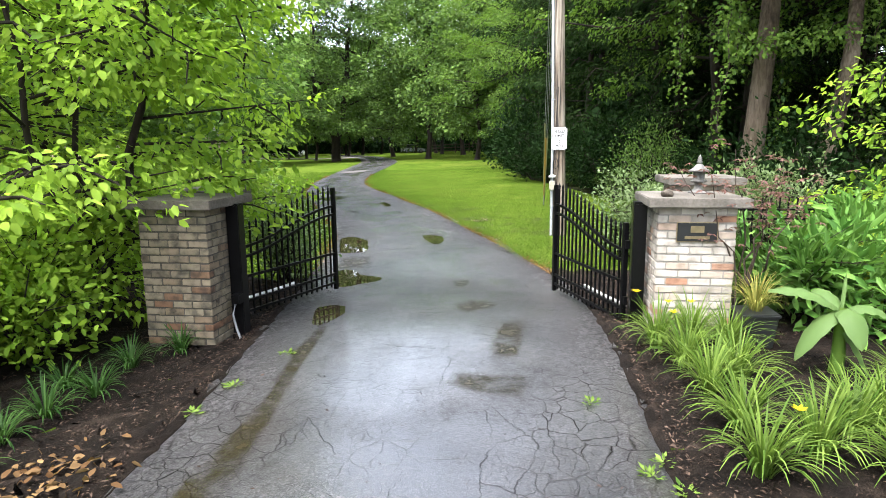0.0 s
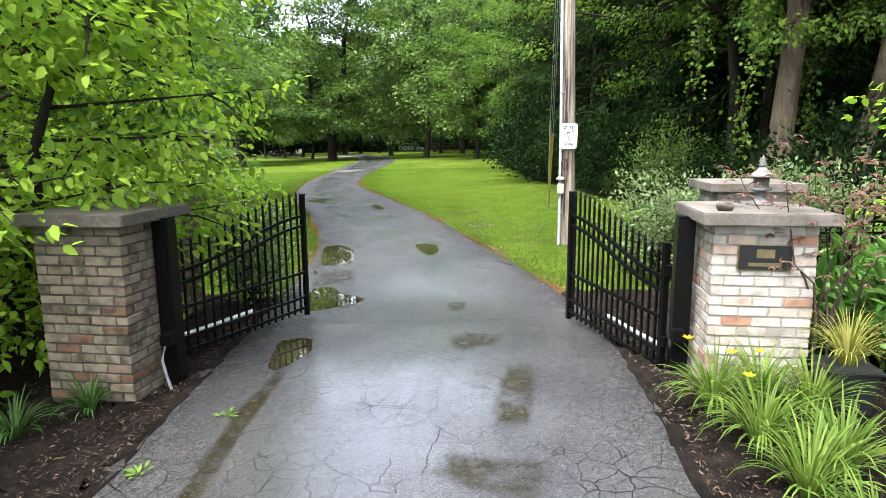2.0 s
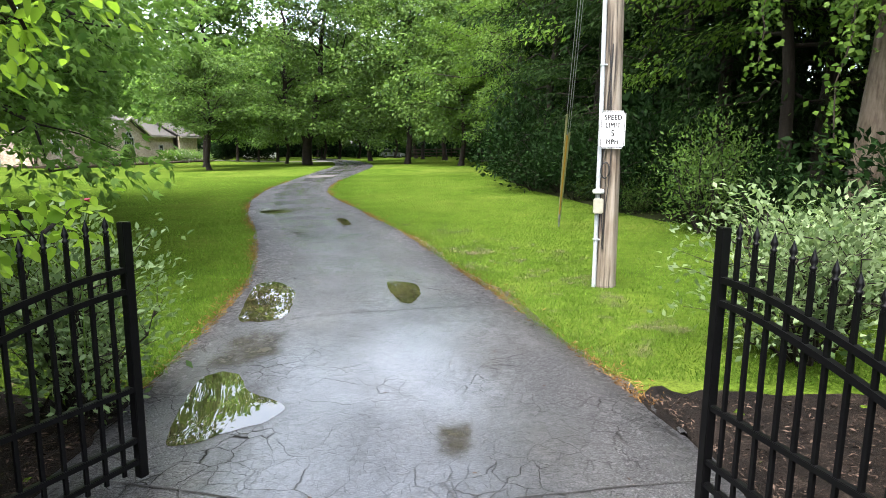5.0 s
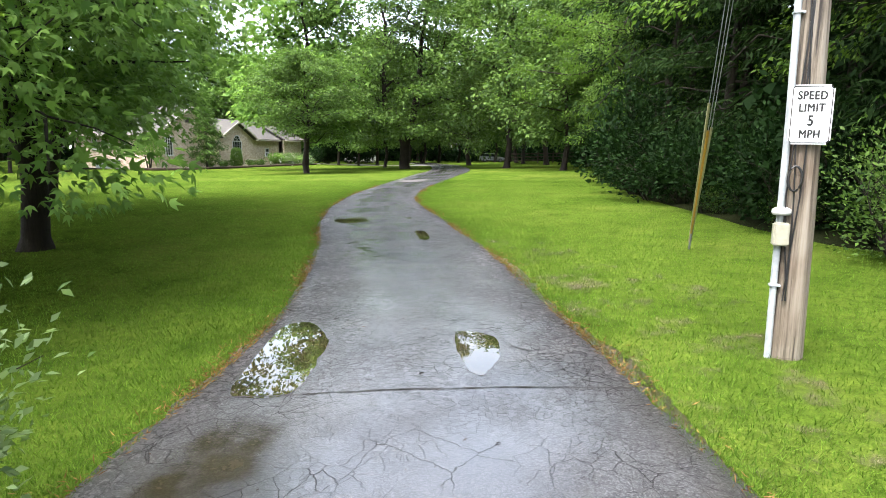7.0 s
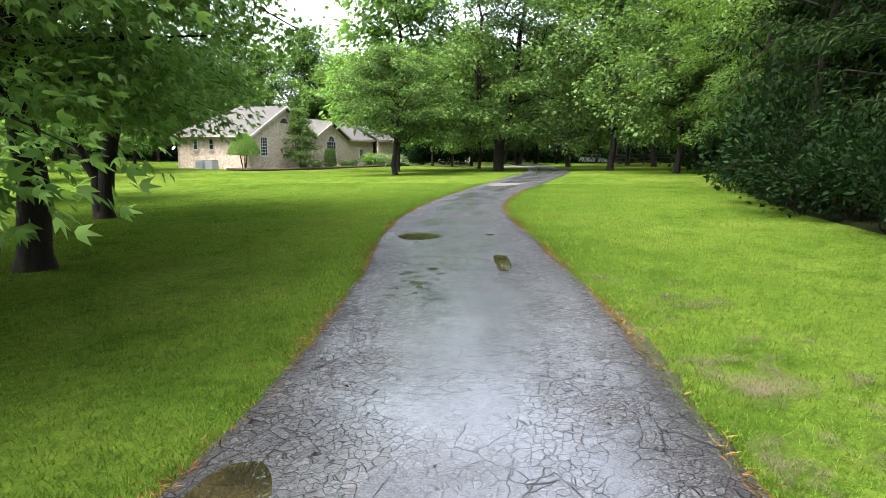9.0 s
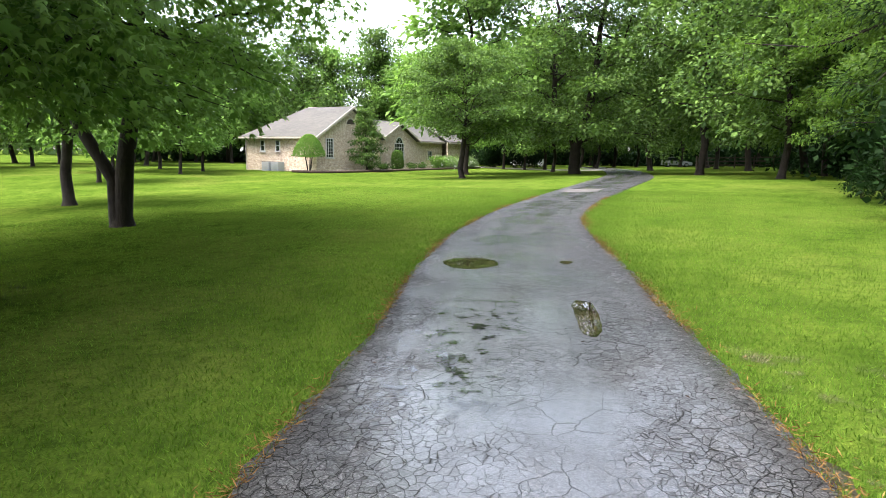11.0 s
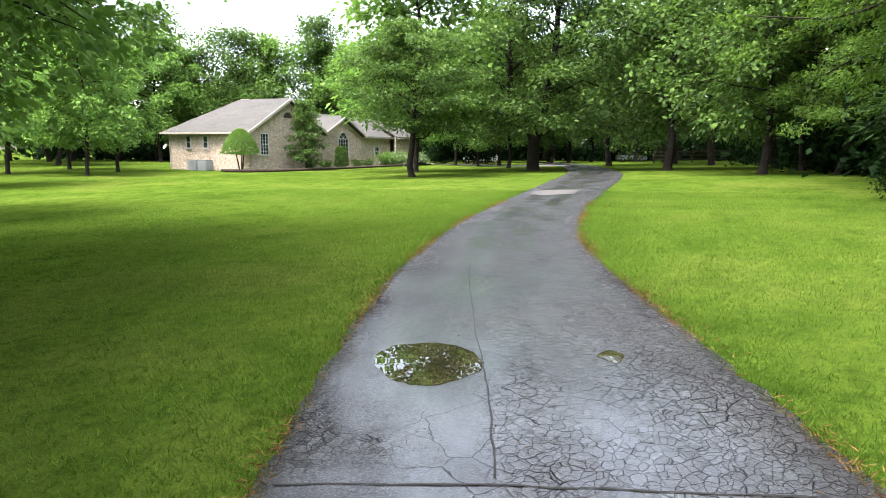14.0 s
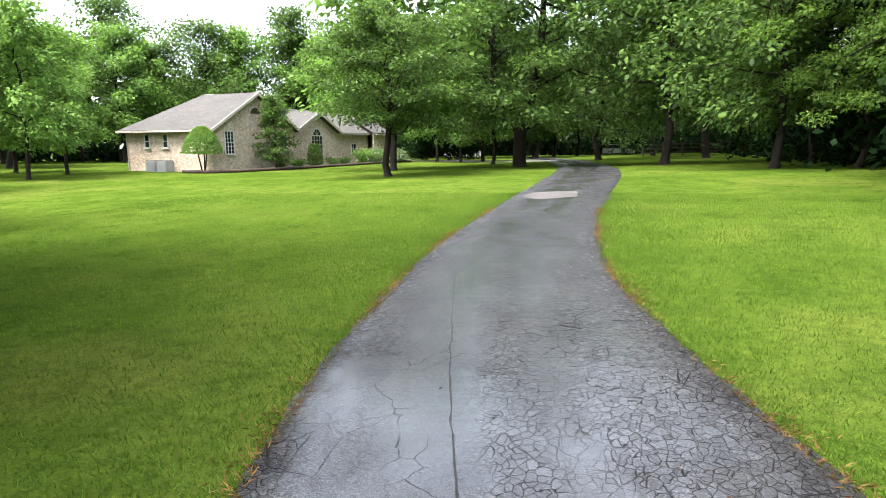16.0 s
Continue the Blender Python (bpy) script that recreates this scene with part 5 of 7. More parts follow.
put_mesh("rod", raw_mesh("rod", *tube([(0, 0, -0.2), gdir * 0.45], [0.014, 0.014], 8)), HOSE, guy, "steel anchor rod")


# ---- house ----
def house_brick():
    m, n, l, b = material("pale_tan_house_brick")
    tc, mp = n.new("ShaderNodeTexCoord"), n.new("ShaderNodeMapping")
    sep, cmb, ad = n.new("ShaderNodeSeparateXYZ"), n.new("ShaderNodeCombineXYZ"), n.new("ShaderNodeMath")
    l.new(tc.outputs["Object"], sep.inputs[0])
    l.new(sep.outputs[0], ad.inputs[0])
    l.new(sep.outputs[1], ad.inputs[1])
    l.new(ad.outputs[0], cmb.inputs[0])
    l.new(sep.outputs[2], cmb.inputs[1])
    bt = nd(n, "ShaderNodeTexBrick", Scale=1.0)
    bt.inputs["Brick Width"].default_value, bt.inputs["Row Height"].default_value, bt.inputs["Mortar Size"].default_value = 0.2, 0.075, 0.012
    bt.inputs["Color1"].default_value, bt.inputs["Color2"].default_value, bt.inputs["Mortar"].default_value = (0.56, 0.455, 0.355, 1), (0.27, 0.19, 0.14, 1), (0.5, 0.45, 0.385, 1)
    l.new(cmb.outputs[0], bt.inputs["Vector"])
    no = nd(n, "ShaderNodeTexNoise", Scale=3.5, Detail=8.0, Roughness=0.75)
    l.new(tc.outputs["Object"], no.inputs["Vector"])
    r = ramp(n, [(0.36, (0.62, 0.55, 0.5)), (0.62, (1.14, 1.12, 1.1))])
    l.new(no.outputs[0], r.inputs[0])
    l.new(mixed(n, l, 1.0, bt.outputs[0], r.outputs[0], "MULTIPLY"), b.inputs["Base Color"])
    bp = nd(n, "ShaderNodeBump", Strength=0.4, Distance=0.01)
    l.new(bt.outputs["Fac"], bp.inputs["Height"])
    bp.invert = True
    l.new(bp.outputs[0], b.inputs["Normal"])
    b.inputs["Roughness"].default_value = 0.85
    return m


def shingles():
    m, n, l, b = material("taupe_asphalt_shingles")
    tc = n.new("ShaderNodeTexCoord")
    bt = nd(n, "ShaderNodeTexBrick", Scale=1.0)
    bt.inputs["Brick Width"].default_value, bt.inputs["Row Height"].default_value, bt.inputs["Mortar Size"].default_value = 0.32, 0.14, 0.006
    bt.inputs["Color1"].default_value, bt.inputs["Color2"].default_value, bt.inputs["Mortar"].default_value = (0.034, 0.031, 0.027, 1), (0.05, 0.045, 0.039, 1), (0.02, 0.018, 0.016, 1)
    l.new(tc.outputs["Object"], bt.inputs["Vector"])
    no = nd(n, "ShaderNodeTexNoise", Scale=0.6, Detail=5.0)
    l.new(tc.outputs["Object"], no.inputs["Vector"])
    r = ramp(n, [(0.3, (0.8, 0.8, 0.8)), (0.7, (1.15, 1.12, 1.1))])
    l.new(no.outputs[0], r.inputs[0])
    l.new(mixed(n, l, 1.0, bt.outputs[0], r.outputs[0], "MULTIPLY"), b.inputs["Base Color"])
    b.inputs["Roughness"].default_value = 0.9
    return m


HBRICK, SHINGLE = house_brick(), shingles()
TRIM = plain("cream_trim_paint", (0.6, 0.53, 0.44), 0.5)
FRAMEWHITE = plain("white_window_frame", (0.72, 0.7, 0.66), 0.45)
GLASS, gn, gl_, gb = material("dark_window_glass")
gb.inputs["Base Color"].default_value, gb.inputs["Roughness"].default_value, gb.inputs["Specular IOR Level"].default_value = (0.02, 0.025, 0.028, 1), 0.04, 0.8

HX, HY, HZ = -41.25, 54.7, -0.2
house = empty("house", pose(HX, HY, HZ), "single-storey tan brick house with a taupe shingle roof", "house")


def prism(name, pts, depth, mat, label=""):
    """A flat outline given as points, pushed by a vector into a solid."""
    bm = bmesh.new()
    f = bm.faces.new([bm.verts.new(p) for p in pts])
    r = bmesh.ops.extrude_face_region(bm, geom=[f])
    bmesh.ops.translate(bm, verts=[v for v in r["geom"] if isinstance(v, bmesh.types.BMVert)], vec=depth)
    bmesh.ops.recalc_face_normals(bm, faces=bm.faces[:])
    return part(name, bm, mat, house, label)


EV = 3.15
# walls: the front faces +x, the side faces -y; local coordinates from the front left corner
prism("side_wall", [(-9.3, 0, -0.5), (0, 0, -0.5), (0, 0, EV), (-9.3, 0, EV)], (0, 0.25, 0), HBRICK)
prism("gable_wall", [(0, 0.25, -0.5), (0, 9.6, -0.5), (0, 9.6, EV), (0, 4.8, EV + 2.8), (0, 0.25, EV + 0.15)], (-0.25, 0, 0), HBRICK)
prism("back_wall", [(-9.3, 0.25, -0.5), (-9.3, 29, -0.5), (-9.3, 29, EV), (-9.3, 0.25, EV)], (0.25, 0, 0), HBRICK)
prism("entry_wall", [(-1.5, 9.6, -0.5), (-1.5, 11.2, -0.5), (-1.5, 11.2, EV), (-1.5, 9.6, EV)], (-0.25, 0, 0), HBRICK)
prism("second_gable_wall", [(-1.2, 11.2, -0.5), (-1.2, 17.8, -0.5), (-1.2, 17.8, EV), (-1.2, 14.5, EV + 1.65), (-1.2, 11.2, EV)], (-0.25, 0, 0), HBRICK)
prism("wing_wall", [(-1.7, 17.8, -0.5), (-1.7, 24.5, -0.5), (-1.7, 24.5, EV), (-1.7, 17.8, EV)], (-0.25, 0, 0), HBRICK)
prism("garage_wall", [(-0.9, 24.5, -0.5), (-0.9, 29, -0.5), (-0.9, 29, EV), (-0.9, 24.5, EV)], (-0.25, 0, 0), HBRICK)
prism("end_wall", [(-1.15, 29, -0.5), (-9.3, 29, -0.5), (-9.3, 29, EV), (-1.15, 29, EV)], (0, -0.25, 0), HBRICK)


def roof_faces(name, faces, label=""):
    """Sloping roof planes with a thickness of 0.12 m."""
    bm = bmesh.new()
    for f in faces:
        bm.faces.new([bm.verts.new(p) for p in f])
    bmesh.ops.recalc_face_normals(bm, faces=bm.faces[:])
    for f in bm.faces:
        if f.normal.z < 0:
            f.normal_flip()
    r = bmesh.ops.solidify(bm, geom=bm.faces[:], thickness=0.12)
    bmesh.ops.recalc_face_normals(bm, faces=bm.faces[:])
    return part(name, bm, SHINGLE, house, label)


RZ, o = EV + 3.0, 0.45
roof_faces("front_roof", [
    [(o, -o, EV), (o, 4.8, RZ), (-5.6, 4.8, RZ), (-9.75, -o, EV)],
    [(o, 9.6 + o, EV), (o, 4.8, RZ), (-5.6, 4.8, RZ), (-5.6, 9.6 + o, EV)],
    [(-9.75, -o, EV), (-5.6, 4.8, RZ), (-9.75, 10.05, EV)]])
roof_faces("main_roof", [
    [(-1.25, 9.3, EV + 0.02), (-1.25, 29.4, EV + 0.02), (-5.4, 25.6, EV + 2.35), (-5.4, 6, EV + 2.35)],
    [(-9.75, 8, EV + 0.02), (-9.75, 29.4, EV + 0.02), (-5.4, 25.6, EV + 2.35), (-5.4, 6, EV + 2.35)],
    [(-1.25, 29.4, EV + 0.02), (-9.75, 29.4, EV + 0.02), (-5.4, 25.6, EV + 2.35)]])
roof_faces("second_gable_roof", [
    [(-0.75, 10.8, EV + 0.04), (-0.75, 14.5, EV + 1.95), (-4.6, 14.5, EV + 1.95), (-2.0, 10.8, EV + 0.04)],
    [(-0.75, 18.2, EV + 0.04), (-0.75, 14.5, EV + 1.95), (-4.6, 14.5, EV + 1.95), (-2.0, 18.2, EV + 0.04)]])
roof_faces("garage_roof", [[(-0.5, 24.1, EV + 0.06), (-0.5, 29.4, EV + 0.06), (-4.0, 29.0, EV + 1.9), (-4.0, 24.1, EV + 1.9)]])


def beam(name, a, b, w, h, mat, label=""):
    """A straight board between two points."""
    a, b = Vector(a), Vector(b)
    d = b - a
    q = d.to_track_quat("X", "Z")
    bm = bmesh.new()
    bmesh.ops.create_cube(bm, size=1, matrix=Matrix.LocRotScale((a + b) / 2, q, (d.length, w, h)))
    return part(name, bm, mat, house, label)


beam("rake_board", (o + 0.03, -o - 0.05, EV - 0.14), (o + 0.03, 4.8, RZ - 0.12), 0.06, 0.22, TRIM, "cream rake board")
beam("rake_board", (o + 0.03, 9.6 + o + 0.05, EV - 0.14), (o + 0.03, 4.8, RZ - 0.12), 0.06, 0.22, TRIM, "cream rake board")
beam("rake_board", (-0.72, 10.75, EV - 0.1), (-0.72, 14.5, EV + 1.83), 0.06, 0.2, TRIM, "cream rake board")
beam("rake_board", (-0.72, 18.25, EV - 0.1), (-0.72, 14.5, EV + 1.83), 0.06, 0.2, TRIM, "cream rake board")
beam("gutter", (-9.8, -o - 0.05, EV - 0.1), (o, -o - 0.05, EV - 0.1), 0.14, 0.16, TRIM, "cream gutter")
beam("gutter", (-1.2, 18.6, EV - 0.1), (-1.2, 24.2, EV - 0.1), 0.14, 0.16, TRIM, "cream gutter")
beam("gutter", (-0.45, 24.2, EV - 0.1), (-0.45, 29.4, EV - 0.1), 0.14, 0.16, TRIM, "cream gutter")
beam("soffit", (-4.7, -0.2, EV - 0.17), (0, -0.2, EV - 0.17), 0.5, 0.04, TRIM)
beam("downpipe", (-9.2, -0.06, -0.2), (-9.2, -0.06, EV - 0.2), 0.08, 0.08, TRIM)
beam("downpipe", (0.06, 9.5, -0.2), (0.06, 9.5, EV - 0.2), 0.08, 0.08, TRIM)
beam("chimney", (-6.0, 6.2, RZ - 0.9), (-6.0, 6.2, RZ + 0.15), 0.8, 0.9, TRIM, "squat cream chimney")


def house_window(c, w, h, cols, rows, face, arch=False):
    """A sash window with frame, muntins and panes; face x looks to +x, face y to -y."""
    rot = Matrix.Rotation(radians(90), 4, "Z") if face == "x" else Matrix.Identity(4)
    win = new("window")
    win.parent = house
    win.matrix_basis = Matrix.Translation(c) @ rot
    t = 0.07
    for nm, cc, ss in (("frame", (0, -0.03, h / 2), (w + t, 0.1, t)), ("frame", (0, -0.03, -h / 2), (w + t, 0.1, t)), ("frame", (-w / 2, -0.03, 0), (t, 0.1, h)), ("frame", (w / 2, -0.03, 0), (t, 0.1, h)),
                       ("sill", (0, -0.06, -h / 2 - 0.07), (w + 0.2, 0.16, 0.07))):
        box_part(nm, cc, ss, FRAMEWHITE, win)
    for i in range(1, cols):
        box_part("muntin", (-w / 2 + w * i / cols, -0.02, 0), (0.035, 0.06, h), FRAMEWHITE, win)
    for i in range(1, rows):
        box_part("muntin", (0, -0.02, -h / 2 + h * i / rows), (w, 0.06, 0.05 if i * 2 == rows else 0.035), FRAMEWHITE, win)
    for i in range(cols):
        for k in range(rows):
            box_part("pane", (-w / 2 + w * (i + 0.5) / cols, -0.006, -h / 2 + h * (k + 0.5) / rows), (w / cols - 0.03, 0.012, h / rows - 0.03), GLASS, win)
    if arch:
        bm = bmesh.new()
        a = np.linspace(0, math.pi, 13)
        bm.faces.new([bm.verts.new((w * 0.34 * math.cos(q), -0.012, h / 2 + 0.06 + w * 0.34 * math.sin(q))) for q in a])
        part("arched_pane", bm, GLASS, win)
        arc = [(w * 0.36 * math.cos(q), -0.05, h / 2 + 0.05 + w * 0.36 * math.sin(q)) for q in a]
        put_mesh("arched_frame", raw_mesh("arched_frame", *tube(arc, [0.05] * 13, 6)), FRAMEWHITE, win)
        for q in (45, 90, 135):
            e = (w * 0.34 * math.cos(radians(q)), -0.04, h / 2 + 0.05 + w * 0.34 * math.sin(radians(q)))
            put_mesh("muntin", raw_mesh("muntin", *tube([(0, -0.04, h / 2 + 0.05), e], [0.02, 0.02], 5)), FRAMEWHITE, win)
    return win


house_window((0.0, 1.75, 2.15), 0.95, 1.75, 3, 6, "x")
house_window((0.0, 8.0, 2.15), 0.95, 1.75, 3, 6, "x")
house_window((-1.2, 14.5, 1.95), 1.75, 1.7, 4, 4, "x", True)
house_window((-1.7, 21.6, 1.55), 0.85, 0.95, 2, 2, "x")
house_window((-6.9, 0.0, 2.3), 0.55, 1.0, 1, 2, "y")
house_window((-4.85, 0.0, 2.3), 0.55, 1.0, 1, 2, "y")
bm = bmesh.new()
bm.faces.new([bm.verts.new((0.015, 4.8 + 0.62 * math.cos(q), 4.45 + 0.5 * math.sin(q))) for q in np.linspace(0, math.pi, 15)])
part("arched_louvre", bm, plain("dark_louvre", (0.05, 0.03, 0.02), 0.6), house, "dark half-round louvre")
put_mesh("louvre_trim", raw_mesh("louvre_trim", *tube([(0.03, 4.8 + 0.64 * math.cos(q), 4.45 + 0.52 * math.sin(q)) for q in np.linspace(0, math.pi, 15)], [0.05] * 15, 6)), TRIM, house)
box_part("front_door", (-1.47, 10.4, 1.15), (0.08, 1.0, 2.1), plain("dark_red_door", (0.12, 0.03, 0.02), 0.4), house, "dark red front door in the recess")
DISH = plain("pale_dish_grey", (0.6, 0.6, 0.6), 0.4)
dish = put_mesh("satellite_dish", raw_mesh("satellite_dish", *lathe([(0.0, 0.0), (0.2, 0.03), (0.38, 0.11), (0.42, 0.14)], 18), True), DISH, house, "pale grey satellite dish", m=pose(-9.45, -0.3, 1.9, 60, 0, -10) @ Matrix.Scale(0.6, 4))

METAL = plain("pale_grey_sheet_metal", (0.4, 0.41, 0.42), 0.45)
for k, x in enumerate((-46.6, -45.4)):
    ac = empty("air_conditioner", pose(x, 53.9, HZ - 0.05), "pale grey metal air conditioner beside the house wall", "air conditioner", "air conditioners")
    box_part("cabinet", (0, 0, 0.42), (0.95, 0.85, 0.84), METAL, ac, bevel=0.03)
    box_part("top_grille", (0, 0, 0.855), (0.85, 0.75, 0.03), plain("dark_grille", (0.05, 0.05, 0.05), 0.6) if k == 0 else bpy.data.materials["dark_grille"], ac)
    for i in range(6):
        box_part("fin", (0, -0.43, 0.18 + 0.1 * i), (0.8, 0.02, 0.03), METAL, ac)
kerb = put_mesh("bed_edging", raw_mesh("bed_edging", *tube([(-42.6, 53.0, HZ + 0.05), (-40.2, 53.0, HZ + 0.05), (-39.0, 55, HZ + 0.05), (-38.6, 62, HZ + 0.05), (-39.2, 70, HZ + 0.05), (-39.6, 83, HZ + 0.05)], [0.13] * 6, 6)), two_scale("red_brown_edging", [(0.3, (0.05, 0.03, 0.022)), (0.7, (0.15, 0.095, 0.07))], 4, 30, 0.85, 0.5))
tagged(kerb, "low red-brown brick edging along the house bed", "edging", kind="structure")


def dome(name, foot, label, seed, r, z0, z1, n, size, leafmat, stem=True, power=0.7, category="shrub", group=""):
    """A clipped shrub: leaves over a shaped body, on short stems."""
    rng = np.random.default_rng(seed)
    u_, a = rng.random(n) ** 0.8, rng.random(n) * 2 * np.pi
    rad = r * (1 - u_) ** power * (0.86 + 0.14 * rng.random(n)) + 0.03
    low = rng.random(n) < 0.15
    rad[low] *= rng.random(low.sum())
    u_[low] = rng.random(low.sum()) * 0.06
    P = np.stack([rad * np.cos(a), rad * np.sin(a), z0 + (z1 - z0) * u_], 1)
    O = np.stack([np.cos(a), np.sin(a), 0.25 + u_], 1)
    N, D = O + rng.normal(size=(n, 3)) * 0.5, O * 0.5 + rng.normal(size=(n, 3)) * 0.6 + [0, 0, 0.3]
    root = empty(name, Matrix.Translation(foot), label, category, group)
    put_mesh("foliage", raw_mesh("foliage", *leaves(P, N, D, size * (0.7 + 0.6 * rng.random(n)))), leafmat, root)
    st = [tube([(0.1 * math.cos(k * 2.1), 0.1 * math.sin(k * 2.1), -0.1), (0.3 * r * math.cos(k * 2.1), 0.3 * r * math.sin(k * 2.1), z0 + 0.3 * (z1 - z0))], [0.06, 0.04], 6) for k in range(3)]
    put_mesh("woody_frame", raw_mesh("woody_frame", *join(st), True), DARKBARK, root)
    return root


dome("topiary_shrub", (-41.0, 53.5, HZ), "dense clipped dome of green topiary on bare stems", 31, 1.5, 1.35, 3.25, 6500, 0.13, LEAF_MAPLE, power=0.5)
dome("column_shrub", (-40.6, 66.2, HZ), "narrow clipped evergreen column by the entry", 32, 0.6, 0.1, 2.0, 1500, 0.15, LEAF_OAK, power=0.25)
dome("column_shrub", (-41.4, 67.6, HZ), "narrow clipped evergreen column by the window", 33, 0.6, 0.1, 2.0, 1500, 0.15, LEAF_OAK, power=0.25)
make_tree("young_conifer", (-39.4, 59.6, HZ), "loose green young tree against the gable wall", LEAF_OAK, seed=34, h=6.0, r=1.7, base=0.5, trunk_r=0.1, n_leaf=6500, size=0.18, limbs=34, clump=0.5, top_taper=0.1, droop=0.3)
for k, (x, y) in enumerate([(-40.3, 74.2), (-40.2, 76.4), (-40.4, 78.4), (-39.9, 80.6)]):
    shrub("hydrangea_bush", (x, y, HZ), "low green bush with white flower heads by the wall", LEAF_VARI if k % 2 else LEAF_MAPLE, 40 + k, 1.1, 1.2, 1500, 0.2)
for k, (x, y) in enumerate([(-40.0, 87.5), (-38.0, 90.0), (-36, 91.5), (-41.5, 90)]):
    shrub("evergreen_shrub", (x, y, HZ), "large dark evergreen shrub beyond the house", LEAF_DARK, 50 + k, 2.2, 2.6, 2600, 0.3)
for k, (x, y) in enumerate([(-40.2, 61), (-40.3, 63.5), (-40.6, 69.0), (-40.8, 71.5)]):
    shrub("low_shrub", (x, y, HZ), "low green foundation shrub by the wall", LEAF_OAK, 60 + k, 0.6, 0.6, 700, 0.14)

# white flower heads on the bushes by the wall
PETALWHITE = plain("white_petal", (0.8, 0.8, 0.74), 0.7)
rng = np.random.default_rng(19)
for ob in [o_ for o_ in bpy.data.objects if o_.name.startswith("hydrangea_bush")]:
    for _ in range(7):
        v = unit(rng.normal(size=3) + [0.9, -0.5, 0.8]) * [1.05, 1.05, 1.15]
        n_ = 40
        O = unit(rng.normal(size=(n_, 3)))
        put_mesh("flower_head", raw_mesh("flower_head", *leaves(v + O * 0.09, O, rng.normal(size=(n_, 3)), np.full(n_, 0.07), 0.9)), PETALWHITE, ob, "white flower head")

# ---- parked vehicles beyond the trees ----
TYRE, RIM = plain("black_tyre_rubber", (0.02, 0.02, 0.02), 0.8), plain("grey_wheel_rim", (0.35, 0.35, 0.36), 0.35, 0.6)


def vehicle(x, y, rz, label, paint, profile, cabin, width):
    """A parked vehicle from its side outline: body, glass house and four wheels."""
    root = empty("parked_vehicle", Matrix.Translation(at(x, y)) @ pose(0, 0, 0, 0, 0, rz), label, "car", "parked vehicles")
    for nm, outline, w, mat in (("body", profile, width, paint), ("glass_house", cabin, width * 0.86, GLASS)):
        bm = bmesh.new()
        f = bm.faces.new([bm.verts.new((px_, -w / 2, pz_)) for px_, pz_ in outline])
        r = bmesh.ops.extrude_face_region(bm, geom=[f])
        bmesh.ops.translate(bm, verts=[v for v in r["geom"] if isinstance(v, bmesh.types.BMVert)], vec=(0, w, 0))
        bmesh.ops.recalc_face_normals(bm, faces=bm.faces[:])
        bmesh.ops.bevel(bm, geom=bm.edges[:], offset=0.05, segments=2, affect="EDGES")
        part(nm, bm, mat, root)
    x0, x1, top = cabin[0][0], cabin[-1][0], max(p[1] for p in cabin)
    box_part("roof", ((cabin[1][0] + cabin[2][0]) / 2, 0, top + 0.02), (abs(cabin[2][0] - cabin[1][0]), width * 0.84, 0.06), paint, root, bevel=0.02)
    for wx in (profile[0][0] + 0.85, profile[1][0] - 0.85):
        for s_ in (-1, 1):
            wheel = put_mesh("wheel", raw_mesh("wheel", *tube([(wx, s_ * (width / 2 - 0.2), 0.33), (wx, s_ * (width / 2 - 0.18), 0.33), (wx, s_ * (width / 2 + 0.01), 0.33), (wx, s_ * (width / 2 + 0.02), 0.33)], [0.2, 0.33, 0.33, 0.22], 16), True), TYRE, root)
            put_mesh("rim", raw_mesh("rim", *tube([(wx, s_ * (width / 2 + 0.0), 0.33), (wx, s_ * (width / 2 + 0.025), 0.33), (wx, s_ * (width / 2 + 0.03), 0.33)], [0.21, 0.2, 0.02], 12), True), RIM, wheel)
    return root


vehicle(-38.4, 95.5, 60, "white van parked at the end of the house", plain("white_car_paint", (0.8, 0.8, 0.8), 0.3), [(-2.5, 0.35), (2.5, 0.35), (2.5, 1.0), (1.9, 1.25), (-2.5, 1.3)], [(1.85, 1.22), (1.2, 2.05), (-2.4, 2.1), (-2.5, 1.25)], 1.95)
vehicle(-21.5, 113.5, 20, "silver car parked beyond the far trees", plain("silver_car_paint", (0.5, 0.52, 0.55), 0.3, 0.3), [(-2.2, 0.3), (2.2, 0.3), (2.2, 0.75), (1.2, 0.95), (-2.1, 1.0)], [(1.15, 0.9), (0.5, 1.45), (-1.2, 1.5), (-1.9, 0.95)], 1.8)

# ---- far paddock fence ----
FENCEWOOD = two_scale("dark_brown_board", [(0.3, (0.03, 0.02, 0.015)), (0.7, (0.09, 0.06, 0.045))], 3, 30, 0.85, 0.4)
fa, fb = np.array([-15.5, 95.0]), np.array([-1.0, 101.0])
for k in range(7):
    p, q = fa + (fb - fa) * k / 7, fa + (fb - fa) * (k + 1) / 7
    w = float(np.linalg.norm(q - p))
    root = empty("paddock_fence_panel", Matrix.Translation(at(p[0], p[1])) @ Matrix.Rotation(math.atan2(q[1] - p[1], q[0] - p[0]), 4, "Z"), "dark brown three-board paddock fence panel", "fence panel", "paddock fence")
    box_part("post", (0, 0, 0.75), (0.14, 0.14, 1.7), FENCEWOOD, root)
    for h in (0.45, 0.9, 1.35):
        box_part("board", (w / 2, -0.09, h), (w, 0.04, 0.16), FENCEWOOD, root)

# ---- near planting ----
def clear_of_gate(x, y, z):
    """Keeps the tree off the drive, the pillar's front and the gate."""
    return x > 1.75 or (y < -0.35 and x > 0.95 and z < 1.5) or z < 0.25 or (y > -0.3 and x > 0.7 and z < 1.1) or y > 2.6


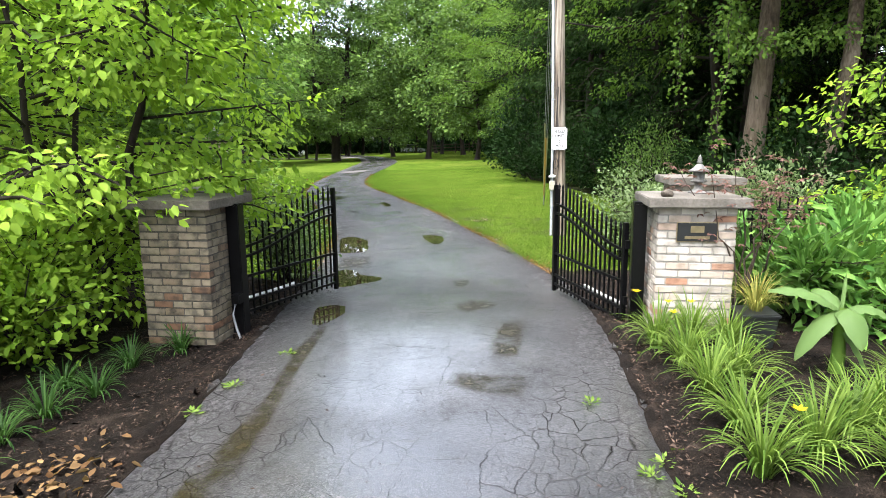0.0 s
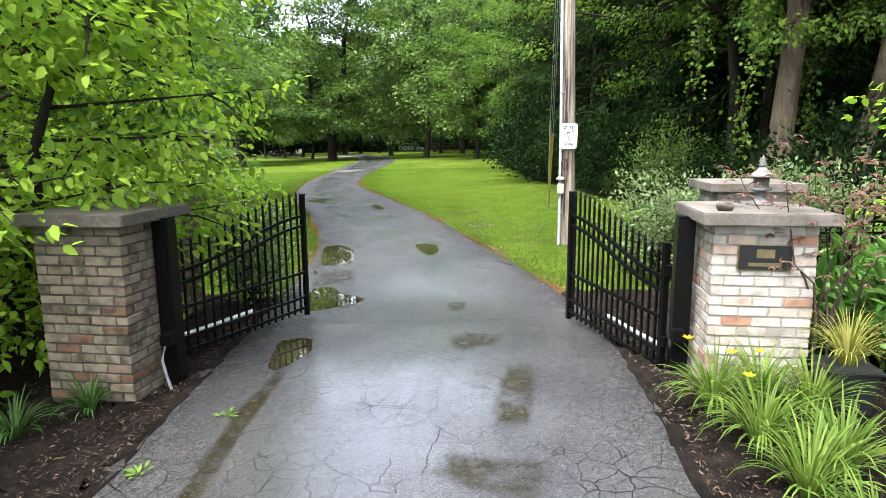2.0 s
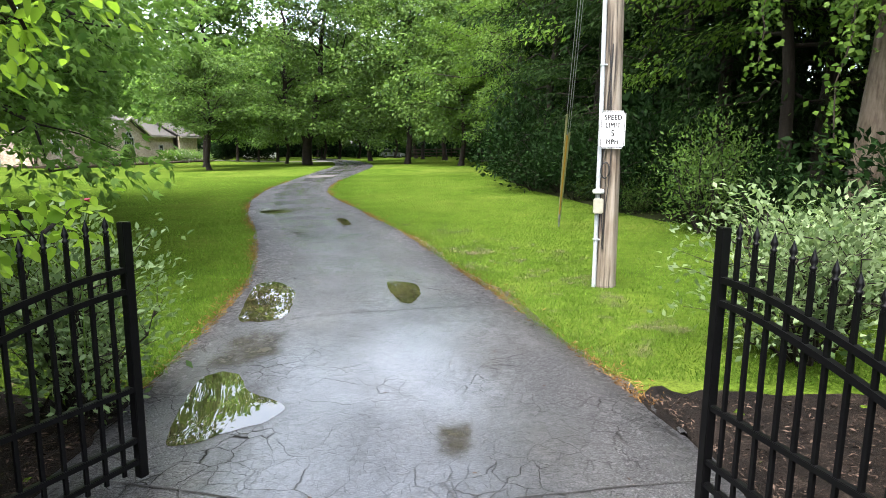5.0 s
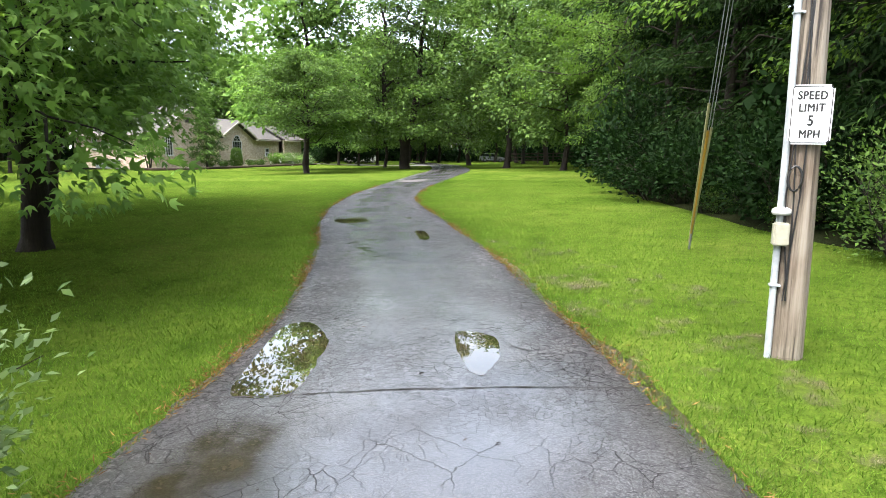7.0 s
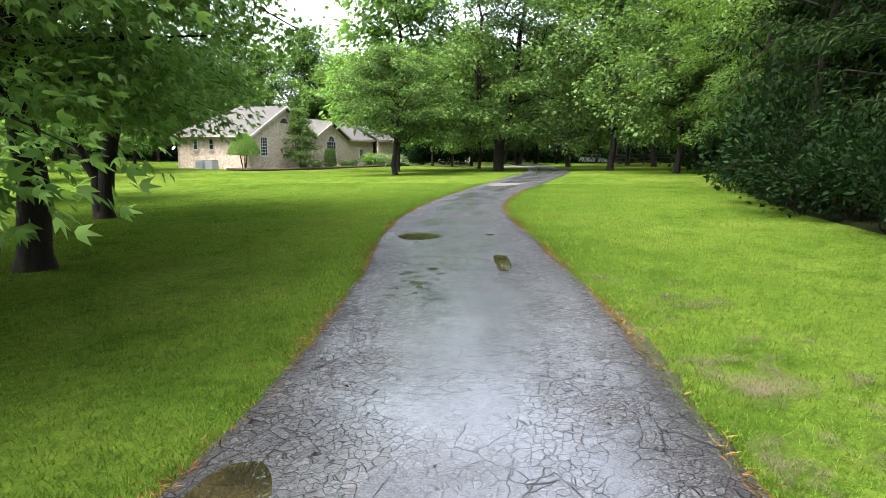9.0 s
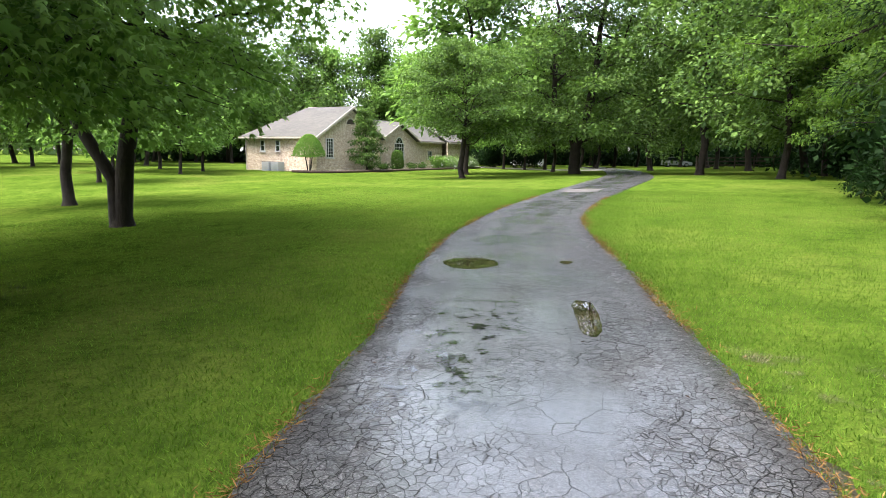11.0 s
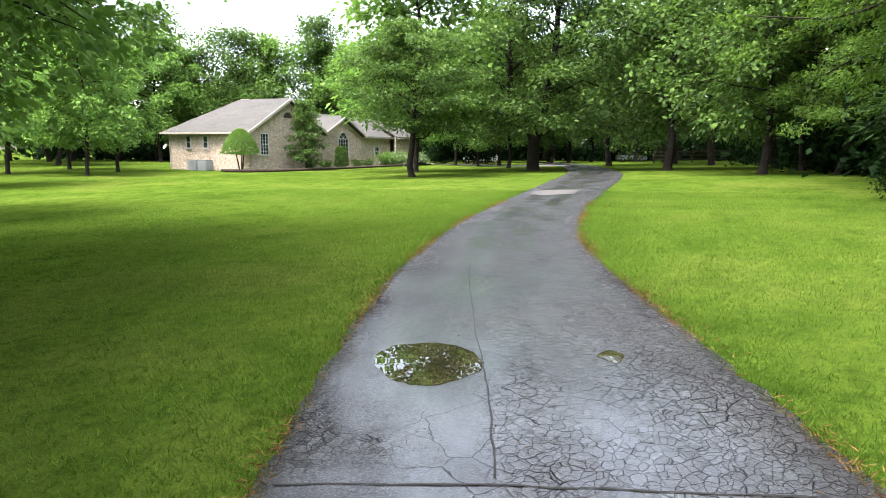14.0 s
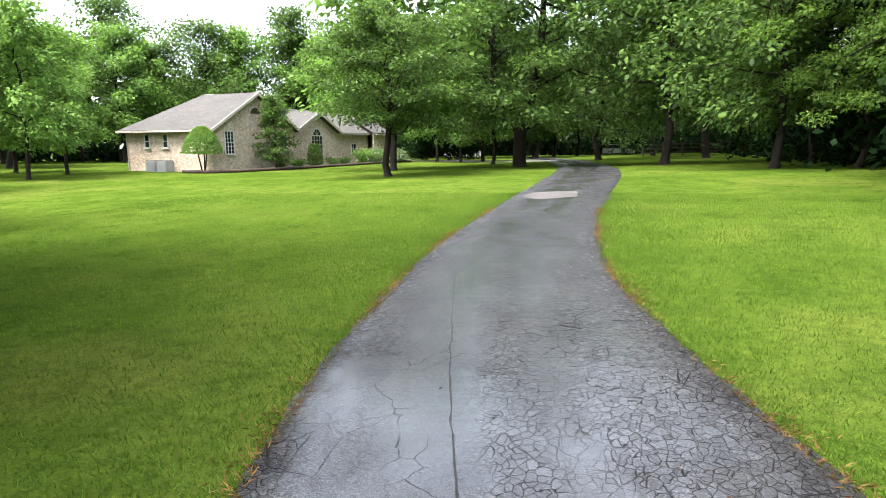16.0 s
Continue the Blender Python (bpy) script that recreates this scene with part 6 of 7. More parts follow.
make_tree("dogwood_tree", at(-3.5, 4.98), "bright spring-green tree leaning over the brick pillar", LEAF_SPRING, fine=True, shun=clear_of_gate, seed=71, h=5.6, r=3.0, base=0.35, trunk_r=0.042, n_leaf=24000, size=0.095, forks=3, limbs=64, clump=0.33, flat=0.55, droop=0.5, sink=0.6, width=0.6)
make_tree("dogwood_tree", at(-6.3, 3.6), "bright spring-green tree in the mulch bed", LEAF_SPRING, shun=lambda x, y, z: x > 3.2, seed=72, h=5.8, r=3.3, base=0.4, trunk_r=0.07, n_leaf=16000, size=0.1, forks=3, limbs=44, clump=0.4, flat=0.6, droop=0.5, sink=0.7, width=0.6)
for k, (x, y, r_, h_, n_) in enumerate([(-3.55, 3.95, 0.75, 1.35, 3600), (-4.5, 3.3, 0.9, 1.3, 3600), (-3.9, 2.9, 0.6, 0.8, 1800)]):
    shrub("dogwood_sapling", at(x, y), "low bright green dogwood growth beside the pillar", LEAF_SPRING, 76 + k, r_, h_, n_, 0.085, stems=12, width=0.6, fine=True, group="dogwood saplings", droop=0.35, clump=0.25)
make_tree("dogwood_tree", at(-7.6, 8.4), "bright spring-green tree behind the iron fence", LEAF_SPRING, shun=lambda x, y, z: x > 2.6, seed=73, h=6.5, r=3.9, base=0.7, trunk_r=0.08, n_leaf=16000, size=0.12, forks=2, limbs=40, clump=0.5, flat=0.55, droop=0.45, sink=0.6, width=0.6)
make_tree("dogwood_tree", at(7.4, 7.0), "bright spring-green tree above the planted bed", LEAF_SPRING, fine=True, seed=74, h=5.2, r=2.8, base=0.9, trunk_r=0.06, n_leaf=11000, size=0.09, forks=2, limbs=30, clump=0.4, flat=0.5, droop=0.4, sink=0.3, width=0.6)
GREYBARK = two_scale("pale_furrowed_bark", [(0.34, (0.034, 0.024, 0.016)), (0.48, (0.15, 0.112, 0.078)), (0.7, (0.34, 0.285, 0.22))], 1.6, 17.0, 0.9, 1.0, 0.15, dist=0.05, stretch=(1, 1, 0.14))
make_tree("tall_oak", at(6.3, 15.4), "tall oak with a thick bare grey-brown trunk", LEAF_OAK, bark=GREYBARK, seed=75, h=17, r=5.0, base=6.5, trunk_r=0.27, n_leaf=9000, size=0.3, limbs=24, lean=0.03)
make_tree("tall_oak", at(7.7, 15.2), "tall leaning tree with a reddish bare trunk", LEAF_OAK, bark=GREYBARK, seed=76, h=15, r=4.2, base=6.5, trunk_r=0.2, n_leaf=7000, size=0.3, limbs=22, lean=0.09)

shrub("variegated_shrub", at(2.85, 9.3), "loose pale variegated shrub close behind the gate", LEAF_VARI, 80, 0.85, 1.25, 4200, 0.07, stems=18, clump=0.2)
shrub("variegated_shrub", at(3.9, 10.9), "loose pale variegated shrub beside the utility pole", LEAF_VARI, 81, 1.15, 1.0, 4200, 0.085, stems=16, clump=0.22)
shrub("variegated_shrub", at(4.9, 10.2), "loose pale variegated shrub behind the gate", LEAF_VARI, 82, 1.2, 1.25, 4200, 0.085, stems=14, clump=0.22)
shrub("rose_bush", at(-2.72, 7.85), "straggling grey-green rose bush behind the gate", leaf_material("grey_green_rose_leaf", (0.08, 0.15, 0.05), (0.26, 0.36, 0.17)), 83, 0.66, 1.2, 4200, 0.06, stems=16, clump=0.22)
shrub("laurel_shrub", at(3.85, 5.45), "dense laurel with long glossy green leaves", leaf_material("glossy_laurel_leaf", (0.05, 0.16, 0.025), (0.17, 0.34, 0.07), 0.3, 0.3), 84, 0.85, 0.85, 2300, 0.19, width=0.28, fine=True, up=0.6, stems=14, clump=0.22, droop=0.0)
shrub("laurel_shrub", at(5.0, 6.4), "dense laurel with long glossy green leaves", bpy.data.materials["glossy_laurel_leaf"], 85, 0.95, 0.95, 2300, 0.19, width=0.28, fine=True, up=0.6, stems=14, clump=0.22, droop=0.0)
shrub("spirea_shrub", at(4.75, 5.35), "rounded yellow-green spirea in the mulch bed", leaf_material("yellow_green_leaf", (0.22, 0.36, 0.025), (0.5, 0.58, 0.07)), 86, 0.7, 0.75, 2600, 0.05, stems=16, clump=0.3)
shrub("spirea_shrub", at(5.9, 4.4), "rounded yellow-green spirea in the mulch bed", bpy.data.materials["yellow_green_leaf"], 87, 0.7, 0.7, 2400, 0.05, stems=16, clump=0.3)
REDLEAF = leaf_material("bronze_red_maple_leaf", (0.12, 0.055, 0.055), (0.23, 0.13, 0.115), 0.4)
rng = np.random.default_rng(88)
jm = empty("japanese_maple", Matrix.Translation(at(3.02, 4.9)), "thin young maple with sparse bronze-red leaves", "tree")
wood, P = [], []
for k, (dx, dy, h) in enumerate([(-0.35, 0.05, 1.5), (-0.12, 0.2, 1.75), (0.25, 0.15, 1.45), (-0.6, 0.3, 1.6), (0.5, 0.0, 1.45), (0.1, -0.1, 1.35), (0.35, 0.35, 1.65)]):
    q = wiggle(rng, (0, 0, 0.0 if k < 2 else 0.5), (dx, dy, h), 7, 0.03)
    wood.append(tube(q, 0.012 * (1 - 0.8 * np.linspace(0, 1, 7)), 6))
    for i in range(4, 7):
        for _ in range(8):
            P.append(q[i] + rng.normal(size=3) * [0.12, 0.12, 0.08])
P = np.repeat(np.array(P), 5, 0)
D = np.stack([np.cos(np.arange(len(P)) * 1.05), np.sin(np.arange(len(P)) * 1.05), rng.normal(size=len(P)) * 0.2 - 0.25], 1)
put_mesh("woody_frame", raw_mesh("woody_frame", *join(wood), True), BARK, jm)
put_mesh("foliage", raw_mesh("foliage", *leaves(P, np.array([0, 0, 1.0]) + rng.normal(size=P.shape) * 0.3, D, 0.058 * (0.7 + 0.6 * rng.random(len(P))), 0.34)), REDLEAF, jm)


def straps(rng, n, length, width, spread, seg=6):
    """Arching strap leaves from one crown."""
    V, F = [], []
    for k in range(n):
        az, ln = rng.random() * 2 * np.pi, length * (0.65 + 0.5 * rng.random())
        lean0 = spread * (0.25 + 0.9 * rng.random())
        d = np.array([math.cos(az), math.sin(az), 0])
        s = np.array([-d[1], d[0], 0])
        p, ang, row = d * 0.05 * rng.random() + [0, 0, -0.02], lean0 * 0.4, []
        for i in range(seg + 1):
            f = i / seg
            w = width * (0.55 + 0.9 * f) * (1 - f ** 3) * 0.5 + 0.0008
            row += [p - s * w, p + s * w]
            ang = lean0 * 0.4 + lean0 * 1.9 * f ** 1.5
            p = p + (d * math.sin(ang) + np.array([0, 0, math.cos(ang)])) * ln / seg
            p[2] = max(p[2], 0.015)
        o_ = k * (seg + 1) * 2
        V += row
        F += [[o_ + 2 * i, o_ + 2 * i + 1, o_ + 2 * i + 3, o_ + 2 * i + 2] for i in range(seg)]
    return np.array(V), np.array(F)


LILY = leaf_material("daylily_strap_leaf", (0.075, 0.155, 0.024), (0.22, 0.33, 0.066), 0.4)
LIRIOPE = leaf_material("dark_strap_leaf", (0.03, 0.08, 0.02), (0.08, 0.17, 0.04), 0.3)
PETAL = leaf_material("yellow_petal", (0.7, 0.5, 0.01), (0.85, 0.68, 0.02), 0.3)
STALK = leaf_material("green_stalk", (0.1, 0.2, 0.03), (0.16, 0.28, 0.05), 0.1)


def lily(x, y, seed, n=130, length=0.5, flowers=1, name="daylily_clump", label="arching green daylily clump with yellow flowers", mat=None, width=0.0125, spread=1.2):
    rng = np.random.default_rng(seed)
    root = empty(name, Matrix.Translation(at(x, y, 0.03)), label, "plant", name.replace("_", " ") + "s")
    put_mesh("foliage", raw_mesh("foliage", *straps(rng, n, length, width, spread)), mat or LILY, root)
    for k in range(flowers):
        e = np.array([rng.normal() * 0.16, rng.normal() * 0.16, length * (0.75 + 0.3 * rng.random())])
        st = put_mesh("stalk", raw_mesh("stalk", *tube(wiggle(rng, (0, 0, 0), e, 4, 0.03), [0.004, 0.004, 0.003, 0.003], 5), True), STALK, root)
        a = np.arange(6) * math.pi / 3
        P = np.repeat(e[None], 6, 0)
        D = np.stack([np.cos(a), np.sin(a), np.full(6, 0.8)], 1)
        put_mesh("flower", raw_mesh("flower", *leaves(P, np.stack([-np.cos(a), -np.sin(a), np.full(6, 1.0)], 1), D, np.full(6, 0.048), 0.5, fine=True)), PETAL, st)
    return root


for k, (x, y, fl) in enumerate([(2.18, 4.55, 2), (2.5, 4.62, 1), (2.32, 4.05, 1), (2.36, 3.5, 0), (2.62, 3.75, 0), (2.42, 2.95, 0), (2.36, 2.42, 1), (2.75, 2.65, 0), (3.05, 2.9, 0), (3.3, 3.05, 0), (3.65, 3.4, 0), (3.1, 2.35, 0), (3.9, 2.9, 0), (2.75, 4.45, 0)]):
    lily(x, y, 100 + k, flowers=fl)
for k, (x, y) in enumerate([(-2.25, 4.2), (-2.5, 3.8), (-2.38, 3.2), (-2.5, 2.8), (-2.5, 2.4), (-2.75, 3.3), (-2.3, 1.9)]):
    lily(x, y, 130 + k, 70, 0.34, 0, "liriope_clump", "dark green strap-leaved clump in the mulch", LIRIOPE, 0.012, 1.25)

POTMAT = plain("black_plastic_pot", (0.015, 0.016, 0.018), 0.45)
pot = empty("planter_pot", Matrix.Translation(at(3.02, 4.62, 0.03)), "square black pot with yellowing grass beside the pillar", "plant pot")
bm = bmesh.new()
bm_box(bm, (0, 0, 0.15), (0.3, 0.3, 0.3), bevel=0.012)
for v in bm.verts:
    v.co.x *= 0.82 + 0.6 * v.co.z
    v.co.y *= 0.82 + 0.6 * v.co.z
part("pot", bm, POTMAT, pot)
box_part("rim", (0, 0, 0.3), (0.325, 0.325, 0.03), POTMAT, pot, bevel=0.008)
gv, gf = straps(np.random.default_rng(9), 130, 0.42, 0.006, 1.1)
put_mesh("grass", raw_mesh("grass", gv + [0, 0, 0.3], gf), leaf_material("yellowing_grass_leaf", (0.2, 0.23, 0.05), (0.4, 0.38, 0.1), 0.3), pot, "yellow-green grass")

BANANA = leaf_material("banana_leaf", (0.1, 0.2, 0.05), (0.18, 0.29, 0.1), 0.4)
ban = empty("banana_plant", Matrix.Translation(at(3.42, 3.98, 0.03)), "young banana plant with broad pale green leaves", "plant")
put_mesh("stem", raw_mesh("stem", *tube([(0, 0, -0.05), (0.01, 0, 0.15), (0.0, 0, 0.4), (0.02, 0, 0.52)], [0.055, 0.05, 0.04, 0.03], 12), True), STALK, ban)
rng = np.random.default_rng(12)
for k, (az, ln, w, rise, sag) in enumerate([(172, 0.52, 0.2, 0.5, 0.36), (350, 0.34, 0.17, 0.3, 0.34), (275, 0.3, 0.2, 0.3, 0.5), (200, 0.38, 0.19, 0.1, 0.45), (325, 0.22, 0.14, -0.05, 0.3), (110, 0.3, 0.17, 0.4, 0.3), (60, 0.1, 0.03, 0.3, 0.0)]):
    d = np.array([math.cos(radians(az)), math.sin(radians(az)), 0])
    s = np.array([-d[1], d[0], 0])
    V, nseg = [], 14
    for i in range(nseg + 1):
        f = i / nseg
        c = np.array([0, 0, 0.48 if rise > 0 else 0.35]) + d * ln * f + np.array([0, 0, rise * f - sag * f * f])
        ww = w * max(0.02, math.sin(math.pi * min(1, 0.06 + 0.94 * f)) ** 0.6) * (1 if f > 0.08 else 0.15)
        for t_ in (-1, -0.5, 0, 0.5, 1):
            V.append(c + s * ww * 0.5 * t_ + np.array([0, 0, -0.045 * t_ * t_ * ww / 0.2 + 0.01 * (1 - abs(t_)) + 0.006 * math.sin(i * 1.9 + t_ * 3)]))
    i, j = np.meshgrid(np.arange(nseg), np.arange(4), indexing="ij")
    put_mesh("leaf", raw_mesh("leaf", np.array(V), np.stack([i * 5 + j, i * 5 + j + 1, (i + 1) * 5 + j + 1, (i + 1) * 5 + j], -1).reshape(-1, 4), True), BANANA, ban)

ROSE = plain("crimson_petal", (0.5, 0.015, 0.06), 0.5)
for k, p in enumerate([(-2.03, 7.2, 1.52), (-3.2, 7.6, 1.5), (-3.35, 7.3, 1.4), (-2.9, 7.0, 1.25)]):
    r0 = np.random.default_rng(200 + k)
    a = np.arange(14) * 2.4
    D = np.stack([np.cos(a), np.sin(a), 0.5 + 0.5 * r0.random(14)], 1)
    fl = empty("rose_flower", Matrix.Translation(p), "crimson rose bloom on a thin stem", "flower", "roses")
    put_mesh("bloom", raw_mesh("bloom", *leaves(np.zeros((14, 3)), -D * [1, 1, -1], D, np.full(14, 0.045), 0.9, fine=True)), ROSE, fl)
    put_mesh("stem", raw_mesh("stem", *tube([(0, 0, 0), (-0.15, 0.1, -0.35), (-0.3, 0.25, -0.9 - 0.3)], [0.003, 0.004, 0.006], 5), True), STALK, fl)

# understorey along the edge of the woods
under = [shrub("woodland_shrub", at(4.1, 16.6), "leafy green shrub at the edge of the woods", LEAF_OAK, 91, 1.0, 2.1, 3400, 0.085, stems=10),
         shrub("woodland_shrub", at(6.6, 13.6), "leafy shrub at the edge of the woods, darkened for shade", LEAF_DARK, 92, 1.5, 2.2, 2200, 0.15, stems=8),
         shrub("woodland_shrub", at(4.0, 20.8), "green shrub at the edge of the woods, darkened for shade", LEAF_DARK, 93, 1.6, 2.2, 2000, 0.19, stems=8)]
for o_ in under:
    tagged(o_, group="woodland shrubs")
for i in range(14):
    y = 13.5 + i * 1.7 + rg.uniform(-0.8, 0.8)
    x = float(woods_edge(y)) + 0.35 + rg.uniform(-0.3, 0.5)
    s = rg.uniform(0.45, 1.15) if y > 17 else 0.5
    copy_thing(under[1 + rg.randrange(2)], Matrix.Translation(at(x, y)) @ pose(0, 0, 0, 0, 0, rg.random() * 360) @ Matrix.Diagonal((s, s, s * rg.uniform(0.8, 1.3), 1)))
for x, y, s in [(5.6, 15.0, 0.42), (6.9, 14.6, 0.45), (8.2, 14.0, 0.5), (7.2, 16.6, 0.6), (9.6, 15.2, 0.6), (5.2, 16.6, 0.45), (8.8, 12.4, 0.45), (10.4, 13.2, 0.5), (3.4, 19.6, 0.4), (2.6, 23.0, 0.4)]:
    copy_thing(under[0], Matrix.Translation(at(x, y)) @ pose(0, 0, 0, 0, 0, rg.random() * 360) @ Matrix.Diagonal((s, s, s, 1)))


def vine(x, y, top, low, seed):
    """A leafy creeper hanging from the trees."""
    rng = np.random.default_rng(seed)
    q = wiggle(rng, (0, 0, top), (rng.normal() * 0.3, rng.normal() * 0.3, low), 12, 0.015)
    root = empty("hanging_vine", Matrix.Translation(at(x, y)), "leafy green vine hanging at the edge of the woods", "vine", "hanging vines")
    put_mesh("stem", raw_mesh("stem", *tube(q, [0.012] * 12, 5), True), BARK, root)
    k = rng.integers(0, 12, 420)
    P = q[k] + rng.normal(size=(420, 3)) * [0.14, 0.14, 0.22]
    D = rng.normal(size=(420, 3)) * [1, 1, 0.4] + [0, 0, -0.8]
    put_mesh("foliage", raw_mesh("foliage", *leaves(P, rng.normal(size=(420, 3)) * 0.5 + [-0.2, -0.8, 0.5], D, 0.09 + 0.06 * rng.random(420), 0.7)), LEAF_HACK, root)


for k, (x, y, a_, b_) in enumerate([(5.5, 14.9, 6.4, 1.8), (6.0, 15.2, 7.0, 3.6), (4.6, 16.4, 7.5, 3.2), (8.6, 14.6, 6.5, 2.0), (7.0, 15.9, 5.5, 1.4)]):
    vine(x, y, a_, b_, 400 + k)

# ---- joints and seams in the drive ----
def seam(pts, width, seed):
    """A thin open joint that wanders a little, lying in the asphalt."""
    rng = np.random.default_rng(seed)
    p = np.asarray(pts, float)
    s = np.concatenate([[0], np.cumsum(np.linalg.norm(np.diff(p, axis=0), axis=1))])
    q = np.arange(0, s[-1], 0.05)
    x, y = np.interp(q, s, p[:, 0]), np.interp(q, s, p[:, 1])
    wob = np.convolve(rng.normal(size=len(q)), np.hanning(9) / 4, "same") * 0.012
    d = unit(np.stack([np.gradient(x), np.gradient(y)], 1))
    nx, ny_ = -d[:, 1], d[:, 0]
    w = width * (0.5 + rng.random(len(q)))
    rows = []
    for sgn in (-1, 1):
        xa, ya = x + nx * (wob + sgn * w / 2), y + ny_ * (wob + sgn * w / 2)
        rows.append(np.stack([xa, ya, [road_z(a_, b_) + 0.004 for a_, b_ in zip(xa, ya)]], 1))
    V = np.concatenate(rows)
    k = np.arange(len(q) - 1)
    F = np.stack([k, k + len(q), k + len(q) + 1, k + 1], 1)
    return put_mesh("joint", raw_mesh("joint", V, F), JOINT, drive, "dark open joint")


JOINT = two_scale("dark_tar_joint", [(0.3, (0.006, 0.006, 0.006)), (0.7, (0.03, 0.027, 0.023))], 3.0, 40.0, 0.7, 0.5)
seam([(-2.85, 10.0), (-2.2, 10.2), (-1.63, 10.42), (-0.74, 10.7), (0.45, 11.0)], 0.016, 1)
seam([(-6.1, 18.6), (-5.07, 19.04), (-4.2, 19.36), (-3.6, 19.6)], 0.016, 2)
seam([(-5.1, 19.1), (-5.56, 20.12), (-6.23, 21.39), (-7.17, 23.31), (-8.75, 26.9)], 0.012, 3)
seam([(-8.75, 26.9), (-9.6, 27.1)], 0.016, 4)
seam([(-1.9, 6.9), (-0.8, 6.75), (0.2, 6.85), (1.4, 7.2)], 0.012, 5)

# ---- grass and chips ----
rng = np.random.default_rng(5)
N_ = 420000
side = rng.random(N_) < 0.5
yy = 8.6 + 30 * rng.random(N_) ** 1.25
dd = 13.0 * rng.random(N_) ** 2.1 - 0.04
xx = np.where(side, edge_left(yy) - dd, edge_right(yy) + dd)
ok = (xx < woods_edge(yy)) & ((side & (yy > 8.25)) | (~side & (yy > 8.8)))
xx, yy = xx[ok], yy[ok]
n = len(xx)
P = np.stack([xx, yy, gz(xx, yy) - 0.005], 1)
hh = 0.018 + 0.036 * rng.random(n)
az = rng.random(n) * 2 * np.pi
s = np.stack([np.cos(az), np.sin(az), np.zeros(n)], 1) * 0.0045
bend = np.stack([rng.normal(size=n), rng.normal(size=n), np.zeros(n)], 1) * 0.022
V = np.stack([P - s, P + s, P + bend + np.stack([np.zeros(n), np.zeros(n), hh], 1)], 1).reshape(-1, 3)
BLADE = leaf_material("grass_blade", (0.062, 0.145, 0.016), (0.158, 0.258, 0.038), 0.4, 0.8, 0.0)
blades = put_mesh("grass_blades", raw_mesh("grass_blades", V, np.arange(n * 3).reshape(-1, 3)), BLADE)
tagged(blades, "short green grass blades along the drive", "grass", kind="stuff")
m = 22000
sd = rng.random(m) < 0.5
yc = 8.3 + 26 * rng.random(m) ** 1.2
dc = rng.exponential(0.06, m) - 0.06
xc = np.where(sd, edge_left(yc) - dc, edge_right(yc) + dc)
keep = np.sin(yc * 1.7 + sd * 2) + rng.normal(size=m) * 0.7 > -0.2
xc, yc = xc[keep], yc[keep]
n = len(xc)
P = np.stack([xc, yc, gz(xc, yc) + 0.02], 1)
DRY = leaf_material("dry_grass_thatch", (0.12, 0.06, 0.025), (0.32, 0.19, 0.075), 0.1, 0.8, 0.0)
D = rng.normal(size=(n, 3)) * [1, 1, 0.4] + [0, 0, 0.25]
thatch = put_mesh("dry_thatch", raw_mesh("dry_thatch", *leaves(P, rng.normal(size=(n, 3)), D, 0.03 + 0.05 * rng.random(n), 0.12)), DRY)
tagged(thatch, "dry brown grass thatch along the asphalt edge", "dry grass", kind="stuff")
m = 42000
sd = rng.random(m) < 0.5
yc = -2 + 10.4 * rng.random(m)
dc = 3.2 * rng.random(m) ** 1.5 + 0.02
xc = np.where(sd, edge_left(yc) - dc, edge_right(yc) + dc)
P = np.stack([xc, yc, gz(xc, yc) + 0.045 + 0.012 * rng.random(m)], 1)
CHIP = leaf_material("bark_chip", (0.008, 0.006, 0.005), (0.12, 0.085, 0.066), 0.0, 0.7, 0.02)
D = rng.normal(size=(m, 3)) * [1, 1, 0.25]
chips = put_mesh("bark_chips", raw_mesh("bark_chips", *leaves(P, rng.normal(size=(m, 3)) * 0.35 + [0, 0, 1], D, 0.012 + 0.04 * rng.random(m) ** 2, 0.3)), CHIP)
tagged(chips, "loose dark bark chips over the beds", "bark mulch", kind="stuff")

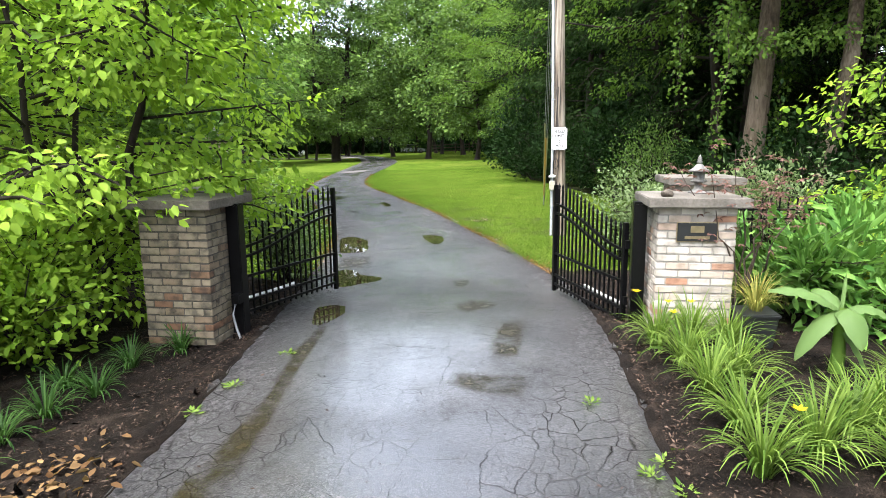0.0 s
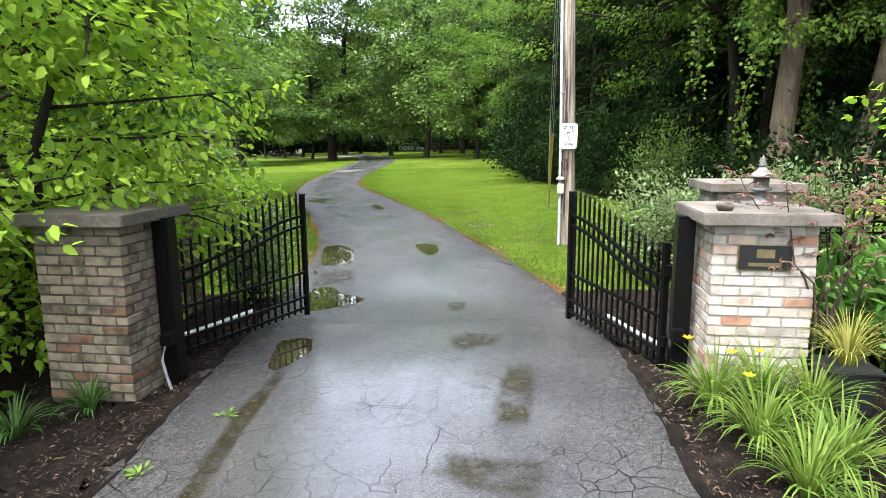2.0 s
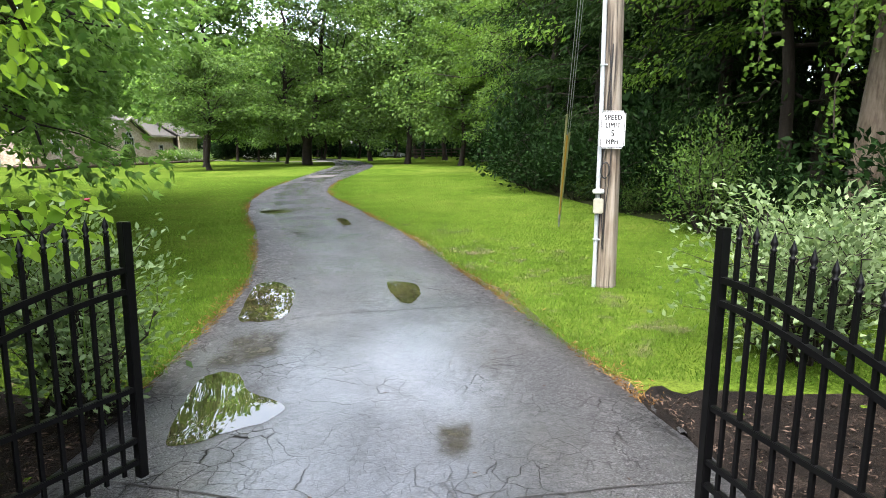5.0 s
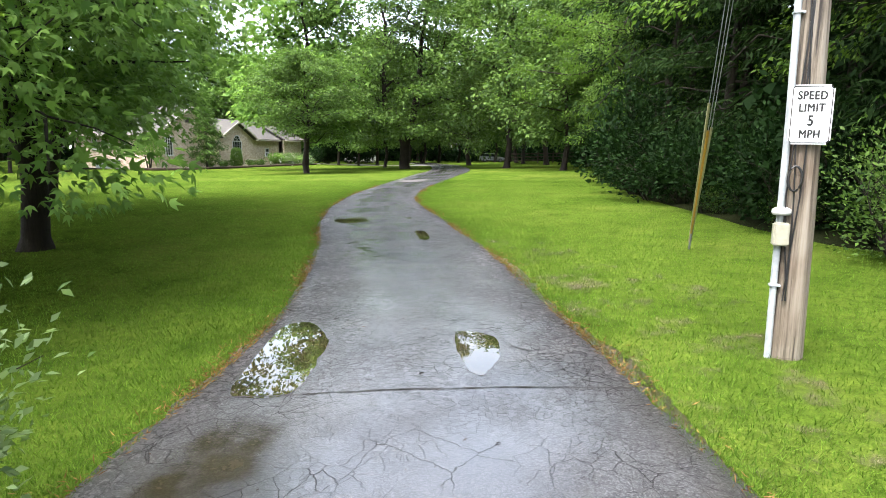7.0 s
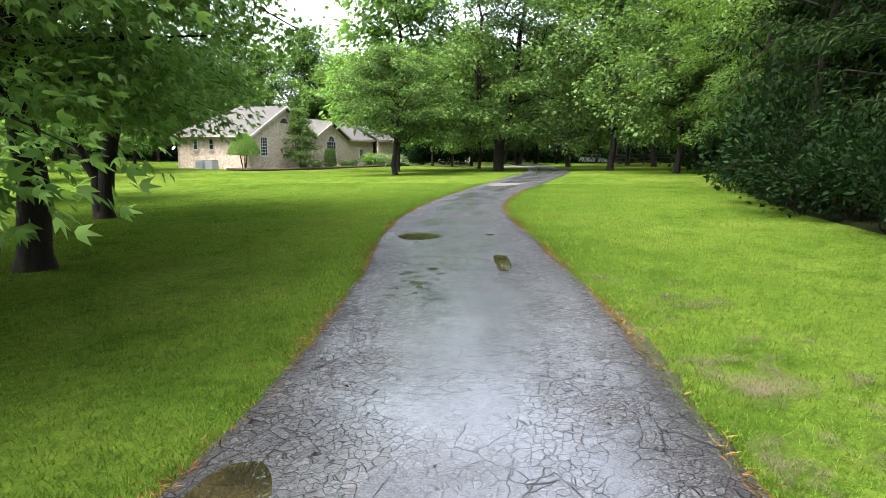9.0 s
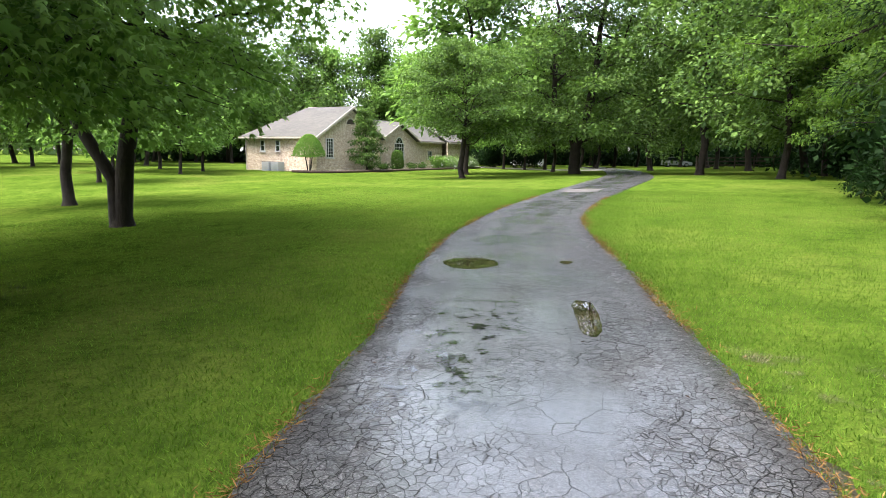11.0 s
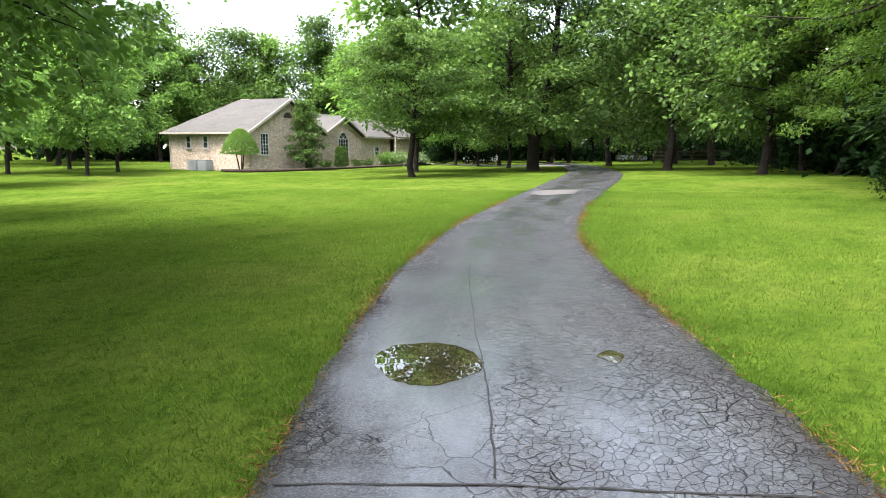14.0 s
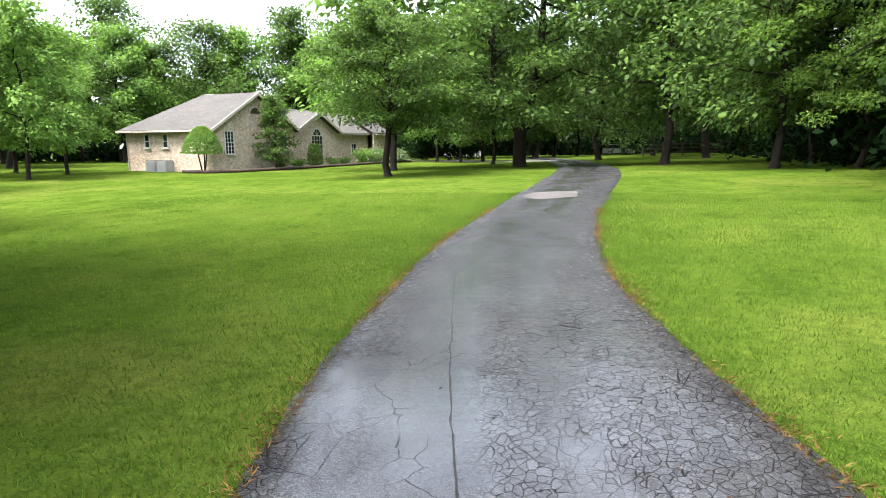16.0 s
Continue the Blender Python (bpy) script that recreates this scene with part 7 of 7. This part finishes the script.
# twigs, leaf scraps and grit dropped on the drive
m = 420
yc = 1.5 + 33 * rng.random(m) ** 1.3
uc = rng.random(m)
xc = edge_left(yc) + (edge_right(yc) - edge_left(yc)) * uc
P = np.stack([xc, yc, [road_z(a_, b_) + 0.004 for a_, b_ in zip(xc, yc)]], 1)
grit = put_mesh("twigs_and_grit", raw_mesh("twigs_and_grit", *leaves(P, rng.normal(size=(m, 3)) * 0.3 + [0, 0, 1], rng.normal(size=(m, 3)) * [1, 1, 0.1], 0.012 + 0.05 * rng.random(m) ** 3, 0.4)), CHIP)
tagged(grit, "scattered twigs and leaf scraps on wet asphalt", "debris", kind="stuff")

# dead leaves at the bed's corner, weeds in the asphalt
m = 120
P = np.stack([-1.75 + rng.normal(size=m) * 0.2, 1.95 + rng.normal(size=m) * 0.22, np.zeros(m)], 1)
P[:, 2] = gz(P[:, 0], P[:, 1]) + 0.05 + 0.03 * rng.random(m)
dead = put_mesh("dead_leaves", raw_mesh("dead_leaves", *leaves(P, rng.normal(size=(m, 3)) * 0.6 + [0, 0, 1], rng.normal(size=(m, 3)) * [1, 1, 0.4], 0.04 + 0.05 * rng.random(m), 0.6, fine=True)),
                leaf_material("dead_brown_leaf", (0.12, 0.06, 0.025), (0.3, 0.19, 0.09), 0.2, 0.7))
tagged(dead, "scatter of curled dead brown leaves on mulch", "dead leaves", kind="stuff")
for k, (x, y) in enumerate([(-1.35, 3.45), (-1.42, 2.95), (1.5, 3.3), (1.75, 2.35), (1.85, 2.5), (1.9, 2.2), (-1.2, 4.2)]):
    r0 = np.random.default_rng(300 + k)
    wd = empty("small_weed", Matrix.Translation((x, y, road_z(x, y) + 0.002)), "small green weed growing through the asphalt", "weed", "weeds in the drive")
    a = r0.random(26) * 2 * np.pi
    P = np.stack([np.cos(a), np.sin(a), np.zeros(26)], 1) * (0.06 * r0.random((26, 1))) + [0, 0, 0.005]
    put_mesh("foliage", raw_mesh("foliage", *leaves(P, np.array([0, 0, 1.0]) + r0.normal(size=(26, 3)) * 0.3, np.stack([np.cos(a), np.sin(a), 0.3 + 0.4 * r0.random(26)], 1), 0.03 + 0.04 * r0.random(26), 0.35)), LILY, wd)
